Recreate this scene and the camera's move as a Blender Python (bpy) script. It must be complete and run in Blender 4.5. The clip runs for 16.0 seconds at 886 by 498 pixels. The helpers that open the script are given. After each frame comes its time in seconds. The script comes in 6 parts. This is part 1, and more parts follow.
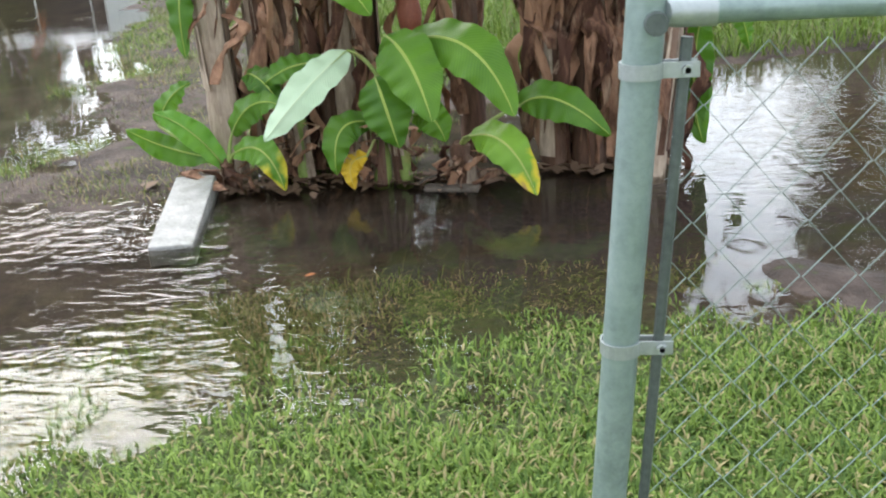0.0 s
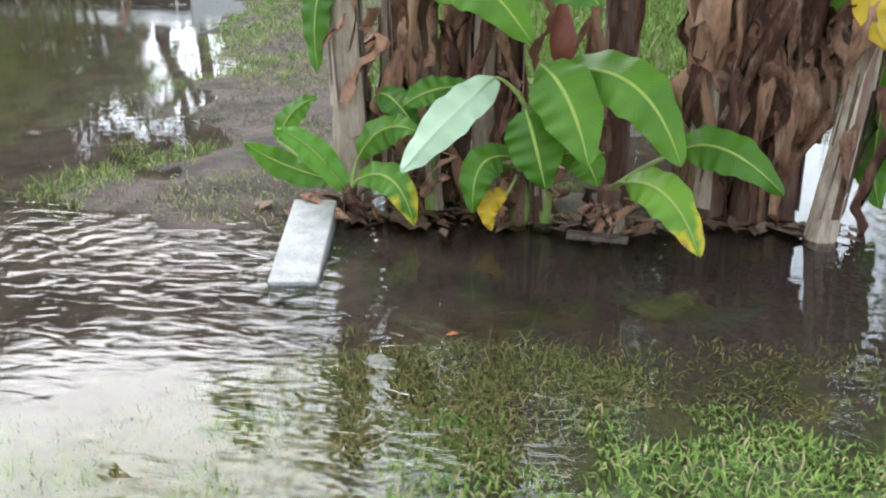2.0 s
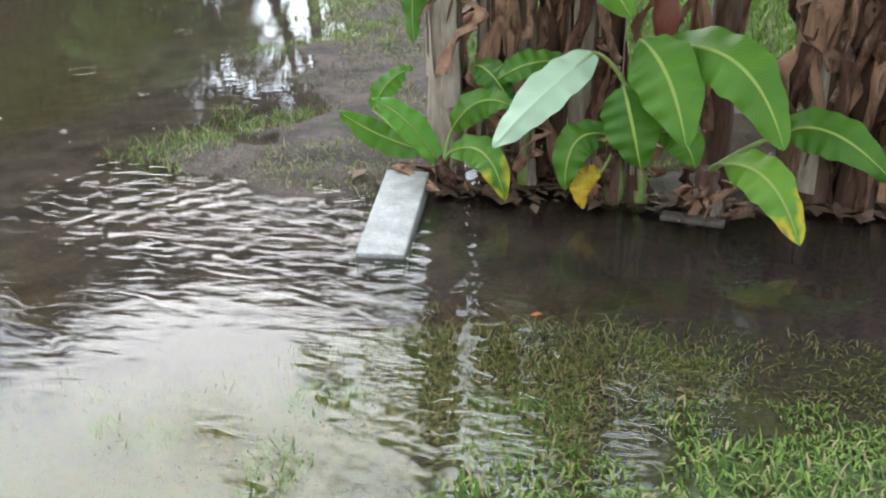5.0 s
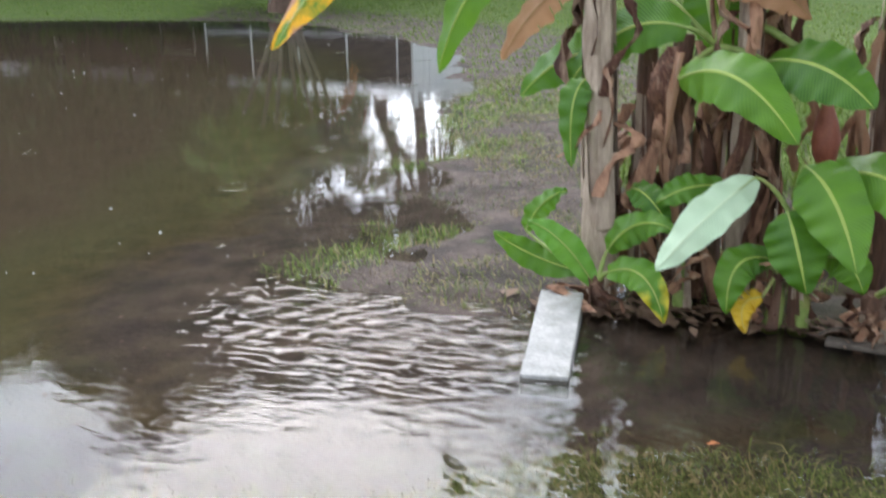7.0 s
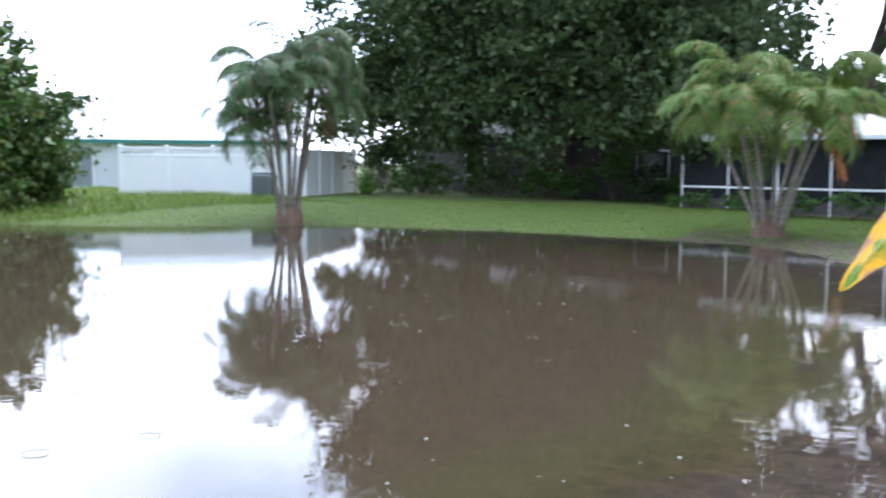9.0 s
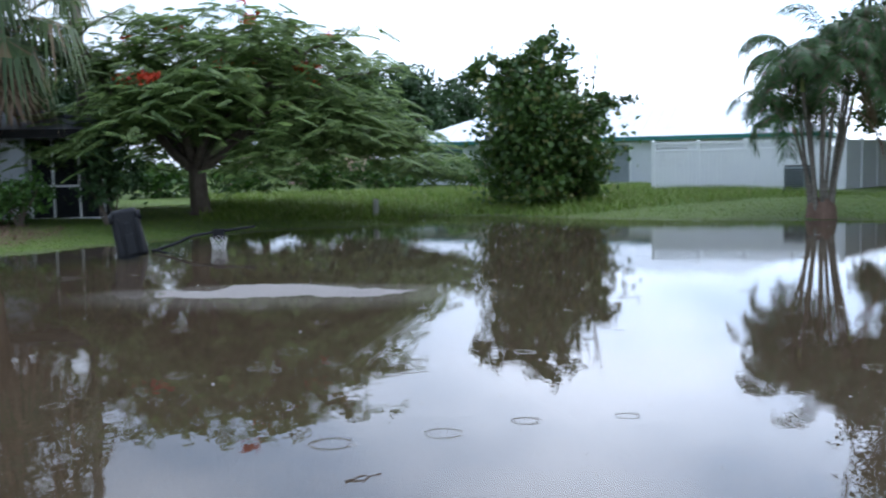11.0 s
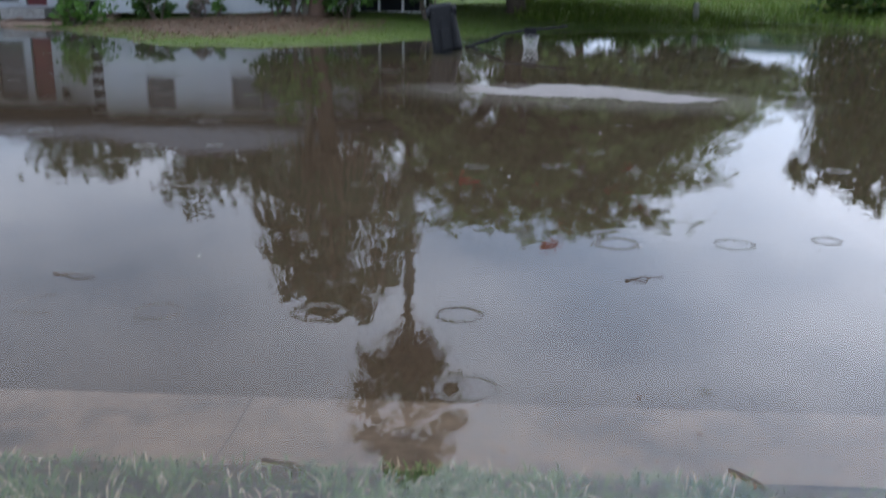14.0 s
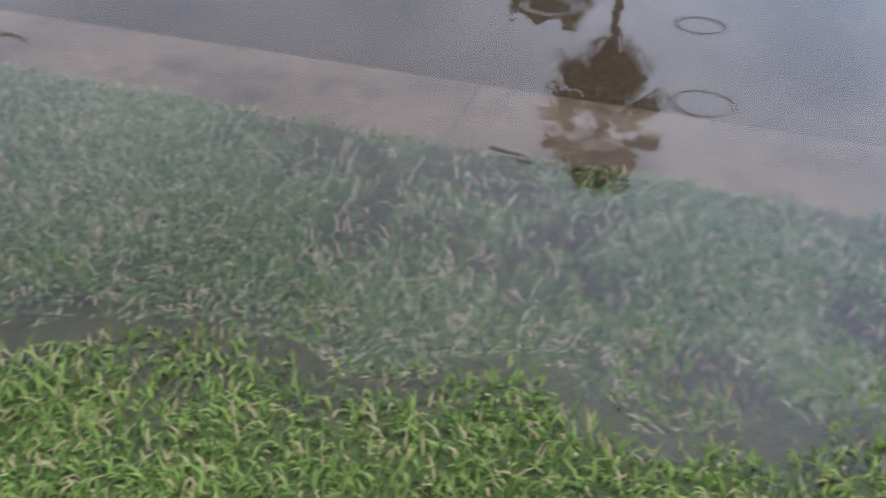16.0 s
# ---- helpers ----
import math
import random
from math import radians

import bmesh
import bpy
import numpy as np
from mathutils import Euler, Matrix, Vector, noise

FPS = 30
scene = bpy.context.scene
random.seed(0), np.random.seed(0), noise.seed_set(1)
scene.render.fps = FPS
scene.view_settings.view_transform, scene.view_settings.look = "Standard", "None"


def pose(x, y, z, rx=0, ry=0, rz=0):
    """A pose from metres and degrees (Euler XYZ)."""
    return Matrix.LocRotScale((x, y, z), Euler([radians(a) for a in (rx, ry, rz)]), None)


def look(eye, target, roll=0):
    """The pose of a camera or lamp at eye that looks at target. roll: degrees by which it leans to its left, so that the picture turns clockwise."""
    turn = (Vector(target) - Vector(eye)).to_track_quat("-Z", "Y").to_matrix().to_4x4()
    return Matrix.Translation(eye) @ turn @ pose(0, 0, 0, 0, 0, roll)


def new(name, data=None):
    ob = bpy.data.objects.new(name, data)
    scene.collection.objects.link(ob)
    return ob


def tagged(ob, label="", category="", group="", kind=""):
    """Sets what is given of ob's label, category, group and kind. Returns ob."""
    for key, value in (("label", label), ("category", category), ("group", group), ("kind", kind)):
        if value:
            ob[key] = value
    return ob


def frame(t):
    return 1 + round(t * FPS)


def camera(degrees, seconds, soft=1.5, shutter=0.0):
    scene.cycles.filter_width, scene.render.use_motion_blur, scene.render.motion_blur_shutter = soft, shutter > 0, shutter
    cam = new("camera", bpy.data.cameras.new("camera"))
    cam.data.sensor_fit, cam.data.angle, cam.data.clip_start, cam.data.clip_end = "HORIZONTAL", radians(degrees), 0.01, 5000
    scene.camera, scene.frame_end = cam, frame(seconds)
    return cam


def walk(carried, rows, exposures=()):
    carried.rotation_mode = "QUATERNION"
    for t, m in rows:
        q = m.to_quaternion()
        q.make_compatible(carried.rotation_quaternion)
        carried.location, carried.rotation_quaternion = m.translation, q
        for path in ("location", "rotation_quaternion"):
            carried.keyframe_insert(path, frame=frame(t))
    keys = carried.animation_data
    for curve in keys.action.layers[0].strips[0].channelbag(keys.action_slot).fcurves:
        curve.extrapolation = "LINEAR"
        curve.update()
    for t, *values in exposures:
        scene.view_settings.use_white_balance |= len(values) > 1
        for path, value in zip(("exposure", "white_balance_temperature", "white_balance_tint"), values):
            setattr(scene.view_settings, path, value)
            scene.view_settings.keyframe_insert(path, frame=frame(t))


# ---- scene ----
cam = camera(47.5, 16.0, soft=2.1, shutter=0.3)
PATH = [
    (0, (0.882, -0.504, 1.454), (0.684, 1.351, 0.734), -3.5),
    (0.5, (0.692, -0.425, 1.455), (0.539, 1.424, 0.708), 0.0),
    (1, (0.573, -0.092, 1.456), (0.253, 1.761, 0.777), 2.0),
    (1.5, (0.509, -0.04, 1.472), (0.208, 1.786, 0.714), 0.7),
    (2, (0.448, -0.064, 1.502), (0.153, 1.779, 0.783), 0.2),
    (2.5, (0.427, -0.065, 1.514), (-0.001, 1.748, 0.788), -0.9),
    (3, (0.428, -0.06, 1.516), (0.001, 1.748, 0.775), -1.4),
    (3.5, (0.417, -0.058, 1.501), (-0.024, 1.742, 0.748), -0.9),
    (6, (0.523, 0.013, 1.563), (0.008, 1.774, 0.767), 0.0),
    (6.5, (0.407, -0.048, 1.574), (-0.203, 1.71, 0.839), -1.7),
    (7, (0.232, -0.119, 1.612), (-0.448, 1.667, 1.024), -0.9),
    (7.5, (0.045, -0.205, 1.641), (-0.69, 1.616, 1.263), 0.2),
    (8, (-0.011, -0.211, 1.655), (-0.93, 1.546, 1.395), -0.1),
    (8.5, (-0.058, -0.325, 1.687), (-1.255, 1.268, 1.511), 1.1),
    (9, (-0.143, -0.383, 1.691), (-1.581, 0.996, 1.522), 0.4),
    (9.5, (-0.079, -0.335, 1.682), (-1.713, 0.805, 1.509), -1.1),
    (12, (0.067, -0.008, 1.617), (-1.922, 0.094, 1.437), -0.3),
    (12.5, (0.056, -0.005, 1.617), (-1.934, -0.042, 1.423), -0.2),
    (13, (0.058, -0.013, 1.6), (-1.927, -0.097, 1.368), 0.2),
    (13.5, (0.062, 0.005, 1.575), (-1.908, -0.051, 1.234), 0.5),
    (14, (0.025, -0.001, 1.565), (-1.896, -0.134, 1.025), 0.1),
    (14.5, (0.003, 0.034, 1.559), (-1.8, -0.080, 0.703), 1.4),
    (15, (-0.009, 0.003, 1.537), (-1.726, -0.11, 0.518), 1.7),
    (15.5, (-0.006, -0.05, 1.522), (-1.702, -0.255, 0.481), 2.7),
    (16, (-0.006, -0.15, 1.5), (-1.639, -0.594, 0.422), 2.7),
]
EXPOSURES = [(0, 0.55, 7000, 11), (1, 0.58, 6700, 9), (2.2, 0.56, 6650, 9), (3.5, 0.45, 6600, 8), (6.5, 0.35, 6600, 9), (7.5, 0.5, 6800, 17), (8.0, 0.45, 6500, 17), (8.5, 0.95, 6300, 17), (9, 0.8, 6200, 17), (9.6, 0.0, 6050, 15), (12, -0.15, 6000, 14), (12.5, 0.22, 6050, 15), (13, 0.25, 6100, 16), (13.7, -0.05, 6150, 16), (14.5, -0.5, 6200, 15), (16, -0.18, 6300, 20)]
walk(cam, [(t, look(eye, target, roll)) for t, eye, target, roll in PATH], EXPOSURES)

# ---- world and sun: an overcast, rainy sky ----
SKY_GAIN = 1.25
world = bpy.data.worlds.new("overcast_sky")
scene.world = world
world.use_nodes = True
wt = world.node_tree
wt.nodes.clear()
w_out = wt.nodes.new("ShaderNodeOutputWorld")
w_bg = wt.nodes.new("ShaderNodeBackground")
w_sky = wt.nodes.new("ShaderNodeTexSky")
w_sky.sky_type = "NISHITA"
w_sky.sun_disc = False
w_sky.sun_elevation = radians(40)
w_sky.sun_rotation = radians(-30)
w_sky.dust_density = 3.0
w_coord = wt.nodes.new("ShaderNodeTexCoord")
w_map = wt.nodes.new("ShaderNodeMapping")
w_map.inputs["Scale"].default_value = (1.0, 1.0, 2.6)
w_noise = wt.nodes.new("ShaderNodeTexNoise")
w_noise.inputs["Scale"].default_value = 2.3
w_noise.inputs["Detail"].default_value = 7.0
w_noise.inputs["Roughness"].default_value = 0.55
w_ramp = wt.nodes.new("ShaderNodeValToRGB")
w_ramp.color_ramp.elements[0].position = 0.36
w_ramp.color_ramp.elements[0].color = (6.2, 8.2, 10.8, 1)
w_ramp.color_ramp.elements[1].position = 0.62
w_ramp.color_ramp.elements[1].color = (14.0, 15.6, 17.6, 1)
w_mix = wt.nodes.new("ShaderNodeMixRGB")
w_mix.inputs["Fac"].default_value = 0.8
wt.links.new(w_coord.outputs["Generated"], w_map.inputs["Vector"])
wt.links.new(w_map.outputs["Vector"], w_noise.inputs["Vector"])
wt.links.new(w_noise.outputs["Fac"], w_ramp.inputs["Fac"])
wt.links.new(w_sky.outputs["Color"], w_mix.inputs["Color1"])
wt.links.new(w_ramp.outputs["Color"], w_mix.inputs["Color2"])
# the veil of cloud is brightest round the hidden sun
w_dot = wt.nodes.new("ShaderNodeVectorMath")
w_dot.operation = "DOT_PRODUCT"
w_dot.inputs[1].default_value = (-0.383, 0.663, 0.643)
w_glow = wt.nodes.new("ShaderNodeMapRange")
w_glow.interpolation_type = "SMOOTHSTEP"
w_glow.inputs[1].default_value = 0.3
w_glow.inputs[2].default_value = 1.0
w_glow.inputs[3].default_value = 0.62
w_glow.inputs[4].default_value = 1.75
w_scale = wt.nodes.new("ShaderNodeVectorMath")
w_scale.operation = "SCALE"
wt.links.new(w_coord.outputs["Generated"], w_dot.inputs[0])
wt.links.new(w_dot.outputs["Value"], w_glow.inputs[0])
wt.links.new(w_mix.outputs["Color"], w_scale.inputs[0])
wt.links.new(w_glow.outputs[0], w_scale.inputs["Scale"])
wt.links.new(w_scale.outputs[0], w_bg.inputs["Color"])
w_bg.inputs["Strength"].default_value = 0.14 * SKY_GAIN
wt.links.new(w_bg.outputs["Background"], w_out.inputs["Surface"])
sun_data = bpy.data.lights.new("sun", "SUN")
sun_data.energy = 0.6
sun_data.angle = radians(30)
sun_data.color = (1.0, 0.97, 0.92)
sun = new("sun", sun_data)
sun.matrix_world = look((-11.5, 19.9, 19.3), (0, 0, 0))


# ---- materials ----
def nd(nt, kind, **ins):
    """A node; every named input is a value or another node's output."""
    n = nt.nodes.new(kind)
    for k, v in ins.items():
        sock = n.inputs[int(k[1:])] if k[0] == "i" and k[1:].isdigit() else n.inputs[k.replace("_", " ")]
        if isinstance(v, bpy.types.NodeSocket):
            nt.links.new(v, sock)
        else:
            sock.default_value = v
    return n


def math_node(nt, op, a, b=0.0, c=0.0):
    n = nd(nt, "ShaderNodeMath", i0=a, i1=b, i2=c)
    n.operation = op
    return n.outputs[0]


def mixc(nt, fac, a, b):
    return nd(nt, "ShaderNodeMixRGB", Fac=fac, Color1=a, Color2=b).outputs[0]


def ramp(nt, fac, lo, hi):
    return nd(nt, "ShaderNodeMapRange", Value=fac, i1=lo, i2=hi).outputs[0]


def noise_fac(nt, vec, scale, detail=4.0, rough=0.55):
    return nd(nt, "ShaderNodeTexNoise", Vector=vec, Scale=scale, Detail=detail, Roughness=rough).outputs["Fac"]


def col(c):
    return (c[0], c[1], c[2], 1.0)


def blank(name):
    m = bpy.data.materials.new(name)
    m.use_nodes = True
    m.node_tree.nodes.clear()
    return m, m.node_tree


def finish(nt, shader):
    out = nt.nodes.new("ShaderNodeOutputMaterial")
    nt.links.new(shader, out.inputs["Surface"])


def surface(name, dark, light, scale, rough=0.6, bump=0.3, fine=6.0, metal=0.0, stain=None, stain_scale=1.0, stretch=(1, 1, 1), local=False, vary=0.0, spec=0.5):
    """A plain material: two-scale colour variation, stains, fine relief."""
    m, nt = blank(name)
    if local:
        vec = nd(nt, "ShaderNodeTexCoord").outputs["Object"]
    else:
        vec = nd(nt, "ShaderNodeNewGeometry").outputs["Position"]
    vec = nd(nt, "ShaderNodeMapping", Vector=vec, Scale=stretch).outputs[0]
    big = noise_fac(nt, vec, scale, 5.0)
    small = noise_fac(nt, vec, scale * fine, 4.0, 0.65)
    f = math_node(nt, "ADD", math_node(nt, "MULTIPLY", big, 0.55), math_node(nt, "MULTIPLY", small, 0.45))
    if vary:
        r = nd(nt, "ShaderNodeObjectInfo").outputs["Random"]
        f = math_node(nt, "ADD", f, math_node(nt, "MULTIPLY", math_node(nt, "SUBTRACT", r, 0.5), vary))
    c = mixc(nt, ramp(nt, f, 0.32, 0.68), col(dark), col(light))
    if stain:
        c = mixc(nt, ramp(nt, noise_fac(nt, vec, stain_scale, 6.0, 0.7), 0.52, 0.72), c, col(stain))
    b = nd(nt, "ShaderNodeBump", Strength=bump, Distance=0.01, Height=small).outputs[0]
    p = nd(nt, "ShaderNodeBsdfPrincipled", Base_Color=c, Roughness=rough, Metallic=metal, Normal=b, Specular_IOR_Level=spec)
    finish(nt, p.outputs[0])
    return m


def foliage(name, dark, light, rough=0.5, trans=0.25, odd=None, odd_share=0.1, spec=0.4):
    """Leaves: each leaf its own tone."""
    m, nt = blank(name)
    r = nd(nt, "ShaderNodeNewGeometry").outputs["Random Per Island"]
    pos = nd(nt, "ShaderNodeNewGeometry").outputs["Position"]
    f = math_node(nt, "ADD", math_node(nt, "MULTIPLY", r, 0.65), math_node(nt, "MULTIPLY", noise_fac(nt, pos, 0.9, 3.0), 0.35))
    c = mixc(nt, ramp(nt, f, 0.1, 0.9), col(dark), col(light))
    if odd:
        r2 = math_node(nt, "FRACT", math_node(nt, "MULTIPLY", r, 37.7))
        c = mixc(nt, math_node(nt, "LESS_THAN", r2, odd_share), c, col(odd))
    p = nd(nt, "ShaderNodeBsdfPrincipled", Base_Color=c, Roughness=rough, Specular_IOR_Level=spec)
    t = nd(nt, "ShaderNodeBsdfTranslucent", Color=c)
    finish(nt, nd(nt, "ShaderNodeMixShader", Fac=trans, i1=p.outputs[0], i2=t.outputs[0]).outputs[0])
    return m


def banana_material(name, dark, light, rib, edge=None, edge_amount=0.0, patch=None, rough=0.38, trans=0.3, veins=0.35):
    """A banana blade: u runs across (rib at 0.5), v from base to tip."""
    m, nt = blank(name)
    uv = nd(nt, "ShaderNodeTexCoord").outputs["UV"]
    sep = nd(nt, "ShaderNodeSeparateXYZ", Vector=uv)
    u, v = sep.outputs[0], sep.outputs[1]
    pos = nd(nt, "ShaderNodeTexCoord").outputs["Object"]
    a = math_node(nt, "ABSOLUTE", math_node(nt, "SUBTRACT", u, 0.5))
    rnd = nd(nt, "ShaderNodeObjectInfo").outputs["Random"]
    wob = noise_fac(nt, pos, 14.0, 3.0)
    ph = math_node(nt, "ADD", math_node(nt, "MULTIPLY", v, 230.0), math_node(nt, "ADD", math_node(nt, "MULTIPLY", a, -70.0), math_node(nt, "MULTIPLY", wob, 5.0)))
    vein = math_node(nt, "ADD", math_node(nt, "MULTIPLY", math_node(nt, "SINE", ph), 0.5), 0.5)
    tone = math_node(nt, "ADD", math_node(nt, "MULTIPLY", noise_fac(nt, pos, 5.0, 4.0), 0.7), math_node(nt, "MULTIPLY", rnd, 0.3))
    c = mixc(nt, ramp(nt, tone, 0.25, 0.75), col(dark), col(light))
    c = mixc(nt, math_node(nt, "MULTIPLY", vein, veins), c, col(light))
    if edge:
        e = math_node(nt, "ADD", math_node(nt, "MULTIPLY", a, 0.8), math_node(nt, "ADD", math_node(nt, "MULTIPLY", v, 0.85), math_node(nt, "MULTIPLY", noise_fac(nt, pos, 8.0, 3.0, 0.55), 1.3)))
        c = mixc(nt, ramp(nt, e, 1.75 - edge_amount, 1.95 - edge_amount), c, col(edge))
        if patch:
            c = mixc(nt, ramp(nt, math_node(nt, "ADD", e, math_node(nt, "MULTIPLY", noise_fac(nt, pos, 15.0, 3.0), 0.5)), 2.3 - edge_amount, 2.45 - edge_amount), c, col(patch))
    ribmask = math_node(nt, "LESS_THAN", a, 0.028)
    c = mixc(nt, ribmask, c, col(rib))
    h = math_node(nt, "ADD", math_node(nt, "MULTIPLY", vein, 0.6), math_node(nt, "MULTIPLY", noise_fac(nt, pos, 60.0, 2.0), 0.4))
    b = nd(nt, "ShaderNodeBump", Strength=0.35, Distance=0.004, Height=h).outputs[0]
    p = nd(nt, "ShaderNodeBsdfPrincipled", Base_Color=c, Roughness=rough, Normal=b, Specular_IOR_Level=0.38)
    t = nd(nt, "ShaderNodeBsdfTranslucent", Color=c, Normal=b)
    finish(nt, nd(nt, "ShaderNodeMixShader", Fac=trans, i1=p.outputs[0], i2=t.outputs[0]).outputs[0])
    return m


def water_material():
    m, nt = blank("flood_water")
    pos = nd(nt, "ShaderNodeNewGeometry").outputs["Position"]
    sep = nd(nt, "ShaderNodeSeparateXYZ", Vector=pos)
    def patch(cx, cy, rx, ry, power=1.0):
        """A soft oval of rough water."""
        dx = math_node(nt, "DIVIDE", math_node(nt, "SUBTRACT", sep.outputs[0], cx), rx)
        dy = math_node(nt, "DIVIDE", math_node(nt, "SUBTRACT", sep.outputs[1], cy), ry)
        d2 = math_node(nt, "ADD", math_node(nt, "MULTIPLY", dx, dx), math_node(nt, "MULTIPLY", dy, dy))
        return math_node(nt, "POWER", 2.718, math_node(nt, "MULTIPLY", math_node(nt, "POWER", d2, power), -1.0))

    # current that breaks round the concrete block, and wavelets over the drowned turf
    flow = patch(-1.45, 3.68, 0.95, 0.52, 1.6)
    flow = math_node(nt, "ADD", flow, math_node(nt, "MULTIPLY", patch(-0.35, 2.95, 0.42, 0.30), 0.5))
    flow = math_node(nt, "ADD", flow, math_node(nt, "MULTIPLY", patch(2.6, 4.6, 1.4, 1.4), 0.40))
    lap = math_node(nt, "ADD", patch(-0.9, 2.1, 1.5, 0.75), math_node(nt, "MULTIPLY", patch(0.45, 2.15, 0.9, 0.55), 0.8))
    lap_map = nd(nt, "ShaderNodeMapping", Vector=pos, Rotation=(0, 0, radians(24)), Scale=(1.0, 2.2, 1.0)).outputs[0]
    wavelet = nd(nt, "ShaderNodeTexNoise", Vector=lap_map, Scale=7.5, Detail=1.5, Roughness=0.5, Distortion=0.8).outputs["Fac"]
    mp = nd(nt, "ShaderNodeMapping", Vector=pos, Rotation=(0, 0, radians(-14)), Scale=(1.0, 2.6, 1.0)).outputs[0]
    ripple = nd(nt, "ShaderNodeTexNoise", Vector=mp, Scale=5.4, Detail=2.0, Roughness=0.5, Distortion=0.7).outputs["Fac"]
    small = nd(nt, "ShaderNodeTexNoise", Vector=pos, Scale=2.2, Detail=3.0, Roughness=0.5).outputs["Fac"]
    # rings from single rain drops
    vo = nd(nt, "ShaderNodeTexVoronoi", Vector=pos, Scale=1.35)
    vo.voronoi_dimensions = "2D"
    dist = vo.outputs["Distance"]
    some = math_node(nt, "LESS_THAN", nd(nt, "ShaderNodeSeparateColor", Color=vo.outputs["Color"]).outputs[0], 0.26)
    size = nd(nt, "ShaderNodeSeparateColor", Color=vo.outputs["Color"]).outputs[1]
    rad = math_node(nt, "ADD", math_node(nt, "MULTIPLY", size, 0.16), 0.03)
    off = math_node(nt, "DIVIDE", math_node(nt, "SUBTRACT", dist, rad), 0.018)
    env = math_node(nt, "POWER", 2.718, math_node(nt, "MULTIPLY", math_node(nt, "MULTIPLY", off, off), -1.0))
    ring = math_node(nt, "MULTIPLY", math_node(nt, "MULTIPLY", math_node(nt, "SINE", math_node(nt, "MULTIPLY", dist, 260.0)), env), some)
    rel = nd(nt, "ShaderNodeVectorMath", i0=pos, i1=(-0.55, 3.15, 0.0))
    rel.operation = "SUBTRACT"
    wave = nd(nt, "ShaderNodeTexWave", Vector=rel.outputs[0], Scale=2.4, Distortion=6.0, Detail=2.0, Detail_Scale=1.0)
    wave.wave_type = "RINGS"
    wave.rings_direction = "Z"
    ripple = math_node(nt, "ADD", math_node(nt, "MULTIPLY", wave.outputs["Fac"], 0.13), math_node(nt, "MULTIPLY", ripple, 0.87))
    h = math_node(nt, "MULTIPLY", math_node(nt, "SUBTRACT", ripple, 0.5), math_node(nt, "ADD", math_node(nt, "MULTIPLY", flow, 0.021), 0.0005))
    h = math_node(nt, "ADD", h, math_node(nt, "MULTIPLY", math_node(nt, "MULTIPLY", wavelet, lap), 0.0032))
    h = math_node(nt, "ADD", h, math_node(nt, "MULTIPLY", small, 0.0009))
    h = math_node(nt, "ADD", h, math_node(nt, "MULTIPLY", ring, 0.0009))
    b = nd(nt, "ShaderNodeBump", Strength=1.0, Distance=1.0, Height=h).outputs[0]
    fr = nd(nt, "ShaderNodeFresnel", IOR=1.333, Normal=b).outputs[0]
    gloss = nd(nt, "ShaderNodeBsdfGlossy", Color=(1, 1, 1, 1), Roughness=0.005, Normal=b).outputs[0]
    clear = nd(nt, "ShaderNodeBsdfTransparent", Color=(0.88, 0.85, 0.79, 1)).outputs[0]
    finish(nt, nd(nt, "ShaderNodeMixShader", Fac=fr, i1=clear, i2=gloss).outputs[0])
    return m


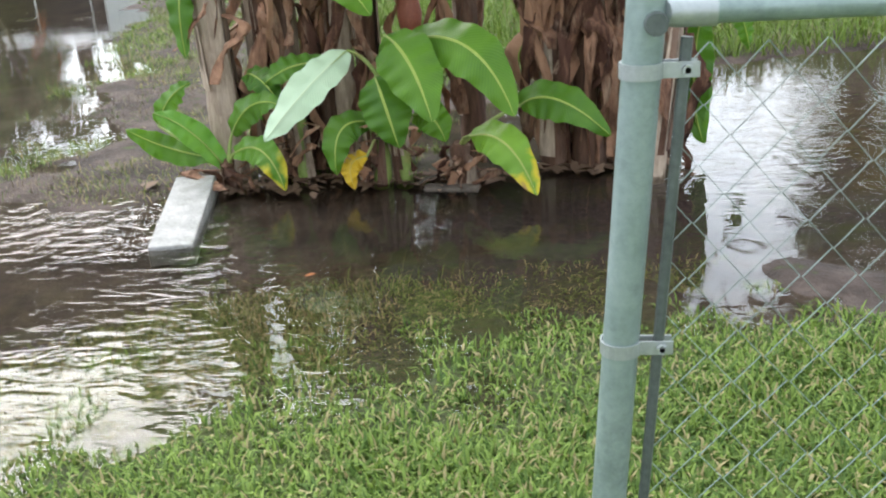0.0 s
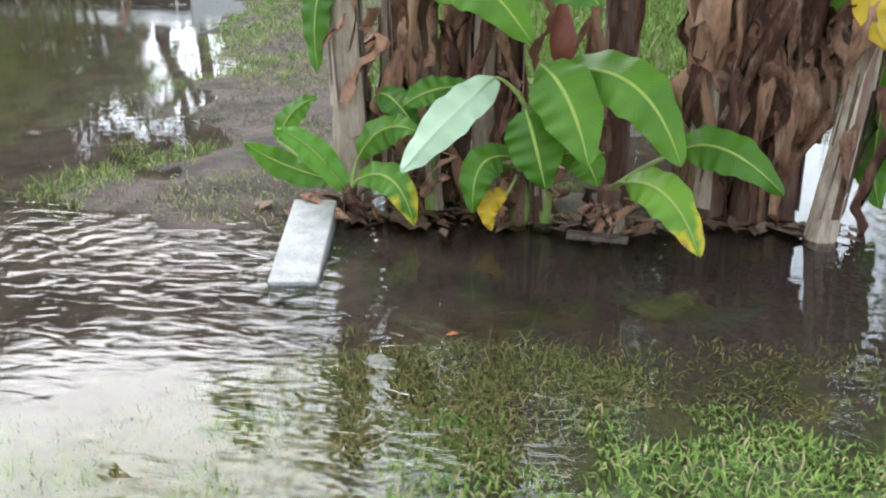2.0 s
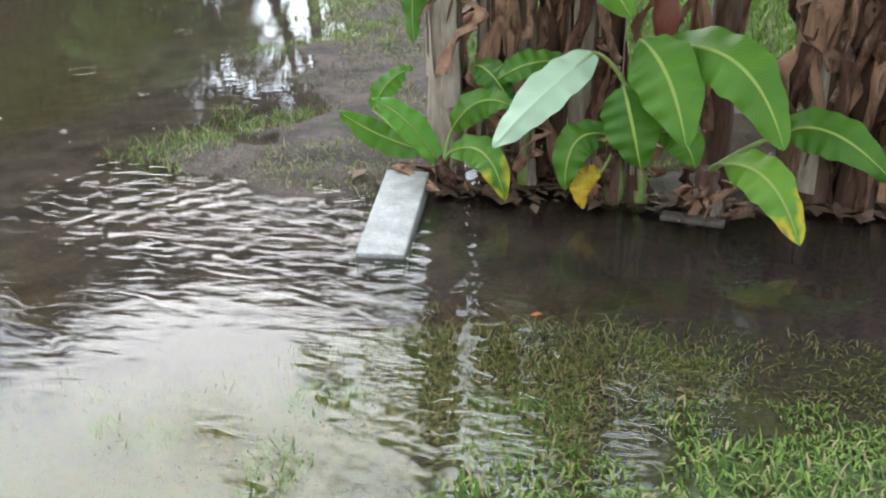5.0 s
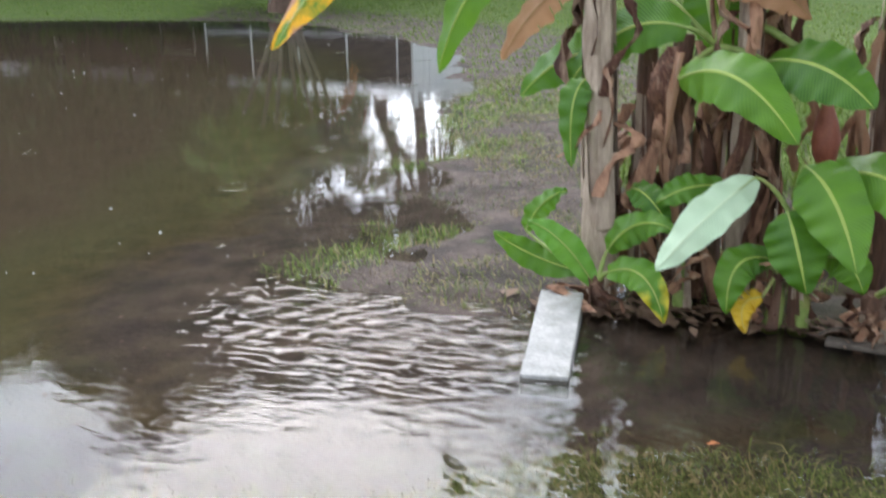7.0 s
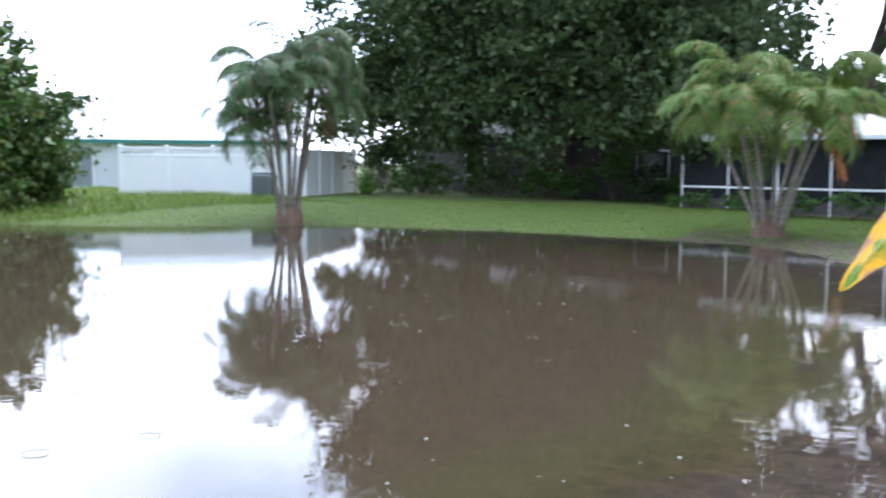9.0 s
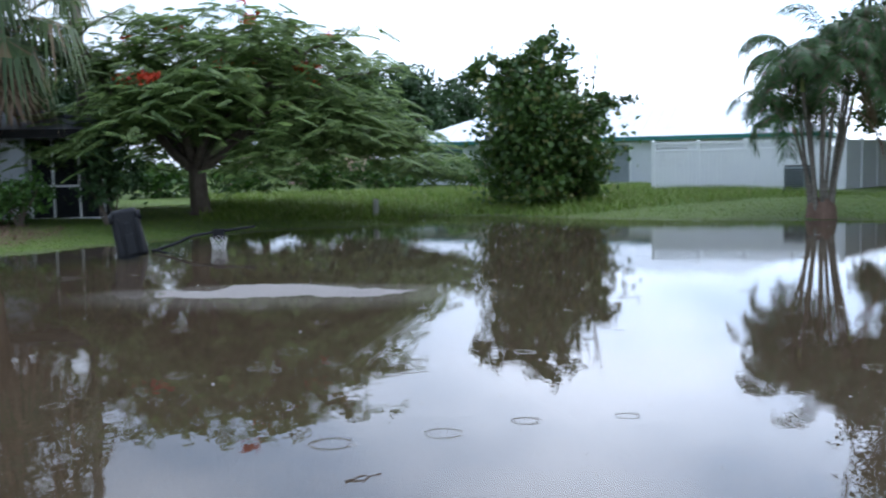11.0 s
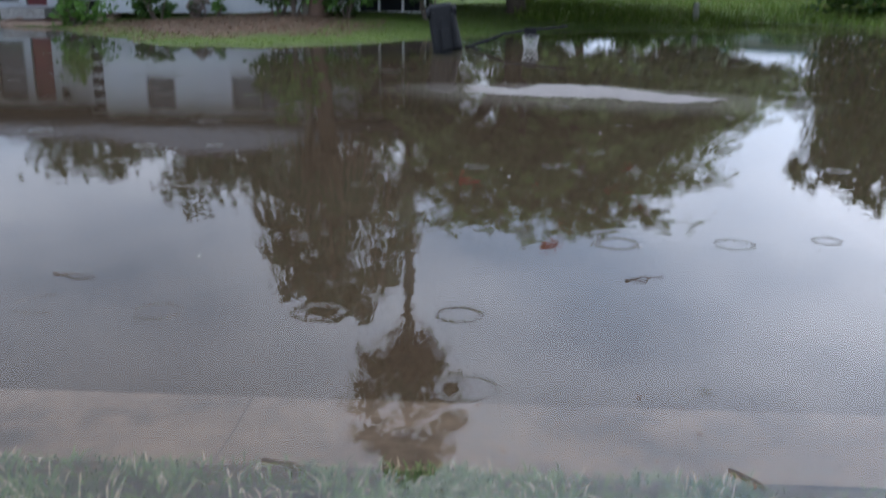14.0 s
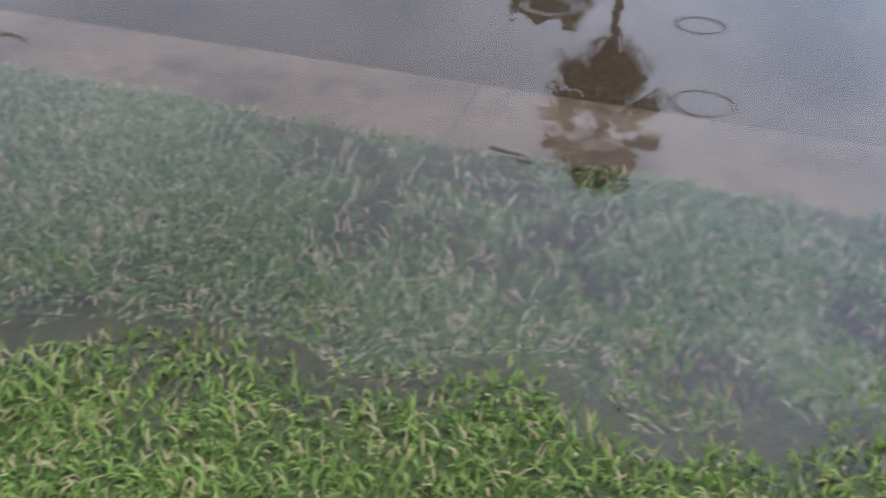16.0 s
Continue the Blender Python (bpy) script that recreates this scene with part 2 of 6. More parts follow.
def ground_material():
    """Lawn, mud, silted road and drowned turf, told apart by the sheet's own zones."""
    m, nt = blank("ground_surface")
    pos = nd(nt, "ShaderNodeNewGeometry").outputs["Position"]
    road = nd(nt, "ShaderNodeAttribute")
    road.attribute_name = "road"
    mud = nd(nt, "ShaderNodeAttribute")
    mud.attribute_name = "mud"
    drowned = nd(nt, "ShaderNodeAttribute")
    drowned.attribute_name = "drowned"
    sandy = nd(nt, "ShaderNodeAttribute")
    sandy.attribute_name = "sand"
    big = noise_fac(nt, pos, 0.7, 5.0)
    mid = noise_fac(nt, pos, 5.0, 5.0, 0.65)
    fine = noise_fac(nt, pos, 45.0, 4.0, 0.7)
    g = mixc(nt, ramp(nt, fine, 0.3, 0.7), (0.038, 0.068, 0.012, 1), (0.13, 0.19, 0.035, 1))
    g = mixc(nt, math_node(nt, "MULTIPLY", ramp(nt, mid, 0.45, 0.75), 0.5), g, (0.17, 0.19, 0.055, 1))
    g = mixc(nt, math_node(nt, "MULTIPLY", ramp(nt, big, 0.5, 0.7), 0.4), g, (0.07, 0.15, 0.02, 1))
    dn = mixc(nt, ramp(nt, fine, 0.3, 0.7), (0.030, 0.020, 0.021, 1), (0.115, 0.082, 0.082, 1))
    dn = mixc(nt, ramp(nt, mid, 0.45, 0.7), dn, (0.075, 0.078, 0.030, 1))
    deep = nd(nt, "ShaderNodeAttribute")
    deep.attribute_name = "deep"
    dn = mixc(nt, deep.outputs["Fac"], dn, mixc(nt, ramp(nt, mid, 0.35, 0.65), (0.046, 0.030, 0.011, 1), (0.115, 0.080, 0.034, 1)))
    md = mixc(nt, ramp(nt, mid, 0.3, 0.7), (0.050, 0.034, 0.027, 1), (0.175, 0.125, 0.102, 1))
    md = mixc(nt, math_node(nt, "MULTIPLY", ramp(nt, fine, 0.4, 0.6), 0.5), md, (0.08, 0.058, 0.048, 1))
    md = mixc(nt, math_node(nt, "MULTIPLY", ramp(nt, noise_fac(nt, pos, 2.6, 5.0, 0.65), 0.48, 0.62), 0.75), md, (0.030, 0.022, 0.018, 1))
    rd = mixc(nt, ramp(nt, fine, 0.3, 0.7), (0.082, 0.055, 0.033, 1), (0.126, 0.090, 0.057, 1))
    rd = mixc(nt, math_node(nt, "MULTIPLY", ramp(nt, mid, 0.5, 0.75), 0.5), rd, (0.072, 0.054, 0.036, 1))
    c = mixc(nt, drowned.outputs["Fac"], g, dn)
    c = mixc(nt, math_node(nt, "MULTIPLY", mud.outputs["Fac"], ramp(nt, mid, 0.26, 0.40)), c, md)
    litter = nd(nt, "ShaderNodeAttribute")
    litter.attribute_name = "litter"
    lt = mixc(nt, ramp(nt, fine, 0.3, 0.7), (0.050, 0.032, 0.020, 1), (0.22, 0.15, 0.095, 1))
    c = mixc(nt, math_node(nt, "MULTIPLY", litter.outputs["Fac"], ramp(nt, mid, 0.25, 0.45)), c, lt)
    c = mixc(nt, road.outputs["Fac"], c, rd)
    sd = mixc(nt, ramp(nt, fine, 0.3, 0.7), (0.21, 0.19, 0.175, 1), (0.32, 0.295, 0.275, 1))
    c = mixc(nt, sandy.outputs["Fac"], c, sd)
    hgt = math_node(nt, "ADD", fine, math_node(nt, "MULTIPLY", mid, 0.6))
    b = nd(nt, "ShaderNodeBump", Strength=0.9, Distance=0.03, Height=hgt).outputs[0]
    rg = math_node(nt, "SUBTRACT", 0.9, math_node(nt, "MULTIPLY", mud.outputs["Fac"], 0.16))
    p = nd(nt, "ShaderNodeBsdfPrincipled", Base_Color=c, Roughness=rg, Normal=b, Specular_IOR_Level=0.3)
    finish(nt, p.outputs[0])
    return m


M = {}
M["ground"] = ground_material()
M["water"] = water_material()
M["grass"] = foliage("grass_blades", (0.038, 0.095, 0.016), (0.315, 0.43, 0.095), 0.6, 0.28, (0.42, 0.35, 0.17), 0.14, 0.3)
M["straw"] = foliage("wet_straw", (0.07, 0.05, 0.035), (0.30, 0.24, 0.17), 0.8, 0.1, (0.10, 0.15, 0.04), 0.2, 0.2)
M["grass_far"] = foliage("far_grass_blades", (0.085, 0.15, 0.018), (0.20, 0.29, 0.045), 0.6, 0.22, (0.26, 0.25, 0.10), 0.08)
M["grass_wet"] = foliage("drowned_blades", (0.018, 0.058, 0.018), (0.29, 0.40, 0.17), 0.6, 0.2, (0.58, 0.48, 0.36), 0.17, 0.15)
M["grass_silted"] = foliage("silted_blades", (0.040, 0.055, 0.012), (0.29, 0.32, 0.105), 0.6, 0.25, (0.42, 0.33, 0.17), 0.2, 0.2)
M["concrete"] = surface("wet_concrete", (0.24, 0.23, 0.21), (0.56, 0.54, 0.51), 9.0, 0.5, 0.7, 9.0, stain=(0.22, 0.21, 0.17), stain_scale=5.0)
M["gutter"] = surface("silted_concrete", (0.085, 0.060, 0.042), (0.26, 0.188, 0.134), 2.0, 0.75, 0.3, 6.0, stain=(0.035, 0.028, 0.022), stain_scale=1.3)
M["galv"] = surface("galvanised_steel", (0.22, 0.29, 0.27), (0.36, 0.44, 0.42), 9.0, 0.42, 0.12, 6.0, metal=0.35, stain=(0.16, 0.21, 0.20), stain_scale=6.0)
M["galv_bright"] = surface("worn_zinc", (0.35, 0.38, 0.38), (0.52, 0.55, 0.55), 12.0, 0.4, 0.1, 6.0, metal=0.5)
M["galv_dark"] = surface("weathered_steel_bar", (0.07, 0.085, 0.08), (0.15, 0.17, 0.16), 12.0, 0.5, 0.2, 6.0, metal=0.3)
M["white"] = surface("white_masonry_paint", (0.60, 0.64, 0.68), (0.74, 0.77, 0.79), 0.8, 0.7, 0.25, 20.0, stain=(0.62, 0.66, 0.67), stain_scale=0.6)
M["vinyl"] = surface("white_vinyl", (0.86, 0.88, 0.90), (0.93, 0.94, 0.95), 1.0, 0.4, 0.05, 8.0)
M["frame_grey"] = surface("weathered_window_frame", (0.20, 0.21, 0.22), (0.34, 0.35, 0.36), 3.0, 0.5, 0.1)
M["trim_dark"] = surface("dark_brown_trim", (0.010, 0.010, 0.011), (0.024, 0.023, 0.023), 3.0, 0.7, 0.1, spec=0.12)
M["shingle"] = surface("grey_asphalt_shingles", (0.040, 0.043, 0.050), (0.105, 0.110, 0.120), 2.2, 0.85, 0.8, 5.0, stain=(0.082, 0.086, 0.094), stain_scale=1.3, stretch=(1, 3, 3))
M["metal_roof"] = surface("white_metal_roof", (0.66, 0.71, 0.74), (0.78, 0.82, 0.84), 0.6, 0.35, 0.05, 6.0)
M["teal"] = surface("teal_trim_paint", (0.02, 0.15, 0.14), (0.04, 0.22, 0.20), 2.0, 0.5, 0.1)
M["glass"] = surface("dark_window_glass", (0.015, 0.018, 0.02), (0.05, 0.055, 0.06), 1.5, 0.06, 0.02)
M["blind"] = surface("grey_blind", (0.10, 0.12, 0.13), (0.17, 0.19, 0.20), 2.0, 0.5, 0.1, stretch=(1, 1, 12))
M["screen"] = surface("dark_insect_screen", (0.012, 0.014, 0.016), (0.03, 0.032, 0.035), 2.0, 0.8, 0.1, spec=0.1)
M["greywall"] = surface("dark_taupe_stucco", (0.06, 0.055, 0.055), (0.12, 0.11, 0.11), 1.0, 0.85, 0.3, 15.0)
M["greypanel"] = surface("grey_shutter_paint", (0.20, 0.24, 0.25), (0.28, 0.32, 0.33), 1.5, 0.6, 0.1)
M["pink"] = surface("faded_pink_stucco", (0.50, 0.33, 0.26), (0.62, 0.44, 0.36), 1.2, 0.85, 0.2)
M["red"] = surface("dark_red_door_paint", (0.14, 0.012, 0.018), (0.24, 0.03, 0.035), 3.0, 0.45, 0.1)
M["redwood"] = surface("rust_red_post", (0.25, 0.03, 0.02), (0.40, 0.06, 0.04), 3.0, 0.6, 0.1)
M["mulch"] = surface("red_brown_mulch", (0.05, 0.022, 0.014), (0.16, 0.07, 0.045), 14.0, 0.9, 1.0, 5.0)
M["brick_edge"] = surface("mulch_bed_edging", (0.26, 0.17, 0.12), (0.45, 0.33, 0.25), 4.0, 0.8, 0.4)
M["sand"] = surface("pale_washed_sand", (0.36, 0.33, 0.30), (0.52, 0.485, 0.45), 2.5, 0.85, 0.5, 14.0)
M["plastic"] = surface("black_moulded_plastic", (0.008, 0.009, 0.010), (0.022, 0.023, 0.026), 3.0, 0.5, 0.1, spec=0.22)
M["black_pole"] = surface("black_painted_steel", (0.008, 0.008, 0.009), (0.025, 0.025, 0.027), 4.0, 0.5, 0.1, spec=0.15)
M["net"] = surface("white_nylon_net", (0.62, 0.62, 0.60), (0.80, 0.80, 0.78), 10.0, 0.8, 0.1)
M["bark"] = surface("grey_brown_bark", (0.06, 0.045, 0.035), (0.20, 0.16, 0.125), 4.0, 0.9, 1.0, 5.0, stretch=(1, 1, 0.3))
M["palm_trunk"] = surface("ringed_palm_trunk", (0.10, 0.085, 0.065), (0.30, 0.27, 0.22), 3.0, 0.85, 0.8, 5.0, stretch=(1, 1, 4))
M["boot"] = surface("brown_palm_boots", (0.07, 0.042, 0.028), (0.22, 0.14, 0.10), 5.0, 0.95, 1.0, 5.0, stretch=(1, 1, 0.35))
M["oak"] = foliage("oak_leaves", (0.028, 0.054, 0.018), (0.098, 0.15, 0.052), 0.6, 0.2)
M["dark_tree"] = foliage("dark_tree_leaves", (0.018, 0.045, 0.014), (0.05, 0.10, 0.03), 0.6, 0.15)
M["poinciana"] = foliage("feathery_leaves", (0.062, 0.12, 0.034), (0.25, 0.34, 0.11), 0.6, 0.5)
M["flower"] = foliage("scarlet_petals", (0.45, 0.03, 0.012), (0.70, 0.09, 0.03), 0.5, 0.2)
M["seagrape"] = foliage("rounded_leaves", (0.025, 0.065, 0.014), (0.11, 0.19, 0.04), 0.42, 0.2, (0.22, 0.22, 0.07), 0.08)
M["shrub"] = foliage("shrub_leaves", (0.02, 0.06, 0.012), (0.09, 0.19, 0.03), 0.45, 0.2)
M["shrub_light"] = foliage("light_shrub_leaves", (0.05, 0.13, 0.02), (0.17, 0.33, 0.06), 0.5, 0.25)
M["shrub_red"] = foliage("russet_shrub_leaves", (0.16, 0.12, 0.10), (0.34, 0.27, 0.24), 0.6, 0.2, (0.07, 0.11, 0.04), 0.3)
M["areca"] = foliage("areca_leaflets", (0.055, 0.12, 0.022), (0.19, 0.31, 0.06), 0.5, 0.3, (0.34, 0.25, 0.09), 0.18)
M["areca_dark"] = foliage("dark_areca_leaflets", (0.025, 0.07, 0.018), (0.09, 0.18, 0.05), 0.5, 0.25, (0.19, 0.12, 0.09), 0.15)
M["areca_dead"] = foliage("rusty_dead_frond", (0.34, 0.10, 0.03), (0.52, 0.19, 0.07), 0.7, 0.2)
M["areca_brown"] = foliage("brown_dead_frond", (0.14, 0.08, 0.05), (0.28, 0.18, 0.12), 0.7, 0.15)
M["fan"] = foliage("fan_palm_leaves", (0.03, 0.065, 0.018), (0.105, 0.155, 0.05), 0.55, 0.2, (0.20, 0.15, 0.08), 0.28)
M["fan_dead"] = foliage("dry_palm_skirt", (0.12, 0.075, 0.045), (0.27, 0.19, 0.12), 0.8, 0.1)
M["stem_green"] = surface("banana_stalk", (0.16, 0.24, 0.05), (0.34, 0.42, 0.12), 8.0, 0.5, 0.2, 5.0, stain=(0.30, 0.26, 0.08), stain_scale=6.0)
M["stem_dry"] = surface("dry_banana_sheath", (0.22, 0.15, 0.105), (0.64, 0.50, 0.38), 9.0, 0.85, 0.9, 4.0, stain=(0.09, 0.055, 0.04), stain_scale=5.0, stretch=(1, 1, 0.22))
M["stem_dark"] = surface("dark_wet_sheath", (0.045, 0.018, 0.010), (0.20, 0.10, 0.06), 9.0, 0.8, 0.9, 4.0, stain=(0.30, 0.20, 0.15), stain_scale=5.0, stretch=(1, 1, 0.2))
M["dead_leaf"] = surface("crisp_dead_banana_leaf", (0.075, 0.026, 0.013), (0.42, 0.22, 0.13), 10.0, 0.85, 0.9, 4.0, stain=(0.50, 0.34, 0.23), stain_scale=7.0, stretch=(1, 1, 0.3), vary=0.5)
M["b_green"] = banana_material("banana_blade_green", (0.035, 0.125, 0.010), (0.15, 0.32, 0.026), (0.42, 0.52, 0.11))
M["b_bright"] = banana_material("banana_blade_young", (0.09, 0.26, 0.03), (0.19, 0.40, 0.06), (0.40, 0.52, 0.14))
M["b_yellow"] = banana_material("banana_blade_yellowing", (0.07, 0.20, 0.016), (0.20, 0.38, 0.035), (0.42, 0.48, 0.12), (0.62, 0.50, 0.03), 0.2, (0.40, 0.24, 0.08))
M["b_scorched"] = banana_material("banana_blade_scorched", (0.05, 0.16, 0.012), (0.17, 0.34, 0.03), (0.42, 0.48, 0.12), (0.82, 0.42, 0.012), 0.33, (0.45, 0.20, 0.10))
M["b_dead_yellow"] = banana_material("banana_blade_dying", (0.62, 0.38, 0.02), (0.78, 0.52, 0.04), (0.60, 0.45, 0.10), (0.45, 0.24, 0.07), -0.1)
M["b_dead"] = banana_material("banana_blade_withered", (0.34, 0.16, 0.08), (0.50, 0.27, 0.14), (0.40, 0.24, 0.10), (0.62, 0.36, 0.03), -0.35, rough=0.7)
M["b_pale"] = banana_material("banana_blade_underside", (0.40, 0.55, 0.34), (0.58, 0.70, 0.48), (0.55, 0.66, 0.42), rough=0.3, trans=0.15, veins=0.2)


# ---- mesh helpers ----
class Buf:
    """Collects vertices, faces and uvs of one mesh."""

    def __init__(self):
        self.v, self.f, self.uv = [], [], []

    def face(self, pts, uvs=None):
        k = len(self.v)
        self.v.extend(tuple(p) for p in pts)
        self.f.append(tuple(range(k, k + len(pts))))
        self.uv.extend(uvs or [(0, 0)] * len(pts))

    def grid(self, rows, uvs=None, wrap=False):
        """Rows of points of equal length become a sheet of quads."""
        k, n = len(self.v), len(rows[0])
        for r in rows:
            self.v.extend(tuple(p) for p in r)
        for i in range(len(rows) - 1):
            for j in range(n if wrap else n - 1):
                a, b = k + i * n + j, k + i * n + (j + 1) % n
                self.f.append((a, b, b + n, a + n))
                self.uv.extend([(0, 0)] * 4 if uvs is None else [uvs[i][j], uvs[i][(j + 1) % n], uvs[i + 1][(j + 1) % n], uvs[i + 1][j]])

    def tube(self, pts, radii, sides=8, cap=True):
        pts = [Vector(p) for p in pts]
        rows = []
        side = None
        for i, p in enumerate(pts):
            d = (pts[min(i + 1, len(pts) - 1)] - pts[max(i - 1, 0)]).normalized()
            if side is None:
                side = d.orthogonal().normalized()
            side = (side - d * side.dot(d)).normalized()
            up = d.cross(side)
            r = radii[i] if isinstance(radii, (list, tuple)) else radii
            rows.append([p + (side * math.cos(a) + up * math.sin(a)) * r for a in (2 * math.pi * j / sides for j in range(sides))])
        self.grid(rows, wrap=True)
        if cap:
            self.face(list(reversed(rows[0])))
            self.face(rows[-1])

    def box(self, lo, hi, m=None):
        x0, y0, z0 = lo
        x1, y1, z1 = hi
        c = [Vector(p) for p in ((x0, y0, z0), (x1, y0, z0), (x1, y1, z0), (x0, y1, z0), (x0, y0, z1), (x1, y0, z1), (x1, y1, z1), (x0, y1, z1))]
        if m is not None:
            c = [m @ p for p in c]
        for q in ((3, 2, 1, 0), (4, 5, 6, 7), (0, 1, 5, 4), (1, 2, 6, 5), (2, 3, 7, 6), (3, 0, 4, 7)):
            self.face([c[j] for j in q])

    def mesh(self, name, material, smooth=False, weld=False):
        me = bpy.data.meshes.new(name)
        me.from_pydata(self.v, [], self.f)
        layer = me.uv_layers.new(name="UVMap")
        layer.data.foreach_set("uv", np.array(self.uv, dtype=np.float32).ravel())
        me.materials.append(material)
        if smooth:
            me.polygons.foreach_set("use_smooth", np.ones(len(me.polygons), dtype=bool))
        if weld:
            b = bmesh.new()
            b.from_mesh(me)
            bmesh.ops.remove_doubles(b, verts=b.verts, dist=1e-5)
            b.to_mesh(me)
            b.free()
        me.update()
        return me


def bevelled(name, lo, hi, material, bevel=0.01, segments=2, m=None, rough=0.0):
    """A box with rounded, slightly worn edges."""
    b = bmesh.new()
    bmesh.ops.create_cube(b, size=1.0)
    for v in b.verts:
        v.co = Vector([lo[i] + (v.co[i] + 0.5) * (hi[i] - lo[i]) for i in range(3)])
    if bevel:
        bmesh.ops.bevel(b, geom=list(b.edges), offset=bevel, segments=segments, affect="EDGES", profile=0.6)
    if rough:
        for v in b.verts:
            v.co += noise.noise_vector(v.co * 9.0) * rough
    if m is not None:
        b.transform(m)
    me = bpy.data.meshes.new(name)
    b.to_mesh(me)
    b.free()
    me.materials.append(material)
    return me


def thing(name, loc, label, category, group="", kind=""):
    ob = new(name)
    ob.location = loc
    ob.empty_display_size = 0.1
    return tagged(ob, label, category, group, kind)


def part(name, data, parent, label=""):
    """Links a mesh as one part under a thing or under a part."""
    ob = new(name, data)
    ob.parent = parent
    if label:
        ob["label"] = label
    return ob


def single(name, data, loc, label, category, group="", kind=""):
    ob = new(name, data)
    ob.location = loc
    return tagged(ob, label, category, group, kind)


def quads_mesh(name, verts, material, smooth=False):
    """A mesh of loose quads from an array of n x 4 x 3."""
    n = len(verts)
    me = bpy.data.meshes.new(name)
    me.vertices.add(n * 4)
    me.vertices.foreach_set("co", np.asarray(verts, dtype=np.float32).ravel())
    me.loops.add(n * 4)
    me.loops.foreach_set("vertex_index", np.arange(n * 4, dtype=np.int32))
    me.polygons.add(n)
    me.polygons.foreach_set("loop_start", np.arange(0, n * 4, 4, dtype=np.int32))
    me.materials.append(material)
    me.update(calc_edges=True)
    me.validate()
    return me


def unit(a):
    return a / np.maximum(np.linalg.norm(a, axis=-1, keepdims=True), 1e-9)


def leaf_cloud(blobs, count, length, width, seed, sigma=0.16, per_clump=60, droop=0.3, hollow=0.55):
    """Leaves in clumps over the outer part of ellipsoids; returns n x 4 x 3."""
    rg = np.random.default_rng(seed)
    weights = np.array([b[3] * b[4] + b[4] * b[5] + b[3] * b[5] for b in blobs])
    out = []
    for b, w in zip(blobs, weights / weights.sum()):
        n = max(8, int(count * w))
        clumps = max(3, n // per_clump)
        d = unit(rg.normal(size=(clumps, 3)))
        rad = hollow + (1.06 - hollow) * rg.random((clumps, 1)) ** 0.7
        rad *= 0.86 + 0.3 * rg.random((clumps, 1))
        cc = d * rad
        pick = rg.integers(0, clumps, n)
        p = (cc[pick] + rg.normal(size=(n, 3)) * sigma * (0.6 + 0.8 * rg.random((clumps, 1)))[pick]) * np.array(b[3:6]) + np.array(b[0:3])
        out.append(p)
    c = np.concatenate(out)
    n = len(c)
    a = unit(rg.normal(size=(n, 3)) + np.array([0, 0, -droop]))
    s = unit(np.cross(a, rg.normal(size=(n, 3))))
    up = np.cross(a, s)
    k = (0.6 + 0.8 * rg.random((n, 1)))
    l, w = a * length * k * 0.5, s * width * k * 0.5
    lift = up * width * k * 0.18
    return np.stack([c - l, c + w + lift, c + l, c - w + lift], axis=1)


def shore_noise(x, y, k=1.0):
    return noise.noise(Vector((x * k, y * k, 3.1)))

# ---- ground: one sheet with the flooded hollow in it ----
NEAR_SHORE = [(-1.48, -60), (-1.52, -1.5), (-1.56, -0.9), (-1.66, -0.4), (-1.95, 0.4), (-1.6, 1.05), (-0.9, 1.40), (-0.25, 1.58), (0.35, 1.84), (0.95, 2.14), (1.5, 2.46), (2.2, 2.68), (6, 3.3), (40, 4)]
BACK_SHORE = [(40, 8), (4, 7.4), (2.2, 6.9), (0.8, 6.2), (0.1, 5.4), (-0.4, 4.8), (-0.75, 4.30), (-0.98, 4.10), (-1.4, 4.03), (-1.85, 4.07), (-2.02, 4.32), (-1.72, 4.55), (-1.70, 4.95), (-1.58, 5.30), (-1.95, 5.65), (-2.05, 6.25), (-2.5, 6.85), (-2.1, 7.45), (-3.25, 8.95), (-3.35, 10.2), (-5, 14.4), (-7, 16.4), (-8.4, 17.4), (-10, 18.7)]
FAR_SHORE = [(-13, 19.2), (-17.5, 18.5), (-21.8, 16.5), (-23.3, 14.0), (-25.6, 11.2), (-27.5, 10.0), (-30.5, 7.6), (-29.4, 6.0), (-26.2, 5.0), (-25.8, 2.0), (-22.7, -2.0), (-21.2, -3.1), (-20.2, -5.2), (-20.5, -7.2), (-24.5, -10.7), (-27, -13.2), (-32, -20), (-34, -60)]
SHORE = np.array(NEAR_SHORE + BACK_SHORE + FAR_SHORE, dtype=float)
ROAD_EDGE, GUTTER_EDGE, ROAD_FAR = -3.58, -3.01, -10.2


def shore_distance(px, py):
    """Metres from the shoreline, positive on land; also which stretch is nearest."""
    a, b = SHORE, np.roll(SHORE, -1, axis=0)
    best = np.full(px.shape, 1e9)
    seg = np.zeros(px.shape, dtype=int)
    inside = np.zeros(px.shape, dtype=bool)
    for i in range(len(a)):
        (x0, y0), (x1, y1) = a[i], b[i]
        dx, dy = x1 - x0, y1 - y0
        t = np.clip(((px - x0) * dx + (py - y0) * dy) / (dx * dx + dy * dy + 1e-12), 0, 1)
        d = np.hypot(px - x0 - t * dx, py - y0 - t * dy)
        seg = np.where(d < best, i, seg)
        best = np.minimum(best, d)
        if y0 != y1:
            cross = ((y0 > py) != (y1 > py)) & (px < (x1 - x0) * (py - y0) / (y1 - y0) + x0)
            inside ^= cross
    return np.where(inside, -best, best), seg


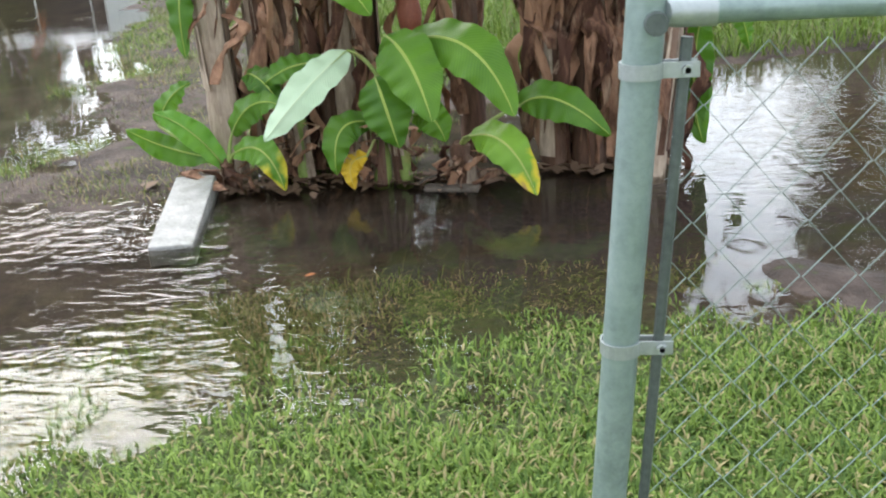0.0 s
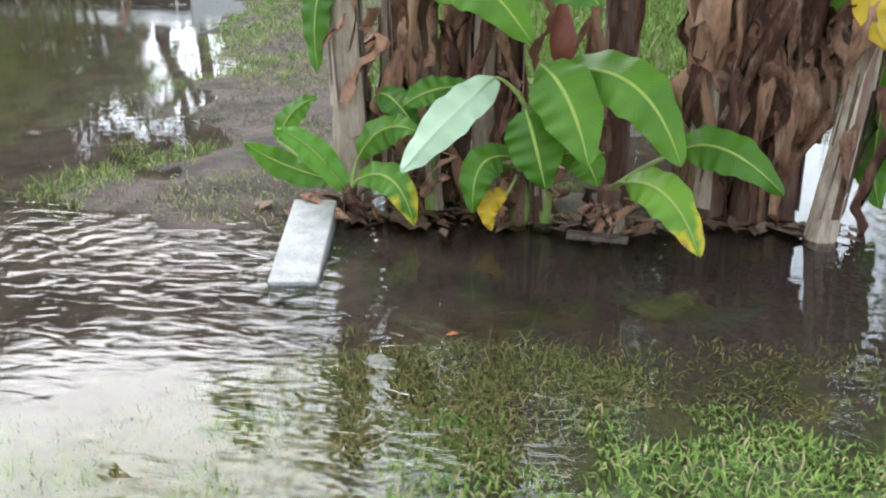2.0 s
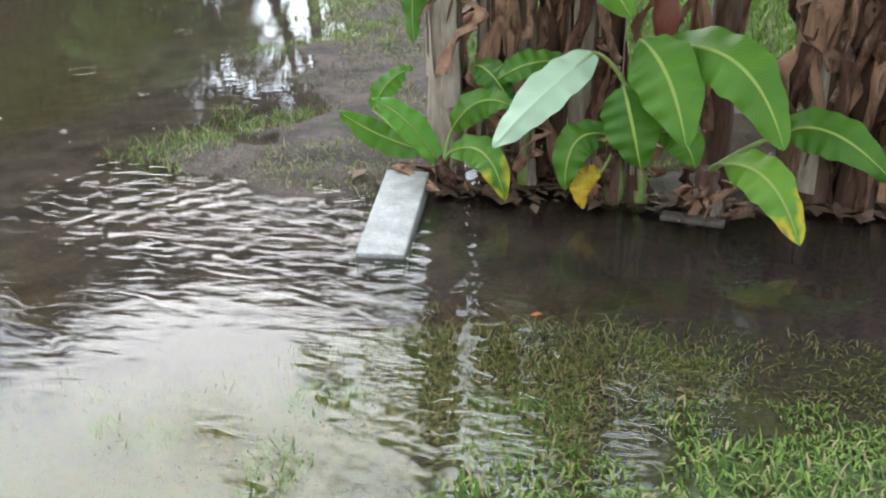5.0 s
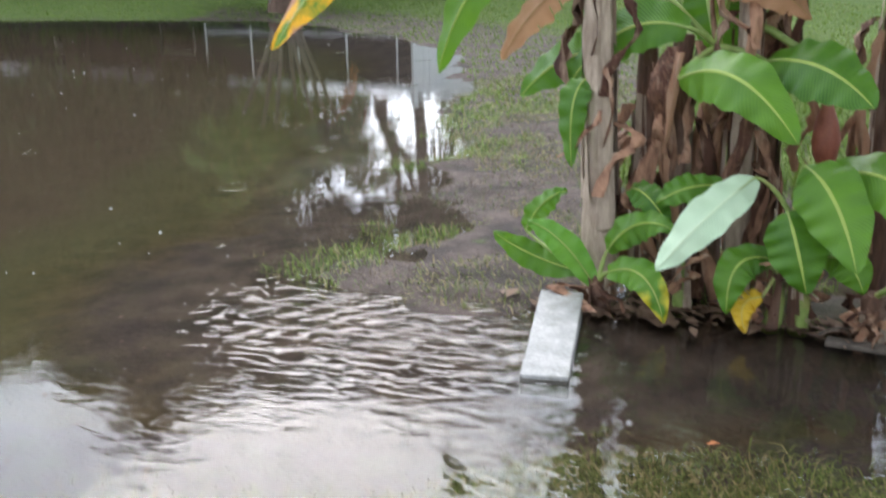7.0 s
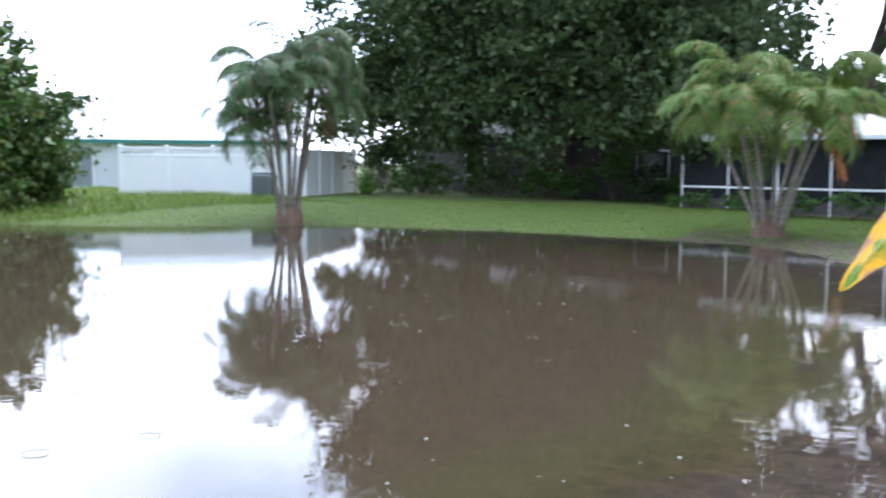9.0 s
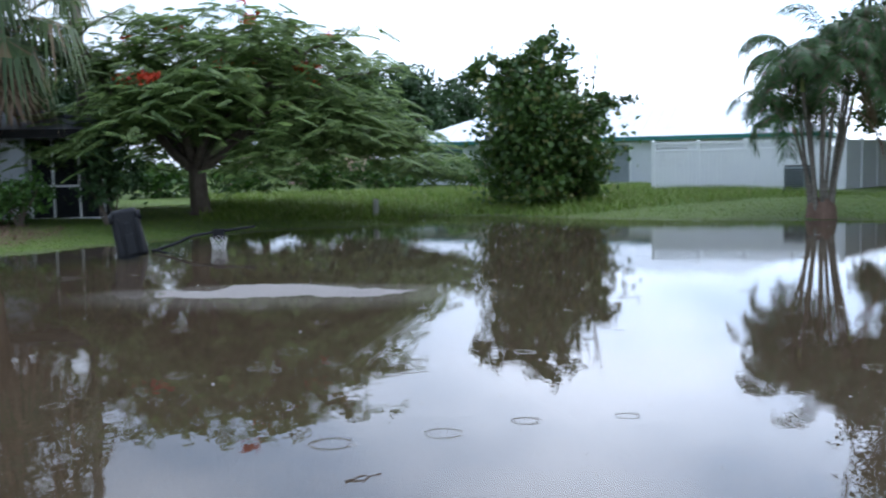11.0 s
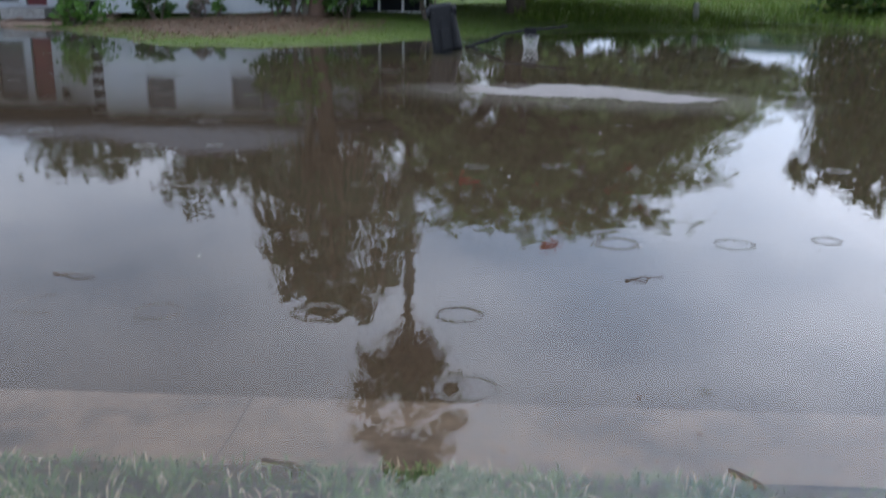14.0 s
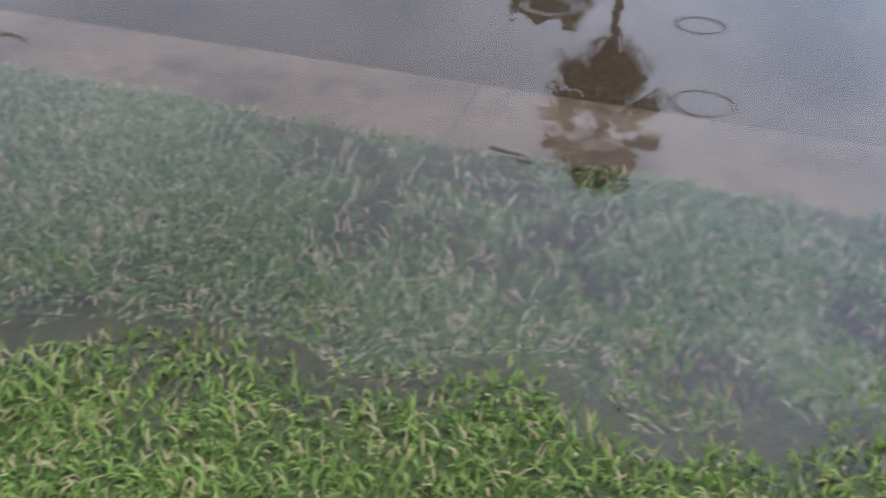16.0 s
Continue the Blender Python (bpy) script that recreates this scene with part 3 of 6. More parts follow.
def soft_noise(px, py, scale, seed=0):
    """Cheap smooth value noise on arrays."""
    rg = np.random.default_rng(seed)
    tab = rg.random((64, 64))
    x, y = px * scale, py * scale
    xi, yi = np.floor(x).astype(int), np.floor(y).astype(int)
    fx, fy = x - xi, y - yi
    fx, fy = fx * fx * (3 - 2 * fx), fy * fy * (3 - 2 * fy)
    g = lambda a, b: tab[a % 64, b % 64]
    return (g(xi, yi) * (1 - fx) + g(xi + 1, yi) * fx) * (1 - fy) + (g(xi, yi + 1) * (1 - fx) + g(xi + 1, yi + 1) * fx) * fy


N_NEAR, N_BACK = len(NEAR_SHORE), len(NEAR_SHORE) + len(BACK_SHORE)


def ground_height(px, py):
    px, py = np.asarray(px, dtype=float), np.asarray(py, dtype=float)
    d, seg = shore_distance(px, py)
    near = seg < N_NEAR
    back = (seg >= N_NEAR) & (seg < N_BACK)
    d = d + (soft_noise(px, py, 1.7, 1) - 0.5) * np.where(near | back, 0.35, 0.5) * np.clip(1.5 - np.abs(d), 0, 1)
    land = np.where(near, np.minimum(0.05 * d, 0.16), np.where(back, np.minimum(0.030 * d + 0.014, 0.35), np.minimum(0.075 * d, 0.38)))
    shallow = np.where(px < -1.3, np.maximum(0.10 * d, -0.068), 0.040 * d + 0.075 * np.clip(d + 0.75, -1.2, 0))
    wet = np.where(near, np.maximum(shallow, -0.13), np.where(back, np.maximum(0.085 * d, -0.12), np.maximum(0.05 * d, -0.16)))
    z = np.where(d > 0, land, wet)
    bumps = (soft_noise(px, py, 2.6, 2) - 0.5) * np.where(back, 0.034, 0.022) + (soft_noise(px, py, 1.1, 5) - 0.5) * np.where(back, 0.014, 0.0) + (soft_noise(px, py, 7.0, 3) - 0.5) * np.where(back, 0.022, 0.012)
    z = z + bumps * np.clip(1.2 - np.abs(d) * 0.15, 0.2, 1)
    # bed of the road and its gutter
    road = (px < GUTTER_EDGE) & (px > ROAD_FAR) & (py < 3.2)
    bed = np.where(px > ROAD_EDGE, -0.095, -0.075)
    z = np.where(road, np.minimum(z, bed), z)
    # low mound that the banana stools grow from
    m1 = np.hypot((px - 0.05) / 1.0, (py - 4.45) / 0.42)
    m2 = np.hypot((px - 1.15) / 0.55, (py - 4.55) / 0.40)
    mound = 0.02 + bumps - 0.05 * np.minimum(m1, m2)
    z = np.where(mound > -0.1, np.maximum(z, mound), z)
    # mud heaped at the foot of the lawn beside the gate post
    heap = 0.022 + bumps + 0.09 * (soft_noise(px, py, 2.3, 31) - 0.5) + 0.04 * (soft_noise(px, py, 6.0, 32) - 0.5) - 0.06 * np.hypot((px - 2.15) / 0.8, (py - 2.80) / 0.36) ** 2
    z = np.where(heap > -0.1, np.maximum(z, heap), z)
    # washed-up bar of sand across the water
    bar = 0.022 + 0.035 * (soft_noise(px, py, 1.6, 21) - 0.5) + 0.02 * (soft_noise(px, py, 5.0, 22) - 0.5) - 0.036 * np.hypot((px + 13.1 - 0.25 * (py - 1.0)) / 0.95, (py - 1.0) / 2.0) ** 2
    return np.where(bar > -0.1, np.maximum(z, bar), z), d, seg


def spaced(stops):
    """Grid lines with a step for each stretch."""
    xs = []
    for (a, step), (b, _) in zip(stops, stops[1:]):
        xs.extend(np.arange(a, b, step))
    xs.append(stops[-1][0])
    return np.array(xs)


gx = spaced([(-900, 150), (-300, 40), (-100, 8), (-60, 2), (-36, 0.6), (-15, 0.3), (-6, 0.12), (-3.6, 0.06), (3, 0.15), (8, 1), (40, 10), (100, 100), (900, 1)])
gy = spaced([(-900, 150), (-300, 40), (-100, 10), (-40, 2), (-14, 0.5), (-3, 0.12), (-1.5, 0.06), (5.5, 0.12), (11, 0.3), (20, 0.6), (32, 2), (60, 10), (150, 75), (900, 1)])
GX, GY = np.meshgrid(gx, gy)
GZ, GD, GS = ground_height(GX, GY)
gv = np.stack([GX.ravel(), GY.ravel(), GZ.ravel()], axis=1)
ny, nx = GX.shape
ii = (np.arange(ny - 1)[:, None] * nx + np.arange(nx - 1)[None, :]).ravel()
gf = np.stack([ii, ii + 1, ii + nx + 1, ii + nx], axis=1)
gme = bpy.data.meshes.new("ground")
gme.from_pydata(gv.tolist(), [], gf.tolist())
gme.polygons.foreach_set("use_smooth", np.ones(len(gme.polygons), dtype=bool))
px, py, pz, pd, ps = GX.ravel(), GY.ravel(), GZ.ravel(), GD.ravel(), GS.ravel()
isback = (ps >= N_NEAR) & (ps < N_BACK)
isnear = ps < N_NEAR
bar_mask = np.clip(1.3 - np.hypot((px + 13.1 - 0.25 * (py - 1.0)) / 1.1, (py - 1.0) / 2.3), 0, 1)
roadmask = np.clip((-1.2 - pd) / 1.5, 0, 1) * (~isnear) * (px < -2.3)
roadmask = np.maximum(roadmask, ((px < -2.9) & (pd < -0.5) & (py < 12) & isnear).astype(float))
mudmask = np.where(isback, np.clip(np.clip(2.8 - pd, 0, 1) * np.clip(1.6 + pd, 0, 1), 0, 1), 0.0)
mudmask = np.maximum(mudmask, np.clip(1 - np.hypot((px - 2.15) / 1.2, (py - 2.85) / 0.5), 0, 1) * 3)
litter = np.clip((1 - np.hypot((px + 24.6) / 3.4, (py + 7.6) / 5.0)) * 3, 0, 1) * np.clip((pd - 0.5) / 0.8, 0, 1)
mudmask = np.clip(mudmask, 0, 1)
dr = np.clip(0.5 - pz / 0.05, 0, 1) * (1 - roadmask)
for nm, arr in (("road", np.clip(roadmask, 0, 1)), ("mud", mudmask), ("drowned", dr), ("deep", np.clip((-pz - 0.085) / 0.03, 0, 1)), ("sand", np.clip(bar_mask * 2.5, 0, 1)), ("litter", litter)):
    at = gme.attributes.new(nm, "FLOAT", "POINT")
    at.data.foreach_set("value", arr.astype(np.float32))
gme.materials.append(M["ground"])
ground = single("ground", gme, (0, 0, 0), "wet lawn, mud and silted road bed sinking under the flood", "ground", kind="structure")

wx = spaced([(-60, 4), (-12, 1), (-4, 0.25), (3, 1), (40, 1)])
wy = spaced([(-60, 4), (-4, 0.5), (8, 2), (24, 1)])
wb = Buf()
wb.grid([[(x, y, 0.0) for x in wx] for y in wy])
water = single("water", wb.mesh("water", M["water"], smooth=True), (0, 0, 0), "brown flood water, still but for rain rings and a rippling current", "water", kind="structure")
water.visible_shadow = False

# submerged concrete gutter along the road, with joints
gb = Buf()
y0 = -25.0
while y0 < 0.0:
    gb.grid([[(GUTTER_EDGE + 0.02 * shore_noise(0, y), y, -0.066), ((GUTTER_EDGE + ROAD_EDGE) / 2, y, -0.078), (ROAD_EDGE, y, -0.068), (ROAD_EDGE, y, -0.16)] for y in np.linspace(y0 + 0.0025, y0 + 2.9975, 7)])
    y0 += 3.0
single("kerb_gutter", gb.mesh("kerb_gutter", M["gutter"]), (0, 0, 0), "flat concrete gutter strip under shallow water beside the road", "gutter", kind="structure")


# ---- buildings ----
def window(parent, x, y0, y1, z0, z1, cols=1, rows=2, glass="glass"):
    """A window in a wall that faces +x at x: frame, sill, panes set back."""
    w = part("window", None, parent)
    fr = Buf()
    t = 0.05
    fr.box((x - 0.06, y0 - t, z0 - t), (x + 0.012, y0, z1 + t))
    fr.box((x - 0.06, y1, z0 - t), (x + 0.012, y1 + t, z1 + t))
    fr.box((x - 0.06, y0, z1), (x + 0.012, y1, z1 + t))
    fr.box((x - 0.06, y0, z0 - t), (x + 0.012, y1, z0))
    for i in range(1, cols):
        yy = y0 + (y1 - y0) * i / cols
        fr.box((x - 0.06, yy - 0.02, z0), (x, yy + 0.02, z1))
    for i in range(1, rows):
        zz = z0 + (z1 - z0) * i / rows
        fr.box((x - 0.055, y0, zz - 0.02), (x - 0.004, y1, zz + 0.02))
    part("frame", fr.mesh("window_frame", M["frame_grey"]), w)
    part("sill", bevelled("window_sill", (x - 0.02, y0 - 0.1, z0 - 0.13), (x + 0.08, y1 + 0.1, z0 - 0.052), M["white"], 0.012), w)
    for i in range(cols):
        pb = Buf()
        pb.box((x - 0.10, y0 + (y1 - y0) * i / cols, z0), (x - 0.07, y0 + (y1 - y0) * (i + 1) / cols, z1))
        part("pane", pb.mesh("window_pane", M[glass if i == 0 else "glass"]), w)
    return w


def wall_with_holes(u0, u1, z0, z1, holes, place, thick, material, name):
    """A wall in plan units u along it, with rectangular holes through it."""
    us = sorted({u0, u1, *[h[0] for h in holes], *[h[1] for h in holes]})
    zs = sorted({z0, z1, *[h[2] for h in holes], *[h[3] for h in holes]})
    b = Buf()
    solid = lambda i, j: not any(h[0] <= (us[i] + us[i + 1]) / 2 <= h[1] and h[2] <= (zs[j] + zs[j + 1]) / 2 <= h[3] for h in holes)
    for i in range(len(us) - 1):
        for j in range(len(zs) - 1):
            if solid(i, j):
                for o, flip in ((0, False), (-thick, True)):
                    q = [place(us[i], o, zs[j]), place(us[i + 1], o, zs[j]), place(us[i + 1], o, zs[j + 1]), place(us[i], o, zs[j + 1])]
                    b.face(q[::-1] if flip else q)
    for h in holes:
        c = [(h[0], h[2]), (h[1], h[2]), (h[1], h[3]), (h[0], h[3])]
        for (ua, za), (ub, zb) in zip(c, c[1:] + c[:1]):
            b.face([place(ua, 0, za), place(ub, 0, zb), place(ub, -thick, zb), place(ua, -thick, za)])
    for ua in (u0, u1):
        b.face([place(ua, 0, z0), place(ua, -thick, z0), place(ua, -thick, z1), place(ua, 0, z1)])
    b.face([place(u0, 0, z1), place(u1, 0, z1), place(u1, -thick, z1), place(u0, -thick, z1)])
    return b.mesh(name, material)


def white_house():
    h = thing("house", (0, 0, 0), "white painted block house with a grey shingled hip roof", "house")
    X, Z0 = -27.5, 0.34
    facing = lambda x: (lambda u, o, z: (x + o, u, z))
    part("wall", wall_with_holes(-11.35, -4.3, Z0, 2.52, [(-10.12, -9.40, 1.43, 2.27), (-7.72, -6.2, 1.40, 2.25)], facing(X), 0.2, M["white"], "front_wall"), h)
    part("wall", wall_with_holes(-22.0, -11.78, Z0, 2.52, [(-14.25, -13.62, Z0 + 0.12, 2.32), (-15.3, -14.5, 0.6, 2.3)], facing(-29.3), 0.2, M["white"], "entry_wall"), h)
    sb = Buf()
    sb.box((-36.5, -11.35, Z0), (X - 0.2, -11.15, 2.52))
    sb.box((-36.5, -3.6, Z0), (-30.5, -3.4, 2.52))
    sb.box((-30.5, -4.5, Z0), (-30.3, -3.4, 2.52))
    sb.box((-36.7, -22, Z0), (-36.5, -3.4, 2.52))
    sb.box((X - 3.0, -4.5, Z0), (X - 0.2, -4.3, 2.52))
    part("wall", sb.mesh("side_walls", M["white"]), h)
    window(h, X, -10.12, -9.40, 1.43, 2.27)
    window(h, X, -7.72, -6.2, 1.40, 2.25, 2, 1, "blind")
    window(h, -29.3, -15.3, -14.5, 0.6, 2.3)
    d = part("door", bevelled("front_door", (-29.46, -14.23, Z0 + 0.12), (-29.38, -13.64, 2.30), M["red"], 0.01), h, "dark red front door")
    for k in range(3):
        part("panel", bevelled("door_panel", (-29.385, -14.12, 0.55 + k * 0.6), (-29.36, -13.75, 1.0 + k * 0.6), M["red"], 0.012), d)
    part("door_step", bevelled("door_step", (-29.3, -14.6, 0.1), (-28.4, -13.3, 0.42), M["concrete"], 0.02), h)
    # open block screen beside the entry
    part("screen_post", bevelled("screen_post", (X - 0.18, -11.36, Z0), (X + 0.004, -11.30, 2.5), M["white"], 0.005), h)
    for k in range(7):
        z = Z0 + 0.02 + k * 0.34
        part("shelf_block", bevelled("shelf_block", (X - 0.16, -11.80, z - 0.03), (X - 0.01, -11.36, z + 0.03), M["white"], 0.006), h)
    bb = Buf()
    bb.box((X - 0.5, -11.82, Z0), (X - 0.3, -11.36, 2.5))
    part("recess", bb.mesh("recess_back", M["trim_dark"]), h)
    part("lantern", bevelled("entry_lantern", (-29.27, -13.35, 1.95), (-29.12, -13.2, 2.25), M["trim_dark"], 0.02), h)
    # roof: hip over the front block, lower wing behind the entry
    A, ev, th = -26.75, 2.50, 0.16
    rz = 4.25
    e = [(A, -12.6), (A, -1.7), (-37.2, -1.7), (-37.2, -12.6)]
    r0, r1 = (-31.6, -10.5, rz), (-31.6, -9.5, rz)
    rb = Buf()
    c = [(x, y, ev + th) for x, y in e]
    rb.face([c[0], c[1], r1, r0])
    rb.face([c[1], c[2], r1])
    rb.face([c[2], c[3], r0, r1])
    rb.face([c[3], c[0], r0])
    wr = [(A, -12.6, ev + th - 0.004), (A, -24, ev + th - 0.004), (-31.6, -24, 3.78), (-31.6, -11.3, 3.78), (-37.2, -24, ev + th - 0.004), (-37.2, -12.6, ev + th - 0.004)]
    rb.face([wr[1], wr[0], wr[3], wr[2]])
    rb.face([wr[5], wr[4], wr[2], wr[3]])
    part("roof", rb.mesh("hip_roof", M["shingle"]), h, "grey asphalt shingle hip roof")
    cap = Buf()
    for a, b in ((c[0], r0), (c[1], r1), (r0, r1), (c[2], r1), (c[3], r0), ((-31.6, -24, 3.78), (-31.6, -11.4, 3.78))):
        cap.tube([Vector(a) + Vector((0, 0, 0.02)), Vector(b) + Vector((0, 0, 0.02))], 0.07, 6)
    part("ridge_cap", cap.mesh("ridge_caps", M["shingle"]), h)
    part("ridge_vent", bevelled("ridge_vent", (-31.75, -10.6, rz + 0.02), (-31.45, -9.4, rz + 0.12), M["shingle"], 0.02), h)
    for x, y in ((-30.2, -12.9), (-30.8, -15.5)):
        part("vent_pipe", bevelled("vent_pipe", (x, y, 3.0), (x + 0.1, y + 0.1, 3.55), M["trim_dark"], 0.02), h)
    fb = Buf()
    fb.box((A - 0.03, -24, ev - 0.06), (A + 0.02, -1.7, ev + th))
    fb.box((-37.2, -1.75, ev - 0.06), (A, -1.7, ev + th))
    part("fascia", fb.mesh("fascia", M["trim_dark"]), h)
    so = Buf()
    so.box((-37.2, -24, ev - 0.02), (A - 0.04, -1.76, ev + 0.0))
    part("soffit", so.mesh("soffit", M["trim_dark"]), h)
    # screened porch
    pb = Buf()
    for y in (-4.25, -3.7, -3.05, -2.45):
        pb.box((-28.05, y - 0.03, Z0), (-27.99, y + 0.03, 2.5))
    for z in (0.36, 1.22, 2.46):
        pb.box((-28.04, -4.22, z - 0.03), (-28.0, -2.48, z + 0.03))
    part("porch_frame", pb.mesh("porch_frame", M["vinyl"]), h)
    sc = Buf()
    sc.box((-28.07, -4.28, Z0), (-28.055, -2.42, 2.5))
    sc.box((-30.28, -2.44, Z0), (-28.07, -2.42, 2.5))
    part("porch_screen", sc.mesh("porch_screen", M["screen"]), h)
    return h


def hip_house(name, label, a, b, depth, z0, eave, ridge, wall, roof, trim, over=0.5, openings=()):
    """A long house whose front runs from a to b (plan), seen from the right of that line."""
    h = thing(name, (0, 0, 0), label, "house")
    a, b = Vector((*a, 0)), Vector((*b, 0))
    u = (b - a).normalized()
    n = Vector((u.y, -u.x, 0))
    L = (b - a).length
    P = lambda s, o, z: a + u * s + n * o + Vector((0, 0, z))
    part("wall", wall_with_holes(0, L, z0, eave, [(o[0], o[1], o[2], o[3]) for o in openings], P, 0.2, wall, "front_wall"), h)
    wb_ = Buf()
    for s0, s1, o0, o1 in ((0, 0.2, -depth, -0.2), (L - 0.2, L, -depth, -0.2), (0, L, -depth - 0.2, -depth)):
        wb_.face([P(s0, o1, z0), P(s1, o1, z0), P(s1, o1, eave), P(s0, o1, eave)])
        wb_.face([P(s0, o0, z0), P(s0, o1, z0), P(s0, o1, eave), P(s0, o0, eave)])
        wb_.face([P(s1, o0, z0), P(s1, o1, z0), P(s1, o1, eave), P(s1, o0, eave)])
    part("wall", wb_.mesh("side_walls", wall), h)
    for o in openings:
        q = Buf()
        q.face([P(o[0], -0.1, o[2]), P(o[1], -0.1, o[2]), P(o[1], -0.1, o[3]), P(o[0], -0.1, o[3])])
        w = part("window", q.mesh("window_pane", o[4]), h)
        f = Buf()
        for s0, s1, za, zb in ((o[0] - 0.06, o[0], o[2], o[3]), (o[1], o[1] + 0.06, o[2], o[3]), (o[0] - 0.06, o[1] + 0.06, o[3], o[3] + 0.06), (o[0] - 0.06, o[1] + 0.06, o[2] - 0.08, o[2])):
            pts = [P(s0, 0.03, za), P(s1, 0.03, za), P(s1, 0.03, zb), P(s0, 0.03, zb)]
            f.face(pts)
            bk = [p - n * 0.05 for p in pts]
            for i in range(4):
                f.face([pts[i], bk[i], bk[(i + 1) % 4], pts[(i + 1) % 4]])
        part("frame", f.mesh("window_frame", trim if o[5] else M["vinyl"]), w)
    m = depth / 2
    e = [P(-over, over, eave + 0.14), P(L + over, over, eave + 0.14), P(L + over, -depth - over, eave + 0.14), P(-over, -depth - over, eave + 0.14)]
    r0, r1 = P(m, -m, ridge), P(L - m, -m, ridge)
    rb = Buf()
    for q in ([e[0], e[1], r1, r0], [e[1], e[2], r1], [e[2], e[3], r0, r1], [e[3], e[0], r0]):
        rb.face(q)
    part("roof", rb.mesh("roof", roof), h)
    if roof == M["metal_roof"]:
        for k in range(int(L / 0.6)):
            s = k * 0.6
            o_top = -m if m <= s <= L - m else (-(s + over) * (m + over) / (m + over) + over if s < m else -(L - s))
            zt = ridge - (ridge - eave - 0.14) * (m + o_top) / (m + over) if o_top > -m else ridge
            q = Buf()
            q.tube([P(s, over, eave + 0.16), P(s, o_top, zt + 0.02)], 0.03, 4)
            part("seam", q.mesh("roof_seam", roof), h)
    f = Buf()
    for i in range(4):
        p, q = e[i], e[(i + 1) % 4]
        dz = Vector((0, 0, -0.2))
        f.face([p + dz, q + dz, q, p])
    f.face([p + Vector((0, 0, -0.18)) for p in e])
    part("fascia", f.mesh("fascia", trim), h)
    return h


def vinyl_fence(a, b, z0, top, label, lattice=True, bay=1.85, group="white vinyl fence runs"):
    """Posts with caps, tongue-and-groove boards, rails and a lattice band."""
    a, b = Vector((*a, 0)), Vector((*b, 0))
    u = (b - a).normalized()
    ang = math.atan2(u.y, u.x)
    L = (b - a).length
    f = thing("fence", (a.x, a.y, z0), label, "fence", group)
    f.rotation_euler = (0, 0, ang)
    nb = max(1, round(L / bay))
    step = L / nb
    H = top - z0
    post = bevelled("fence_post", (-0.065, -0.065, -0.25), (0.065, 0.065, H + 0.06), M["vinyl"], 0.01)
    capm = Buf()
    capm.face([(-0.08, -0.08, H + 0.06), (0.08, -0.08, H + 0.06), (0.08, 0.08, H + 0.06), (-0.08, 0.08, H + 0.06)])
    for i in range(4):
        q = [(-0.08, -0.08), (0.08, -0.08), (0.08, 0.08), (-0.08, 0.08)]
        capm.face([(*q[i], H + 0.06), (*q[(i + 1) % 4], H + 0.06), (0, 0, H + 0.14)])
    capm = capm.mesh("post_cap", M["vinyl"])
    for k in range(nb + 1):
        p = part("post", post, f)
        p.location = (k * step, 0, 0)
        part("cap", capm, p)
    lat0 = H - 0.30 if lattice else H - 0.04
    nboards = 10
    bw = (step - 0.13) / nboards
    board = bevelled("fence_board", (0.003, -0.02, 0.05), (bw - 0.003, 0.02, lat0), M["vinyl"], 0.004, 1)
    rail = bevelled("fence_rail", (0.06, -0.035, -0.05), (step - 0.06, 0.035, 0.05), M["vinyl"], 0.008, 1)
    slat = Buf()
    w = 0.0
    while w < step - 0.2:
        for s in (1, -1):
            x0, x1 = (w, w + 0.18) if s > 0 else (w + 0.18, w)
            slat.face([(0.07 + x0, 0.012 * s, lat0 + 0.04), (0.10 + x0, 0.012 * s, lat0 + 0.04), (0.10 + x1, 0.012 * s, H - 0.05), (0.07 + x1, 0.012 * s, H - 0.05)])
        w += 0.09
    slat = slat.mesh("lattice_band", M["vinyl"])
    for k in range(nb):
        for j in range(nboards):
            o = part("board", board, f)
            o.location = (k * step + 0.065 + j * bw, 0, 0)
        for z in ((0.06, lat0, H - 0.02) if lattice else (0.06, H - 0.02)):
            o = part("rail", rail, f)
            o.location = (k * step, 0, z)
        if lattice:
            o = part("lattice", slat, f)
            o.location = (k * step, 0, 0)
    return f


white_house()
hip_house("house", "long white house with a white metal roof and teal trim", (-56.3, 11.8), (-43.2, 29.5), 8.5, 0.4, 2.65, 4.7, M["white"], M["metal_roof"], M["teal"],
          openings=[(1.6, 3.2, 0.9, 2.3, M["greypanel"], True), (10.2, 12.6, 0.42, 2.4, M["greypanel"], False), (14.0, 15.6, 1.2, 2.2, M["glass"], False)])
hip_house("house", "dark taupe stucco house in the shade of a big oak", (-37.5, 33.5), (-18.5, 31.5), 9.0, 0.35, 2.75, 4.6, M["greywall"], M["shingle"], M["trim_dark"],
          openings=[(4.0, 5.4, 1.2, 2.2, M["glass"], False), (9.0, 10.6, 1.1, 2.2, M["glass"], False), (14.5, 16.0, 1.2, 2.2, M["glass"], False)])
hip_house("house", "small faded pink house with a pale gabled roof", (-70.0, 2.0), (-66.0, 8.6), 7.0, 0.4, 2.7, 4.9, M["pink"], M["metal_roof"], M["vinyl"], openings=[(2.0, 3.4, 1.1, 2.2, M["glass"], False)])


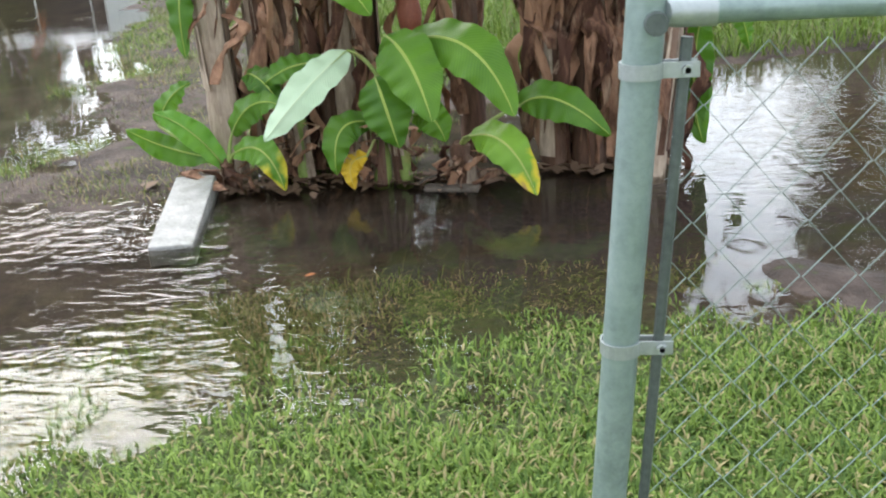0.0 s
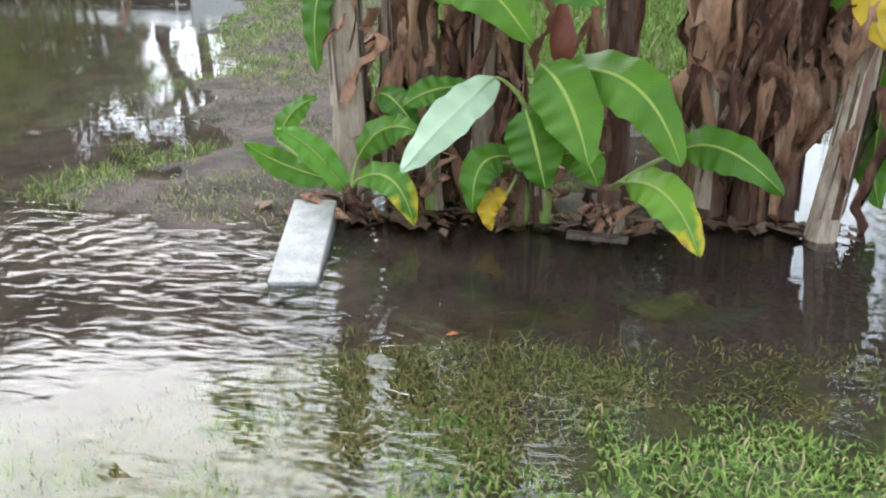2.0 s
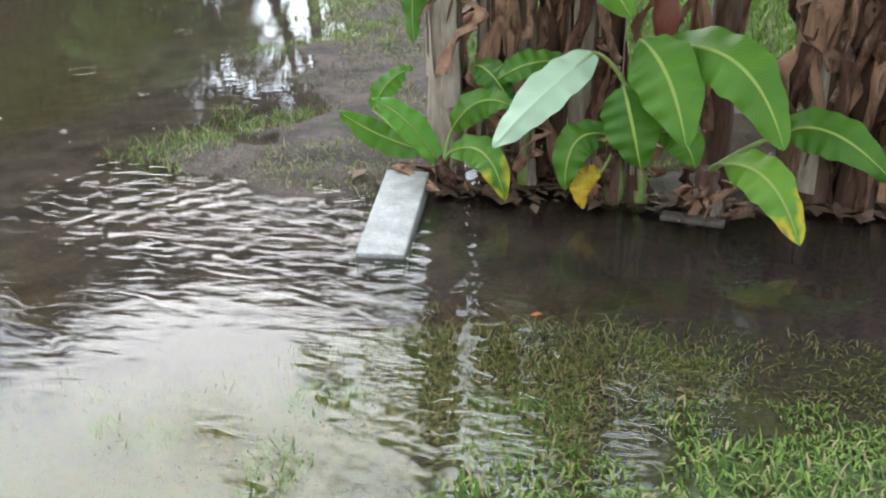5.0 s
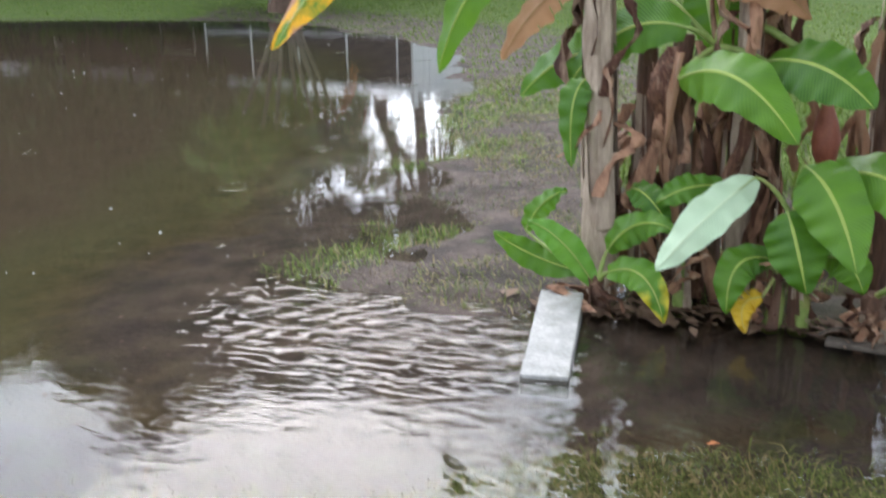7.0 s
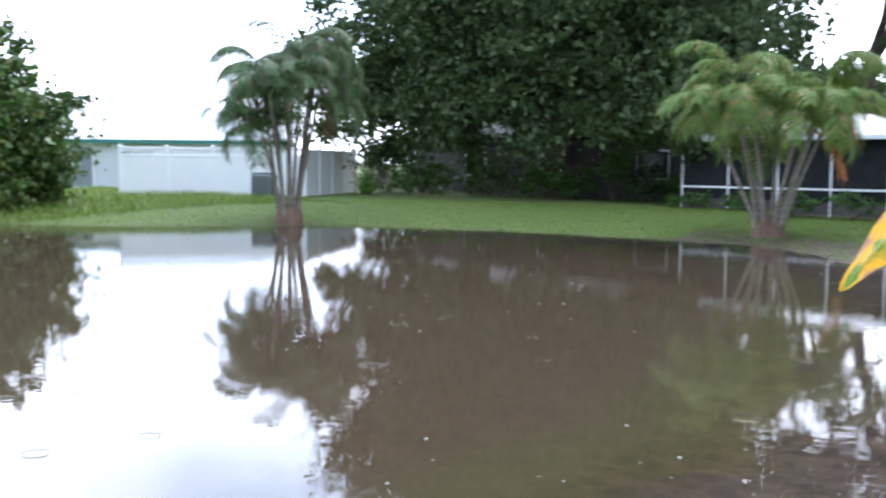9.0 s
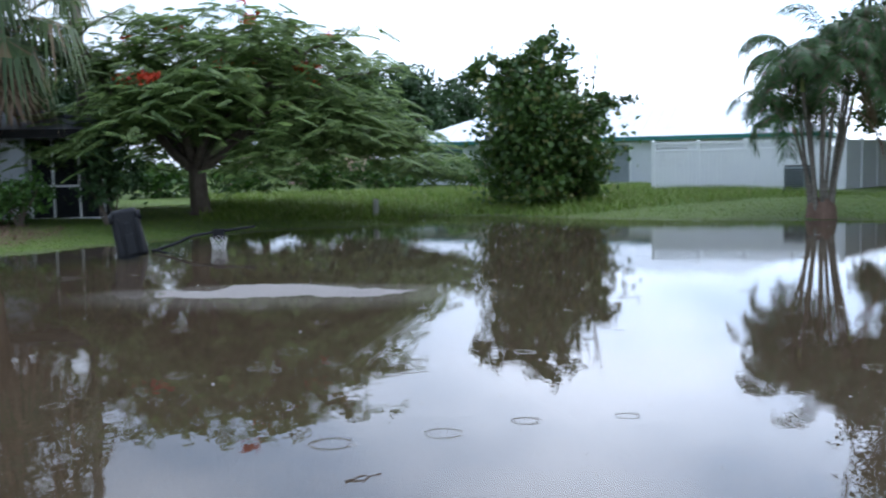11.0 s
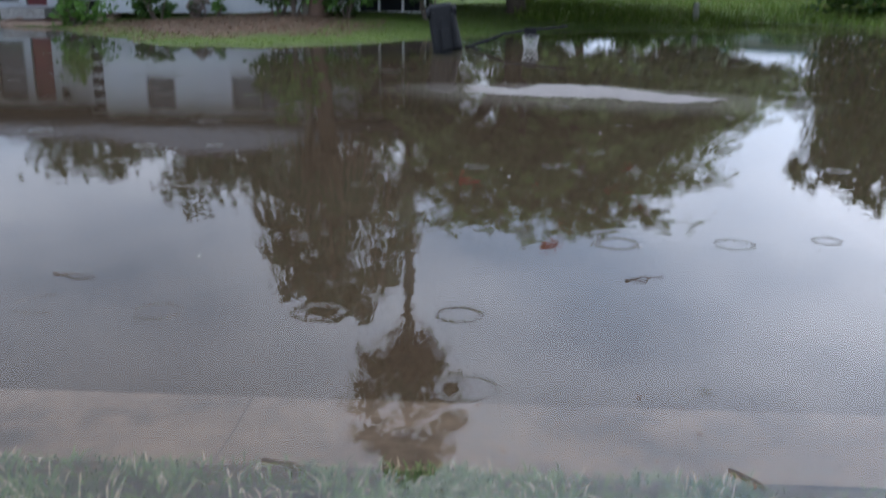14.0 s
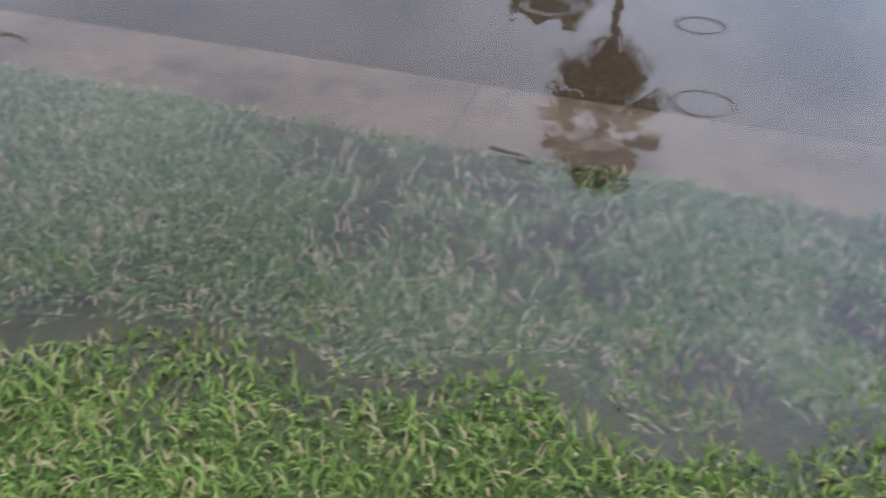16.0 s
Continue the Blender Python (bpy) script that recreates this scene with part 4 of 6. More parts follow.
def lanai():
    """A screened patio with a white insulated roof."""
    h = thing("screened_porch", (0, 0, 0.4), "screened porch with white frame and white low-pitched roof", "porch")
    x0, x1, y0, y1, zt = -18.0, -9.9, 27.2, 31.6, 2.15
    part("screen", bevelled("porch_screen", (x0, y0 + 0.06, 0), (x1, y0 + 0.09, zt), M["screen"], 0), h)
    part("kick_panel", bevelled("kick_panel", (x0, y0 + 0.03, -0.1), (x1, y0 + 0.058, 0.28), M["greywall"], 0), h)
    for k in range(6):
        x = x0 + (x1 - x0) * k / 5
        part("post", bevelled("porch_post", (x - 0.025, y0 + 0.02, -0.2), (x + 0.025, y0 + 0.06, zt), M["vinyl"], 0.008), h)
    part("rail", bevelled("porch_rail", (x0, y0 + 0.0, 0.60), (x1, y0 + 0.055, 0.66), M["vinyl"], 0.006), h)
    b = Buf()
    xm = (x0 + x1) / 2 + 0.4
    b.face([(x0 - 0.3, y0 - 0.4, zt), (x1 + 0.3, y0 - 0.4, zt), (xm, y0 + 2.6, zt + 0.75), (xm - 0.2, y0 + 2.6, zt + 0.75)])
    b.face([(x0 - 0.3, y0 - 0.4, zt), (xm - 0.2, y0 + 2.6, zt + 0.75), (x0 - 0.3, y1, zt)])
    b.face([(x1 + 0.3, y0 - 0.4, zt), (x1 + 0.3, y1, zt), (xm, y0 + 2.6, zt + 0.75)])
    b.face([(x0 - 0.3, y0 - 0.4, zt - 0.12), (x1 + 0.3, y0 - 0.4, zt - 0.12), (x1 + 0.3, y0 - 0.4, zt), (x0 - 0.3, y0 - 0.4, zt)])
    part("roof", b.mesh("porch_roof", M["metal_roof"]), h)


lanai()
vinyl_fence((-36.0, 17.15), (-32.5, 23.0), 0.30, 2.22, "white vinyl privacy fence with a lattice top")
vinyl_fence((-32.45, 23.1), (-36.2, 28.6), 0.30, 2.18, "white vinyl fence with a notched top edge", False)
vinyl_fence((-9.65, 24.0), (-7.05, 26.6), 0.45, 2.42, "white vinyl privacy fence behind the lawn")
vinyl_fence((-4.5, 31.0), (7.0, 31.3), 0.40, 1.95, "white vinyl privacy fence behind the banana plants")
b = Buf()
b.box((-0.09, -0.06, -0.2), (0.09, 0.06, 1.72))
b.box((-0.11, -0.08, 1.72), (0.11, 0.08, 1.77))
single("gate_post", b.mesh("gate_post", M["redwood"]), (-6.88, 26.72, 0.36), "rust-red timber post at the end of the fence", "post")


# ---- trees ----
def limb(b, a, c, r0, r1, seed, bend=0.12, n=7, sides=7):
    a, c = Vector(a), Vector(c)
    L = (c - a).length
    pts, rad = [], []
    for i in range(n):
        t = i / (n - 1)
        o = noise.noise_vector(Vector((seed * 3.7, t * 2.2, 1.5))) * L * bend * math.sin(math.pi * min(t * 1.1, 1))
        pts.append(a.lerp(c, t) + o)
        rad.append(r0 + (r1 - r0) * t)
    b.tube(pts, rad, sides)
    return pts


def leafy_tree(name, label, base, trunk_top, r, blobs, count, leaf, mat, seed, bark="bark", category="tree", limbs=True, **kw):
    t = thing(name, base, label, category)
    b = Buf()
    limb(b, (0, 0, -0.2), trunk_top, r, r * 0.7, seed, 0.05)
    part("trunk", b.mesh("trunk", M[bark], smooth=True), t)
    if limbs:
        for i, q in enumerate(blobs):
            lb = Buf()
            pts = limb(lb, trunk_top, (q[0], q[1], q[2] + q[5] * 0.3), r * 0.5, r * 0.1, seed + i * 1.3)
            for k in range(4):
                rg = random.Random(seed * 100 + i * 10 + k)
                s = pts[rg.randint(2, 5)]
                e = Vector((q[0] + rg.uniform(-0.8, 0.8) * q[3], q[1] + rg.uniform(-0.8, 0.8) * q[4], q[2] + rg.uniform(-0.2, 0.8) * q[5]))
                limb(lb, s, e, r * 0.16, r * 0.04, seed + i + k * 2.1, n=5, sides=5)
            part("limb", lb.mesh("limb", M[bark], smooth=True), t)
    part("crown", quads_mesh("crown", leaf_cloud(blobs, count, leaf[0], leaf[1], int(seed * 10), **kw), M[mat]), t)
    return t


def shrub(base, size, count, leaf, mat, seed, label, name="shrub"):
    """Several stems and a loose crown down to the ground."""
    t = thing(name, base, label, "shrub")
    rg = random.Random(seed)
    b = Buf()
    for k in range(6):
        limb(b, (rg.uniform(-.1, .1) * size[0], rg.uniform(-.1, .1) * size[1], -0.1), (rg.uniform(-.7, .7) * size[0], rg.uniform(-.7, .7) * size[1], size[2] * rg.uniform(0.9, 1.6)), 0.03, 0.008, seed + k, n=5, sides=5)
    part("stem", b.mesh("stems", M["bark"]), t)
    blobs = [(rg.uniform(-.45, .45) * size[0], rg.uniform(-.45, .45) * size[1], size[2] * rg.uniform(0.5, 1.25), size[0] * rg.uniform(.45, .7), size[1] * rg.uniform(.45, .7), size[2] * rg.uniform(.4, .75)) for k in range(6)]
    part("crown", quads_mesh("crown", leaf_cloud(blobs, count, leaf[0], leaf[1], seed, sigma=0.22, per_clump=25, hollow=0.3), M[mat]), t)
    return t


def gz(x, y):
    return float(ground_height(np.array([x]), np.array([y]))[0][0])


# big oak over the dark house, and the trees that stand beside it
leafy_tree("oak_tree", "huge dark evergreen oak spreading over the house", (-26.5, 31, 0.3), (0.3, 0.2, 4.2), 0.55,
           [(-6.4, -2, 6.6, 3.7, 4.5, 3.9), (-3.4, -3.5, 8.5, 4.7, 4.5, 5.5), (2, -3.5, 8.0, 5.5, 4.0, 5.6), (7.5, -2.5, 8.9, 5.0, 4.5, 5.3), (-1, 2, 10.8, 7, 6, 4.6), (4, 2, 11.0, 6, 6, 4.6), (-7.2, -3, 4.0, 2.9, 3, 2.6), (4, -4.0, 4.3, 4.8, 2.6, 2.4), (-1.5, -4.2, 4.2, 4.4, 2.4, 2.4), (7.6, -3.5, 4.4, 3.0, 2.4, 2.4)],
           210000, (0.26, 0.14), "oak", 3.0, sigma=0.11, per_clump=330, hollow=0.45)
leafy_tree("oak_tree", "tall dark tree with gaps of sky behind the porch", (-16.5, 37, 0.3), (0, 0, 5), 0.4,
           [(4.2, 0, 8, 3.0, 3.2, 3.6), (3.4, 1, 12.5, 3.8, 3.5, 3.5), (0.5, 0, 14, 3, 3, 2.2)], 13000, (0.34, 0.17), "oak", 5.0, sigma=0.13, per_clump=70)
leafy_tree("oak_tree", "tall slender tree with sparse dark foliage", (-13.4, 33, 0.4), (0.3, 0, 6.5), 0.27,
           [(-1.7, 0, 9.0, 2.2, 2, 1.9), (1.6, 0, 9.4, 2.4, 2, 2.2), (0, 0, 12, 3.2, 2.5, 2.8)], 9000, (0.30, 0.15), "oak", 7.0, sigma=0.12, per_clump=50)
leafy_tree("oak_tree", "broad dark tree behind the white fence", (-2.5, 36, 0.4), (0.2, 0, 4), 0.35,
           [(-3, 0, 6.5, 3.2, 3, 3.6), (3, 0, 7, 3.8, 3, 4), (0, 0, 10, 4.5, 4, 4), (2.8, 0, 13, 4.0, 3.5, 4), (4.5, 0, 9.5, 3.4, 3, 4), (1.5, 0, 16.5, 4.2, 3.5, 3.4)], 42000, (0.32, 0.16), "oak", 8.0, per_clump=80)
leafy_tree("oak_tree", "broad dark tree at the far edge of the lawn", (16, 33, 0.4), (0.2, 0, 4), 0.35,
           [(-3, 0, 6.0, 4, 3, 4.5), (4, 0, 7, 4.5, 3, 4.5), (0, 0, 10, 5, 4, 4)], 16000, (0.36, 0.18), "oak", 9.0, per_clump=80)
for k in range(6):
    leafy_tree("background_tree", "dark dense tree behind the taupe house", (-46 + k * 8, 46, 0.3), (0, 0, 3), 0.3,
               [(-2, 0, 3.0, 4.5, 3, 2.6), (2, 0, 3.4, 4.5, 3, 2.6), (0, 0, 4.2, 4, 3, 2)] if k in (3, 4) else [(-2, 0, 4.0, 4.5, 3, 3.8), (2, 0, 6.5, 4.5, 3, 3.8), (0, 0, 9.5, 4, 3, 3)], 9000, (0.5, 0.28), "oak", 80.0 + k, per_clump=60, hollow=0.3)
# tree whose crown is mirrored in the pool beside the gate
leafy_tree("shade_tree", "spreading dark tree on the lawn beyond the gate", (5.0, 12.6, 0.3), (-0.2, 0, 3.4), 0.2,
           [(-2.8, 0, 6.2, 1.8, 1.6, 1.7), (-0.6, 0, 6.0, 1.9, 1.6, 1.6), (-1.6, 0, 7.9, 2.6, 2, 1.9), (0.3, 0, 3.7, 0.9, 1.2, 1.9)], 16000, (0.2, 0.1), "oak", 91.0, per_clump=60)
# hedge plants along the dark house
rg0 = random.Random(5)
for k in range(11):
    x = -35.0 + k * 1.75
    shrub((x, 29.6 + rg0.uniform(-0.5, 0.5), 0.33), (1.3, 0.9, rg0.uniform(0.7, 1.25)), 900, (0.16, 0.09), rg0.choice(["shrub", "oak", "dark_tree"]), 40 + k, "dark leafy foundation shrub by the house wall")
for k in range(5):
    shrub((-17.2 + k * 1.7, 26.4, 0.36), (0.95, 0.6, 0.34), 420, (0.12, 0.07), "shrub", 60 + k, "low clipped hedge plant in front of the porch", "hedge")
for x, y, s, m_, lb in ((-33.2, 26.8, (0.6, 0.6, 0.5), "shrub_light", "yellow-green shrub at the bed's corner"), (-34.6, 28.2, (1.5, 1.2, 1.35), "shrub_red", "tall pinkish-grey feathery shrub beside the fence"), (-31.6, 27.6, (1.5, 0.9, 0.8), "shrub", "spreading green shrub in the bed"), (-37.6, 31.6, (1.6, 1.3, 1.7), "dark_tree", "tall dark shrub behind the end of the fence"), (-35.4, 31.4, (1.5, 1.2, 1.5), "dark_tree", "broad dark shrub beneath the oak"), (-6.1, 27.6, (0.8, 0.6, 1.15), "dark_tree", "dark green shrub in the fence gap"), (-5.1, 28.6, (0.9, 0.7, 1.2), "dark_tree", "tall dark shrub behind the red post")):
    shrub((x, y, 0.32), s, 900, (0.13, 0.07), m_, int(100 + x * -3), lb)

# tree with rounded leaves at the water's edge, with bare shoots above it
leafy_tree("shade_tree", "dense round-leaved tree at the water's edge", (-31.3, 10.9, 0.1), (0, 0, 1.5), 0.2,
           [(0, 0, 1.3, 1.9, 2.0, 1.3), (0, -0.7, 2.7, 1.4, 1.4, 1.3), (0.1, 0.5, 2.6, 1.7, 1.9, 1.5), (0, -0.2, 4.0, 1.2, 1.25, 1.1), (0, 0.2, 4.9, 0.7, 0.75, 0.8), (0, -1.5, 4.3, 0.5, 0.7, 0.5), (0, 1.6, 1.3, 1.0, 0.9, 1.2), (0, 1.8, 3.4, 0.8, 0.8, 0.4)],
           15000, (0.20, 0.15), "seagrape", 11.0, sigma=0.18, per_clump=40, hollow=0.35)
bare = thing("bare_shoots", (-31.6, 12.1, 0.1), "bare leafless shoots rising above the tree crown", "branches")
for k in range(7):
    b = Buf()
    rgk = random.Random(70 + k)
    top = Vector((rgk.uniform(-.4, .4), 0.1 + k * 0.17, 5.0 + rgk.uniform(-0.6, 0.9)))
    pts = limb(b, (0, 0.02 * k, 0), top, 0.03, 0.008, 70 + k, 0.05)
    for j in range(4):
        s = pts[3 + j % 3]
        limb(b, s, s + Vector((rgk.uniform(-.3, .3), rgk.uniform(-.45, .45), rgk.uniform(0.4, 0.9))), 0.012, 0.004, k + j, n=4, sides=4)
    part("shoot", b.mesh("shoot", M["bark"]), bare)


def poinciana(base):
    """Umbrella crown on forked limbs with feathery doubly divided leaves and red blossom."""
    t = thing("poinciana_tree", base, "spreading flame tree with feathery leaves and red blossoms", "tree")
    b = Buf()
    limb(b, (0, 0, -0.2), (0, -0.1, 1.5), 0.30, 0.24, 2.0, 0.04)
    for k in range(7):
        a = k * 0.9
        limb(b, (0, 0, 0.3), (0.5 * math.cos(a), 0.5 * math.sin(a), -0.15), 0.12, 0.05, k, n=4)
    part("trunk", b.mesh("trunk", M["bark"], smooth=True), t)
    rg = random.Random(4)
    ends = []
    for k in range(9):
        a = k * 2 * math.pi / 9 + rg.uniform(-.2, .2)
        R = rg.uniform(3.0, 4.6)
        lb = Buf()
        e = Vector((R * 0.8 * math.cos(a), R * math.sin(a) + 0.6, rg.uniform(3.6, 5.0)))
        pts = limb(lb, (0, -0.1, rg.uniform(1.2, 1.6)), e, 0.15, 0.03, 20 + k, 0.14, 9)
        for j in range(6):
            s = pts[rg.randint(3, 8)]
            q = s + Vector((rg.uniform(-1.6, 1.6), rg.uniform(-1.9, 1.9), rg.uniform(0.1, 1.3)))
            p2 = limb(lb, s, q, 0.05, 0.012, k * 7 + j, 0.15, 6, 5)
            ends.extend(p2[2:])
        ends.extend(pts[5:])
        part("limb", lb.mesh("limb", M["bark"], smooth=True), t)
    rgn = np.random.default_rng(12)
    # flat sprays of foliage in tiers, with gaps between them
    extra, sprays = [], []
    for k in range(118):
        a, u = rgn.random() * 2 * math.pi, rgn.random() ** 0.5
        R = 6.0 * u
        c = Vector((R * 0.8 * math.cos(a), R * math.sin(a) + 0.9, 1.25 + 4.6 * (1 - u ** 2.4) * (0.28 + 0.72 * rgn.random()) + rgn.random() * 0.5 - 0.2 * math.sin(5 * a)))
        extra.append(c)
        size = 0.45 + 0.45 * rgn.random()
        for j in range(int(58 * size)):
            o = rgn.normal(size=2) * size
            sprays.append((c.x + o[0] * 0.9, c.y + o[1], c.z - 0.20 * float(o @ o) / size + rgn.normal() * 0.09))
    sprays += [tuple(np.array(c) + rgn.normal(size=3) * np.array([0.25, 0.25, 0.12])) for c in ends for _ in range(4)]
    q = []
    for o in sprays:
        o = np.array(o)
        if o[2] < 1.0 or (abs(o[1]) < 0.5 and o[2] < 1.05):
            continue
        az = math.atan2(o[1] - 0.9, o[0]) + rgn.normal() * 1.5
        L = 0.48 + 0.30 * rgn.random()
        d = np.array([math.cos(az), math.sin(az), 0.25 - 0.7 * rgn.random()])
        s = np.array([-math.sin(az), math.cos(az), 0.0])
        for j in range(9):
            f = (j + 0.6) / 9
            p = o + d * L * f + np.array([0, 0, -0.22 * L * f * f])
            w = L * 0.30 * math.sin(math.pi * (0.2 + 0.75 * f)) * (0.8 + 0.4 * rgn.random())
            e = d * 0.034
            dz = np.array([0, 0, -0.10 * L])
            for sg in (1, -1):
                tip = p + s * sg * w + d * 0.06 + dz
                q.append([p - e, p + e, tip + e * 0.4, tip - e * 0.6])
    part("crown", quads_mesh("crown", np.array(q), M["poinciana"]), t)
    fl = []
    for k in range(30):
        c = extra[int(rgn.integers(0, len(extra)))]
        if c.z < 2.8:
            continue
        fl.append((c.x, c.y, c.z + 0.2, 0.22, 0.28, 0.15))
    part("blossom", quads_mesh("blossom", leaf_cloud(fl, 1000, 0.12, 0.10, 9, sigma=0.3, per_clump=8, hollow=0.1), M["flower"]), t, "scarlet blossom clusters")
    return t


poinciana((-29.4, 0.05, 0.25))


# ---- palms ----
def frond(b, base, az, elev, length, droop, leaflet, pairs, width, seed, hang=0.5, sides=3, rach=0.02):
    """A feather frond: curved rachis with drooping leaflets on both sides."""
    rg = random.Random(seed)
    p = Vector(base)
    pts = [p.copy()]
    dirs = []
    n = 12
    for i in range(n):
        e = elev - droop * ((i + 0.5) / n) ** 1.3
        d = Vector((math.cos(az) * math.cos(e), math.sin(az) * math.cos(e), math.sin(e)))
        dirs.append(d)
        p = p + d * (length / n)
        pts.append(p.copy())
    b.tube(pts, [rach * (1 - 0.75 * i / n) for i in range(n + 1)], sides, cap=False)
    for k in range(pairs):
        t = 0.16 + 0.84 * (k + 0.5) / pairs
        i = min(n - 1, int(t * n))
        o = pts[i].lerp(pts[i + 1], t * n - i)
        d = dirs[i]
        side = d.cross(Vector((0, 0, 1)))
        side = side.normalized() if side.length > 1e-3 else Vector((1, 0, 0))
        L = leaflet * (0.45 + 0.55 * math.sin(math.pi * min(1, 0.12 + t * 0.85))) * rg.uniform(0.85, 1.1)
        for s in (1, -1):
            a = (side * s * 0.8 + d * 0.55 + Vector((0, 0, 0.25 - hang * rg.uniform(0.2, 0.7)))).normalized()
            m_ = o + a * L * 0.55
            tip = o + a * L + Vector((0, 0, -hang * L * rg.uniform(0.3, 0.8)))
            w = d * width
            b.face([o - w * 0.5, o + w * 0.5, m_ + w, m_ - w])
            b.face([m_ - w, m_ + w, tip + w * 0.15, tip - w * 0.1])


def areca(base, height, stems, fronds, mat, seed, label, spread=0.9, flen=1.9, dead=0, dead_mat="areca_dead"):
    t = thing("areca_palm", base, label, "palm")
    rg = random.Random(seed)
    for k in range(stems):
        a = 2 * math.pi * k / stems + rg.uniform(-.3, .3)
        lean = rg.uniform(0.35, 1.0) * spread
        r0 = rg.uniform(0.08, 0.3)
        z = height * rg.uniform(0.26, 0.60)
        b = Buf()
        pts = [Vector((math.cos(a) * (r0 + lean * (i / 6) ** 1.2), math.sin(a) * (r0 + lean * (i / 6) ** 1.2), -0.15 + (z + 0.15) * i / 6)) for i in range(7)]
        b.tube(pts, [0.065, 0.055, 0.05, 0.048, 0.046, 0.045, 0.05], 7)
        part("stem", b.mesh("stem", M["palm_trunk"], smooth=True), t)
        sh = Buf()
        sh.tube([pts[-1], pts[-1] + Vector((math.cos(a) * 0.05, math.sin(a) * 0.05, 0.35))], [0.055, 0.03], 7)
        part("crownshaft", sh.mesh("crownshaft", M["stem_green"], smooth=True), t)
        top = pts[-1] + Vector((0, 0, 0.25))
        for j in range(fronds):
            f = Buf()
            frond(f, top, a + rg.uniform(-1.0, 1.0) + (math.pi if rg.random() < 0.25 else 0), rg.uniform(0.55, 1.45), flen * rg.uniform(0.75, 1.2), rg.uniform(2.1, 3.3), 0.50, 42, 0.017, seed * 50 + k * 9 + j, 0.85)
            part("frond", f.mesh("frond", M[mat]), t)
        if k < dead:
            f = Buf()
            frond(f, top - Vector((0, 0, 0.3)), a + 0.3, -0.6, flen * 0.75, 0.9, 0.28, 20, 0.02, seed + k, 0.9)
            part("dead_frond", f.mesh("dead_frond", M[dead_mat]), t, "hanging dead frond")
    b = Buf()
    b.tube([(0, 0, -0.2), (0, 0, 0.25), (0, 0, 0.45)], [0.42, 0.36, 0.15], 12)
    part("root_mass", b.mesh("root_mass", M["boot"], smooth=True), t)
    return t


areca((-11.6, 20.9, 0.1), 5.7, 10, 9, "areca", 21, "clump of areca palm stems with arching yellow-green fronds", 1.2, 1.75, 3)
areca((-22.9, 15.6, 0.1), 7.0, 11, 11, "areca_dark", 22, "ragged areca palm clump beside the water", 0.9, 2.0, 4, "areca_brown")


def fan_leaf(b, base, az, elev, stalk, r, seed, hang=0.5, segs=26):
    """A fan leaf: a stalk and a pleated, split blade."""
    rg = random.Random(seed)
    d = Vector((math.cos(az) * math.cos(elev), math.sin(az) * math.cos(elev), math.sin(elev)))
    o = Vector(base) + d * stalk + Vector((0, 0, -0.1 * stalk))
    b.tube([base, Vector(base).lerp(o, 0.5) + Vector((0, 0, 0.05)), o], [0.025, 0.018, 0.014], 4, cap=False)
    side = d.cross(Vector((0, 0, 1)))
    side = side.normalized() if side.length > 1e-3 else Vector((1, 0, 0))
    for k in range(segs):
        a = (k / (segs - 1) - 0.5) * 4.0
        v = (d * math.cos(a) + side * math.sin(a)).normalized()
        q = side * math.cos(a) - d * math.sin(a)
        L = r * (0.75 + 0.25 * math.cos(a)) * rg.uniform(0.85, 1.1)
        m_ = o + v * L * 0.6 + Vector((0, 0, -0.05 * L))
        tip = o + v * L + Vector((0, 0, -hang * L * rg.uniform(0.5, 1.1)))
        w = q * L * 0.042
        b.face([o - w * 0.1, o + w * 0.1, m_ + w, m_ - w])
        b.face([m_ - w, m_ + w, tip + w * 0.1, tip - w * 0.1])


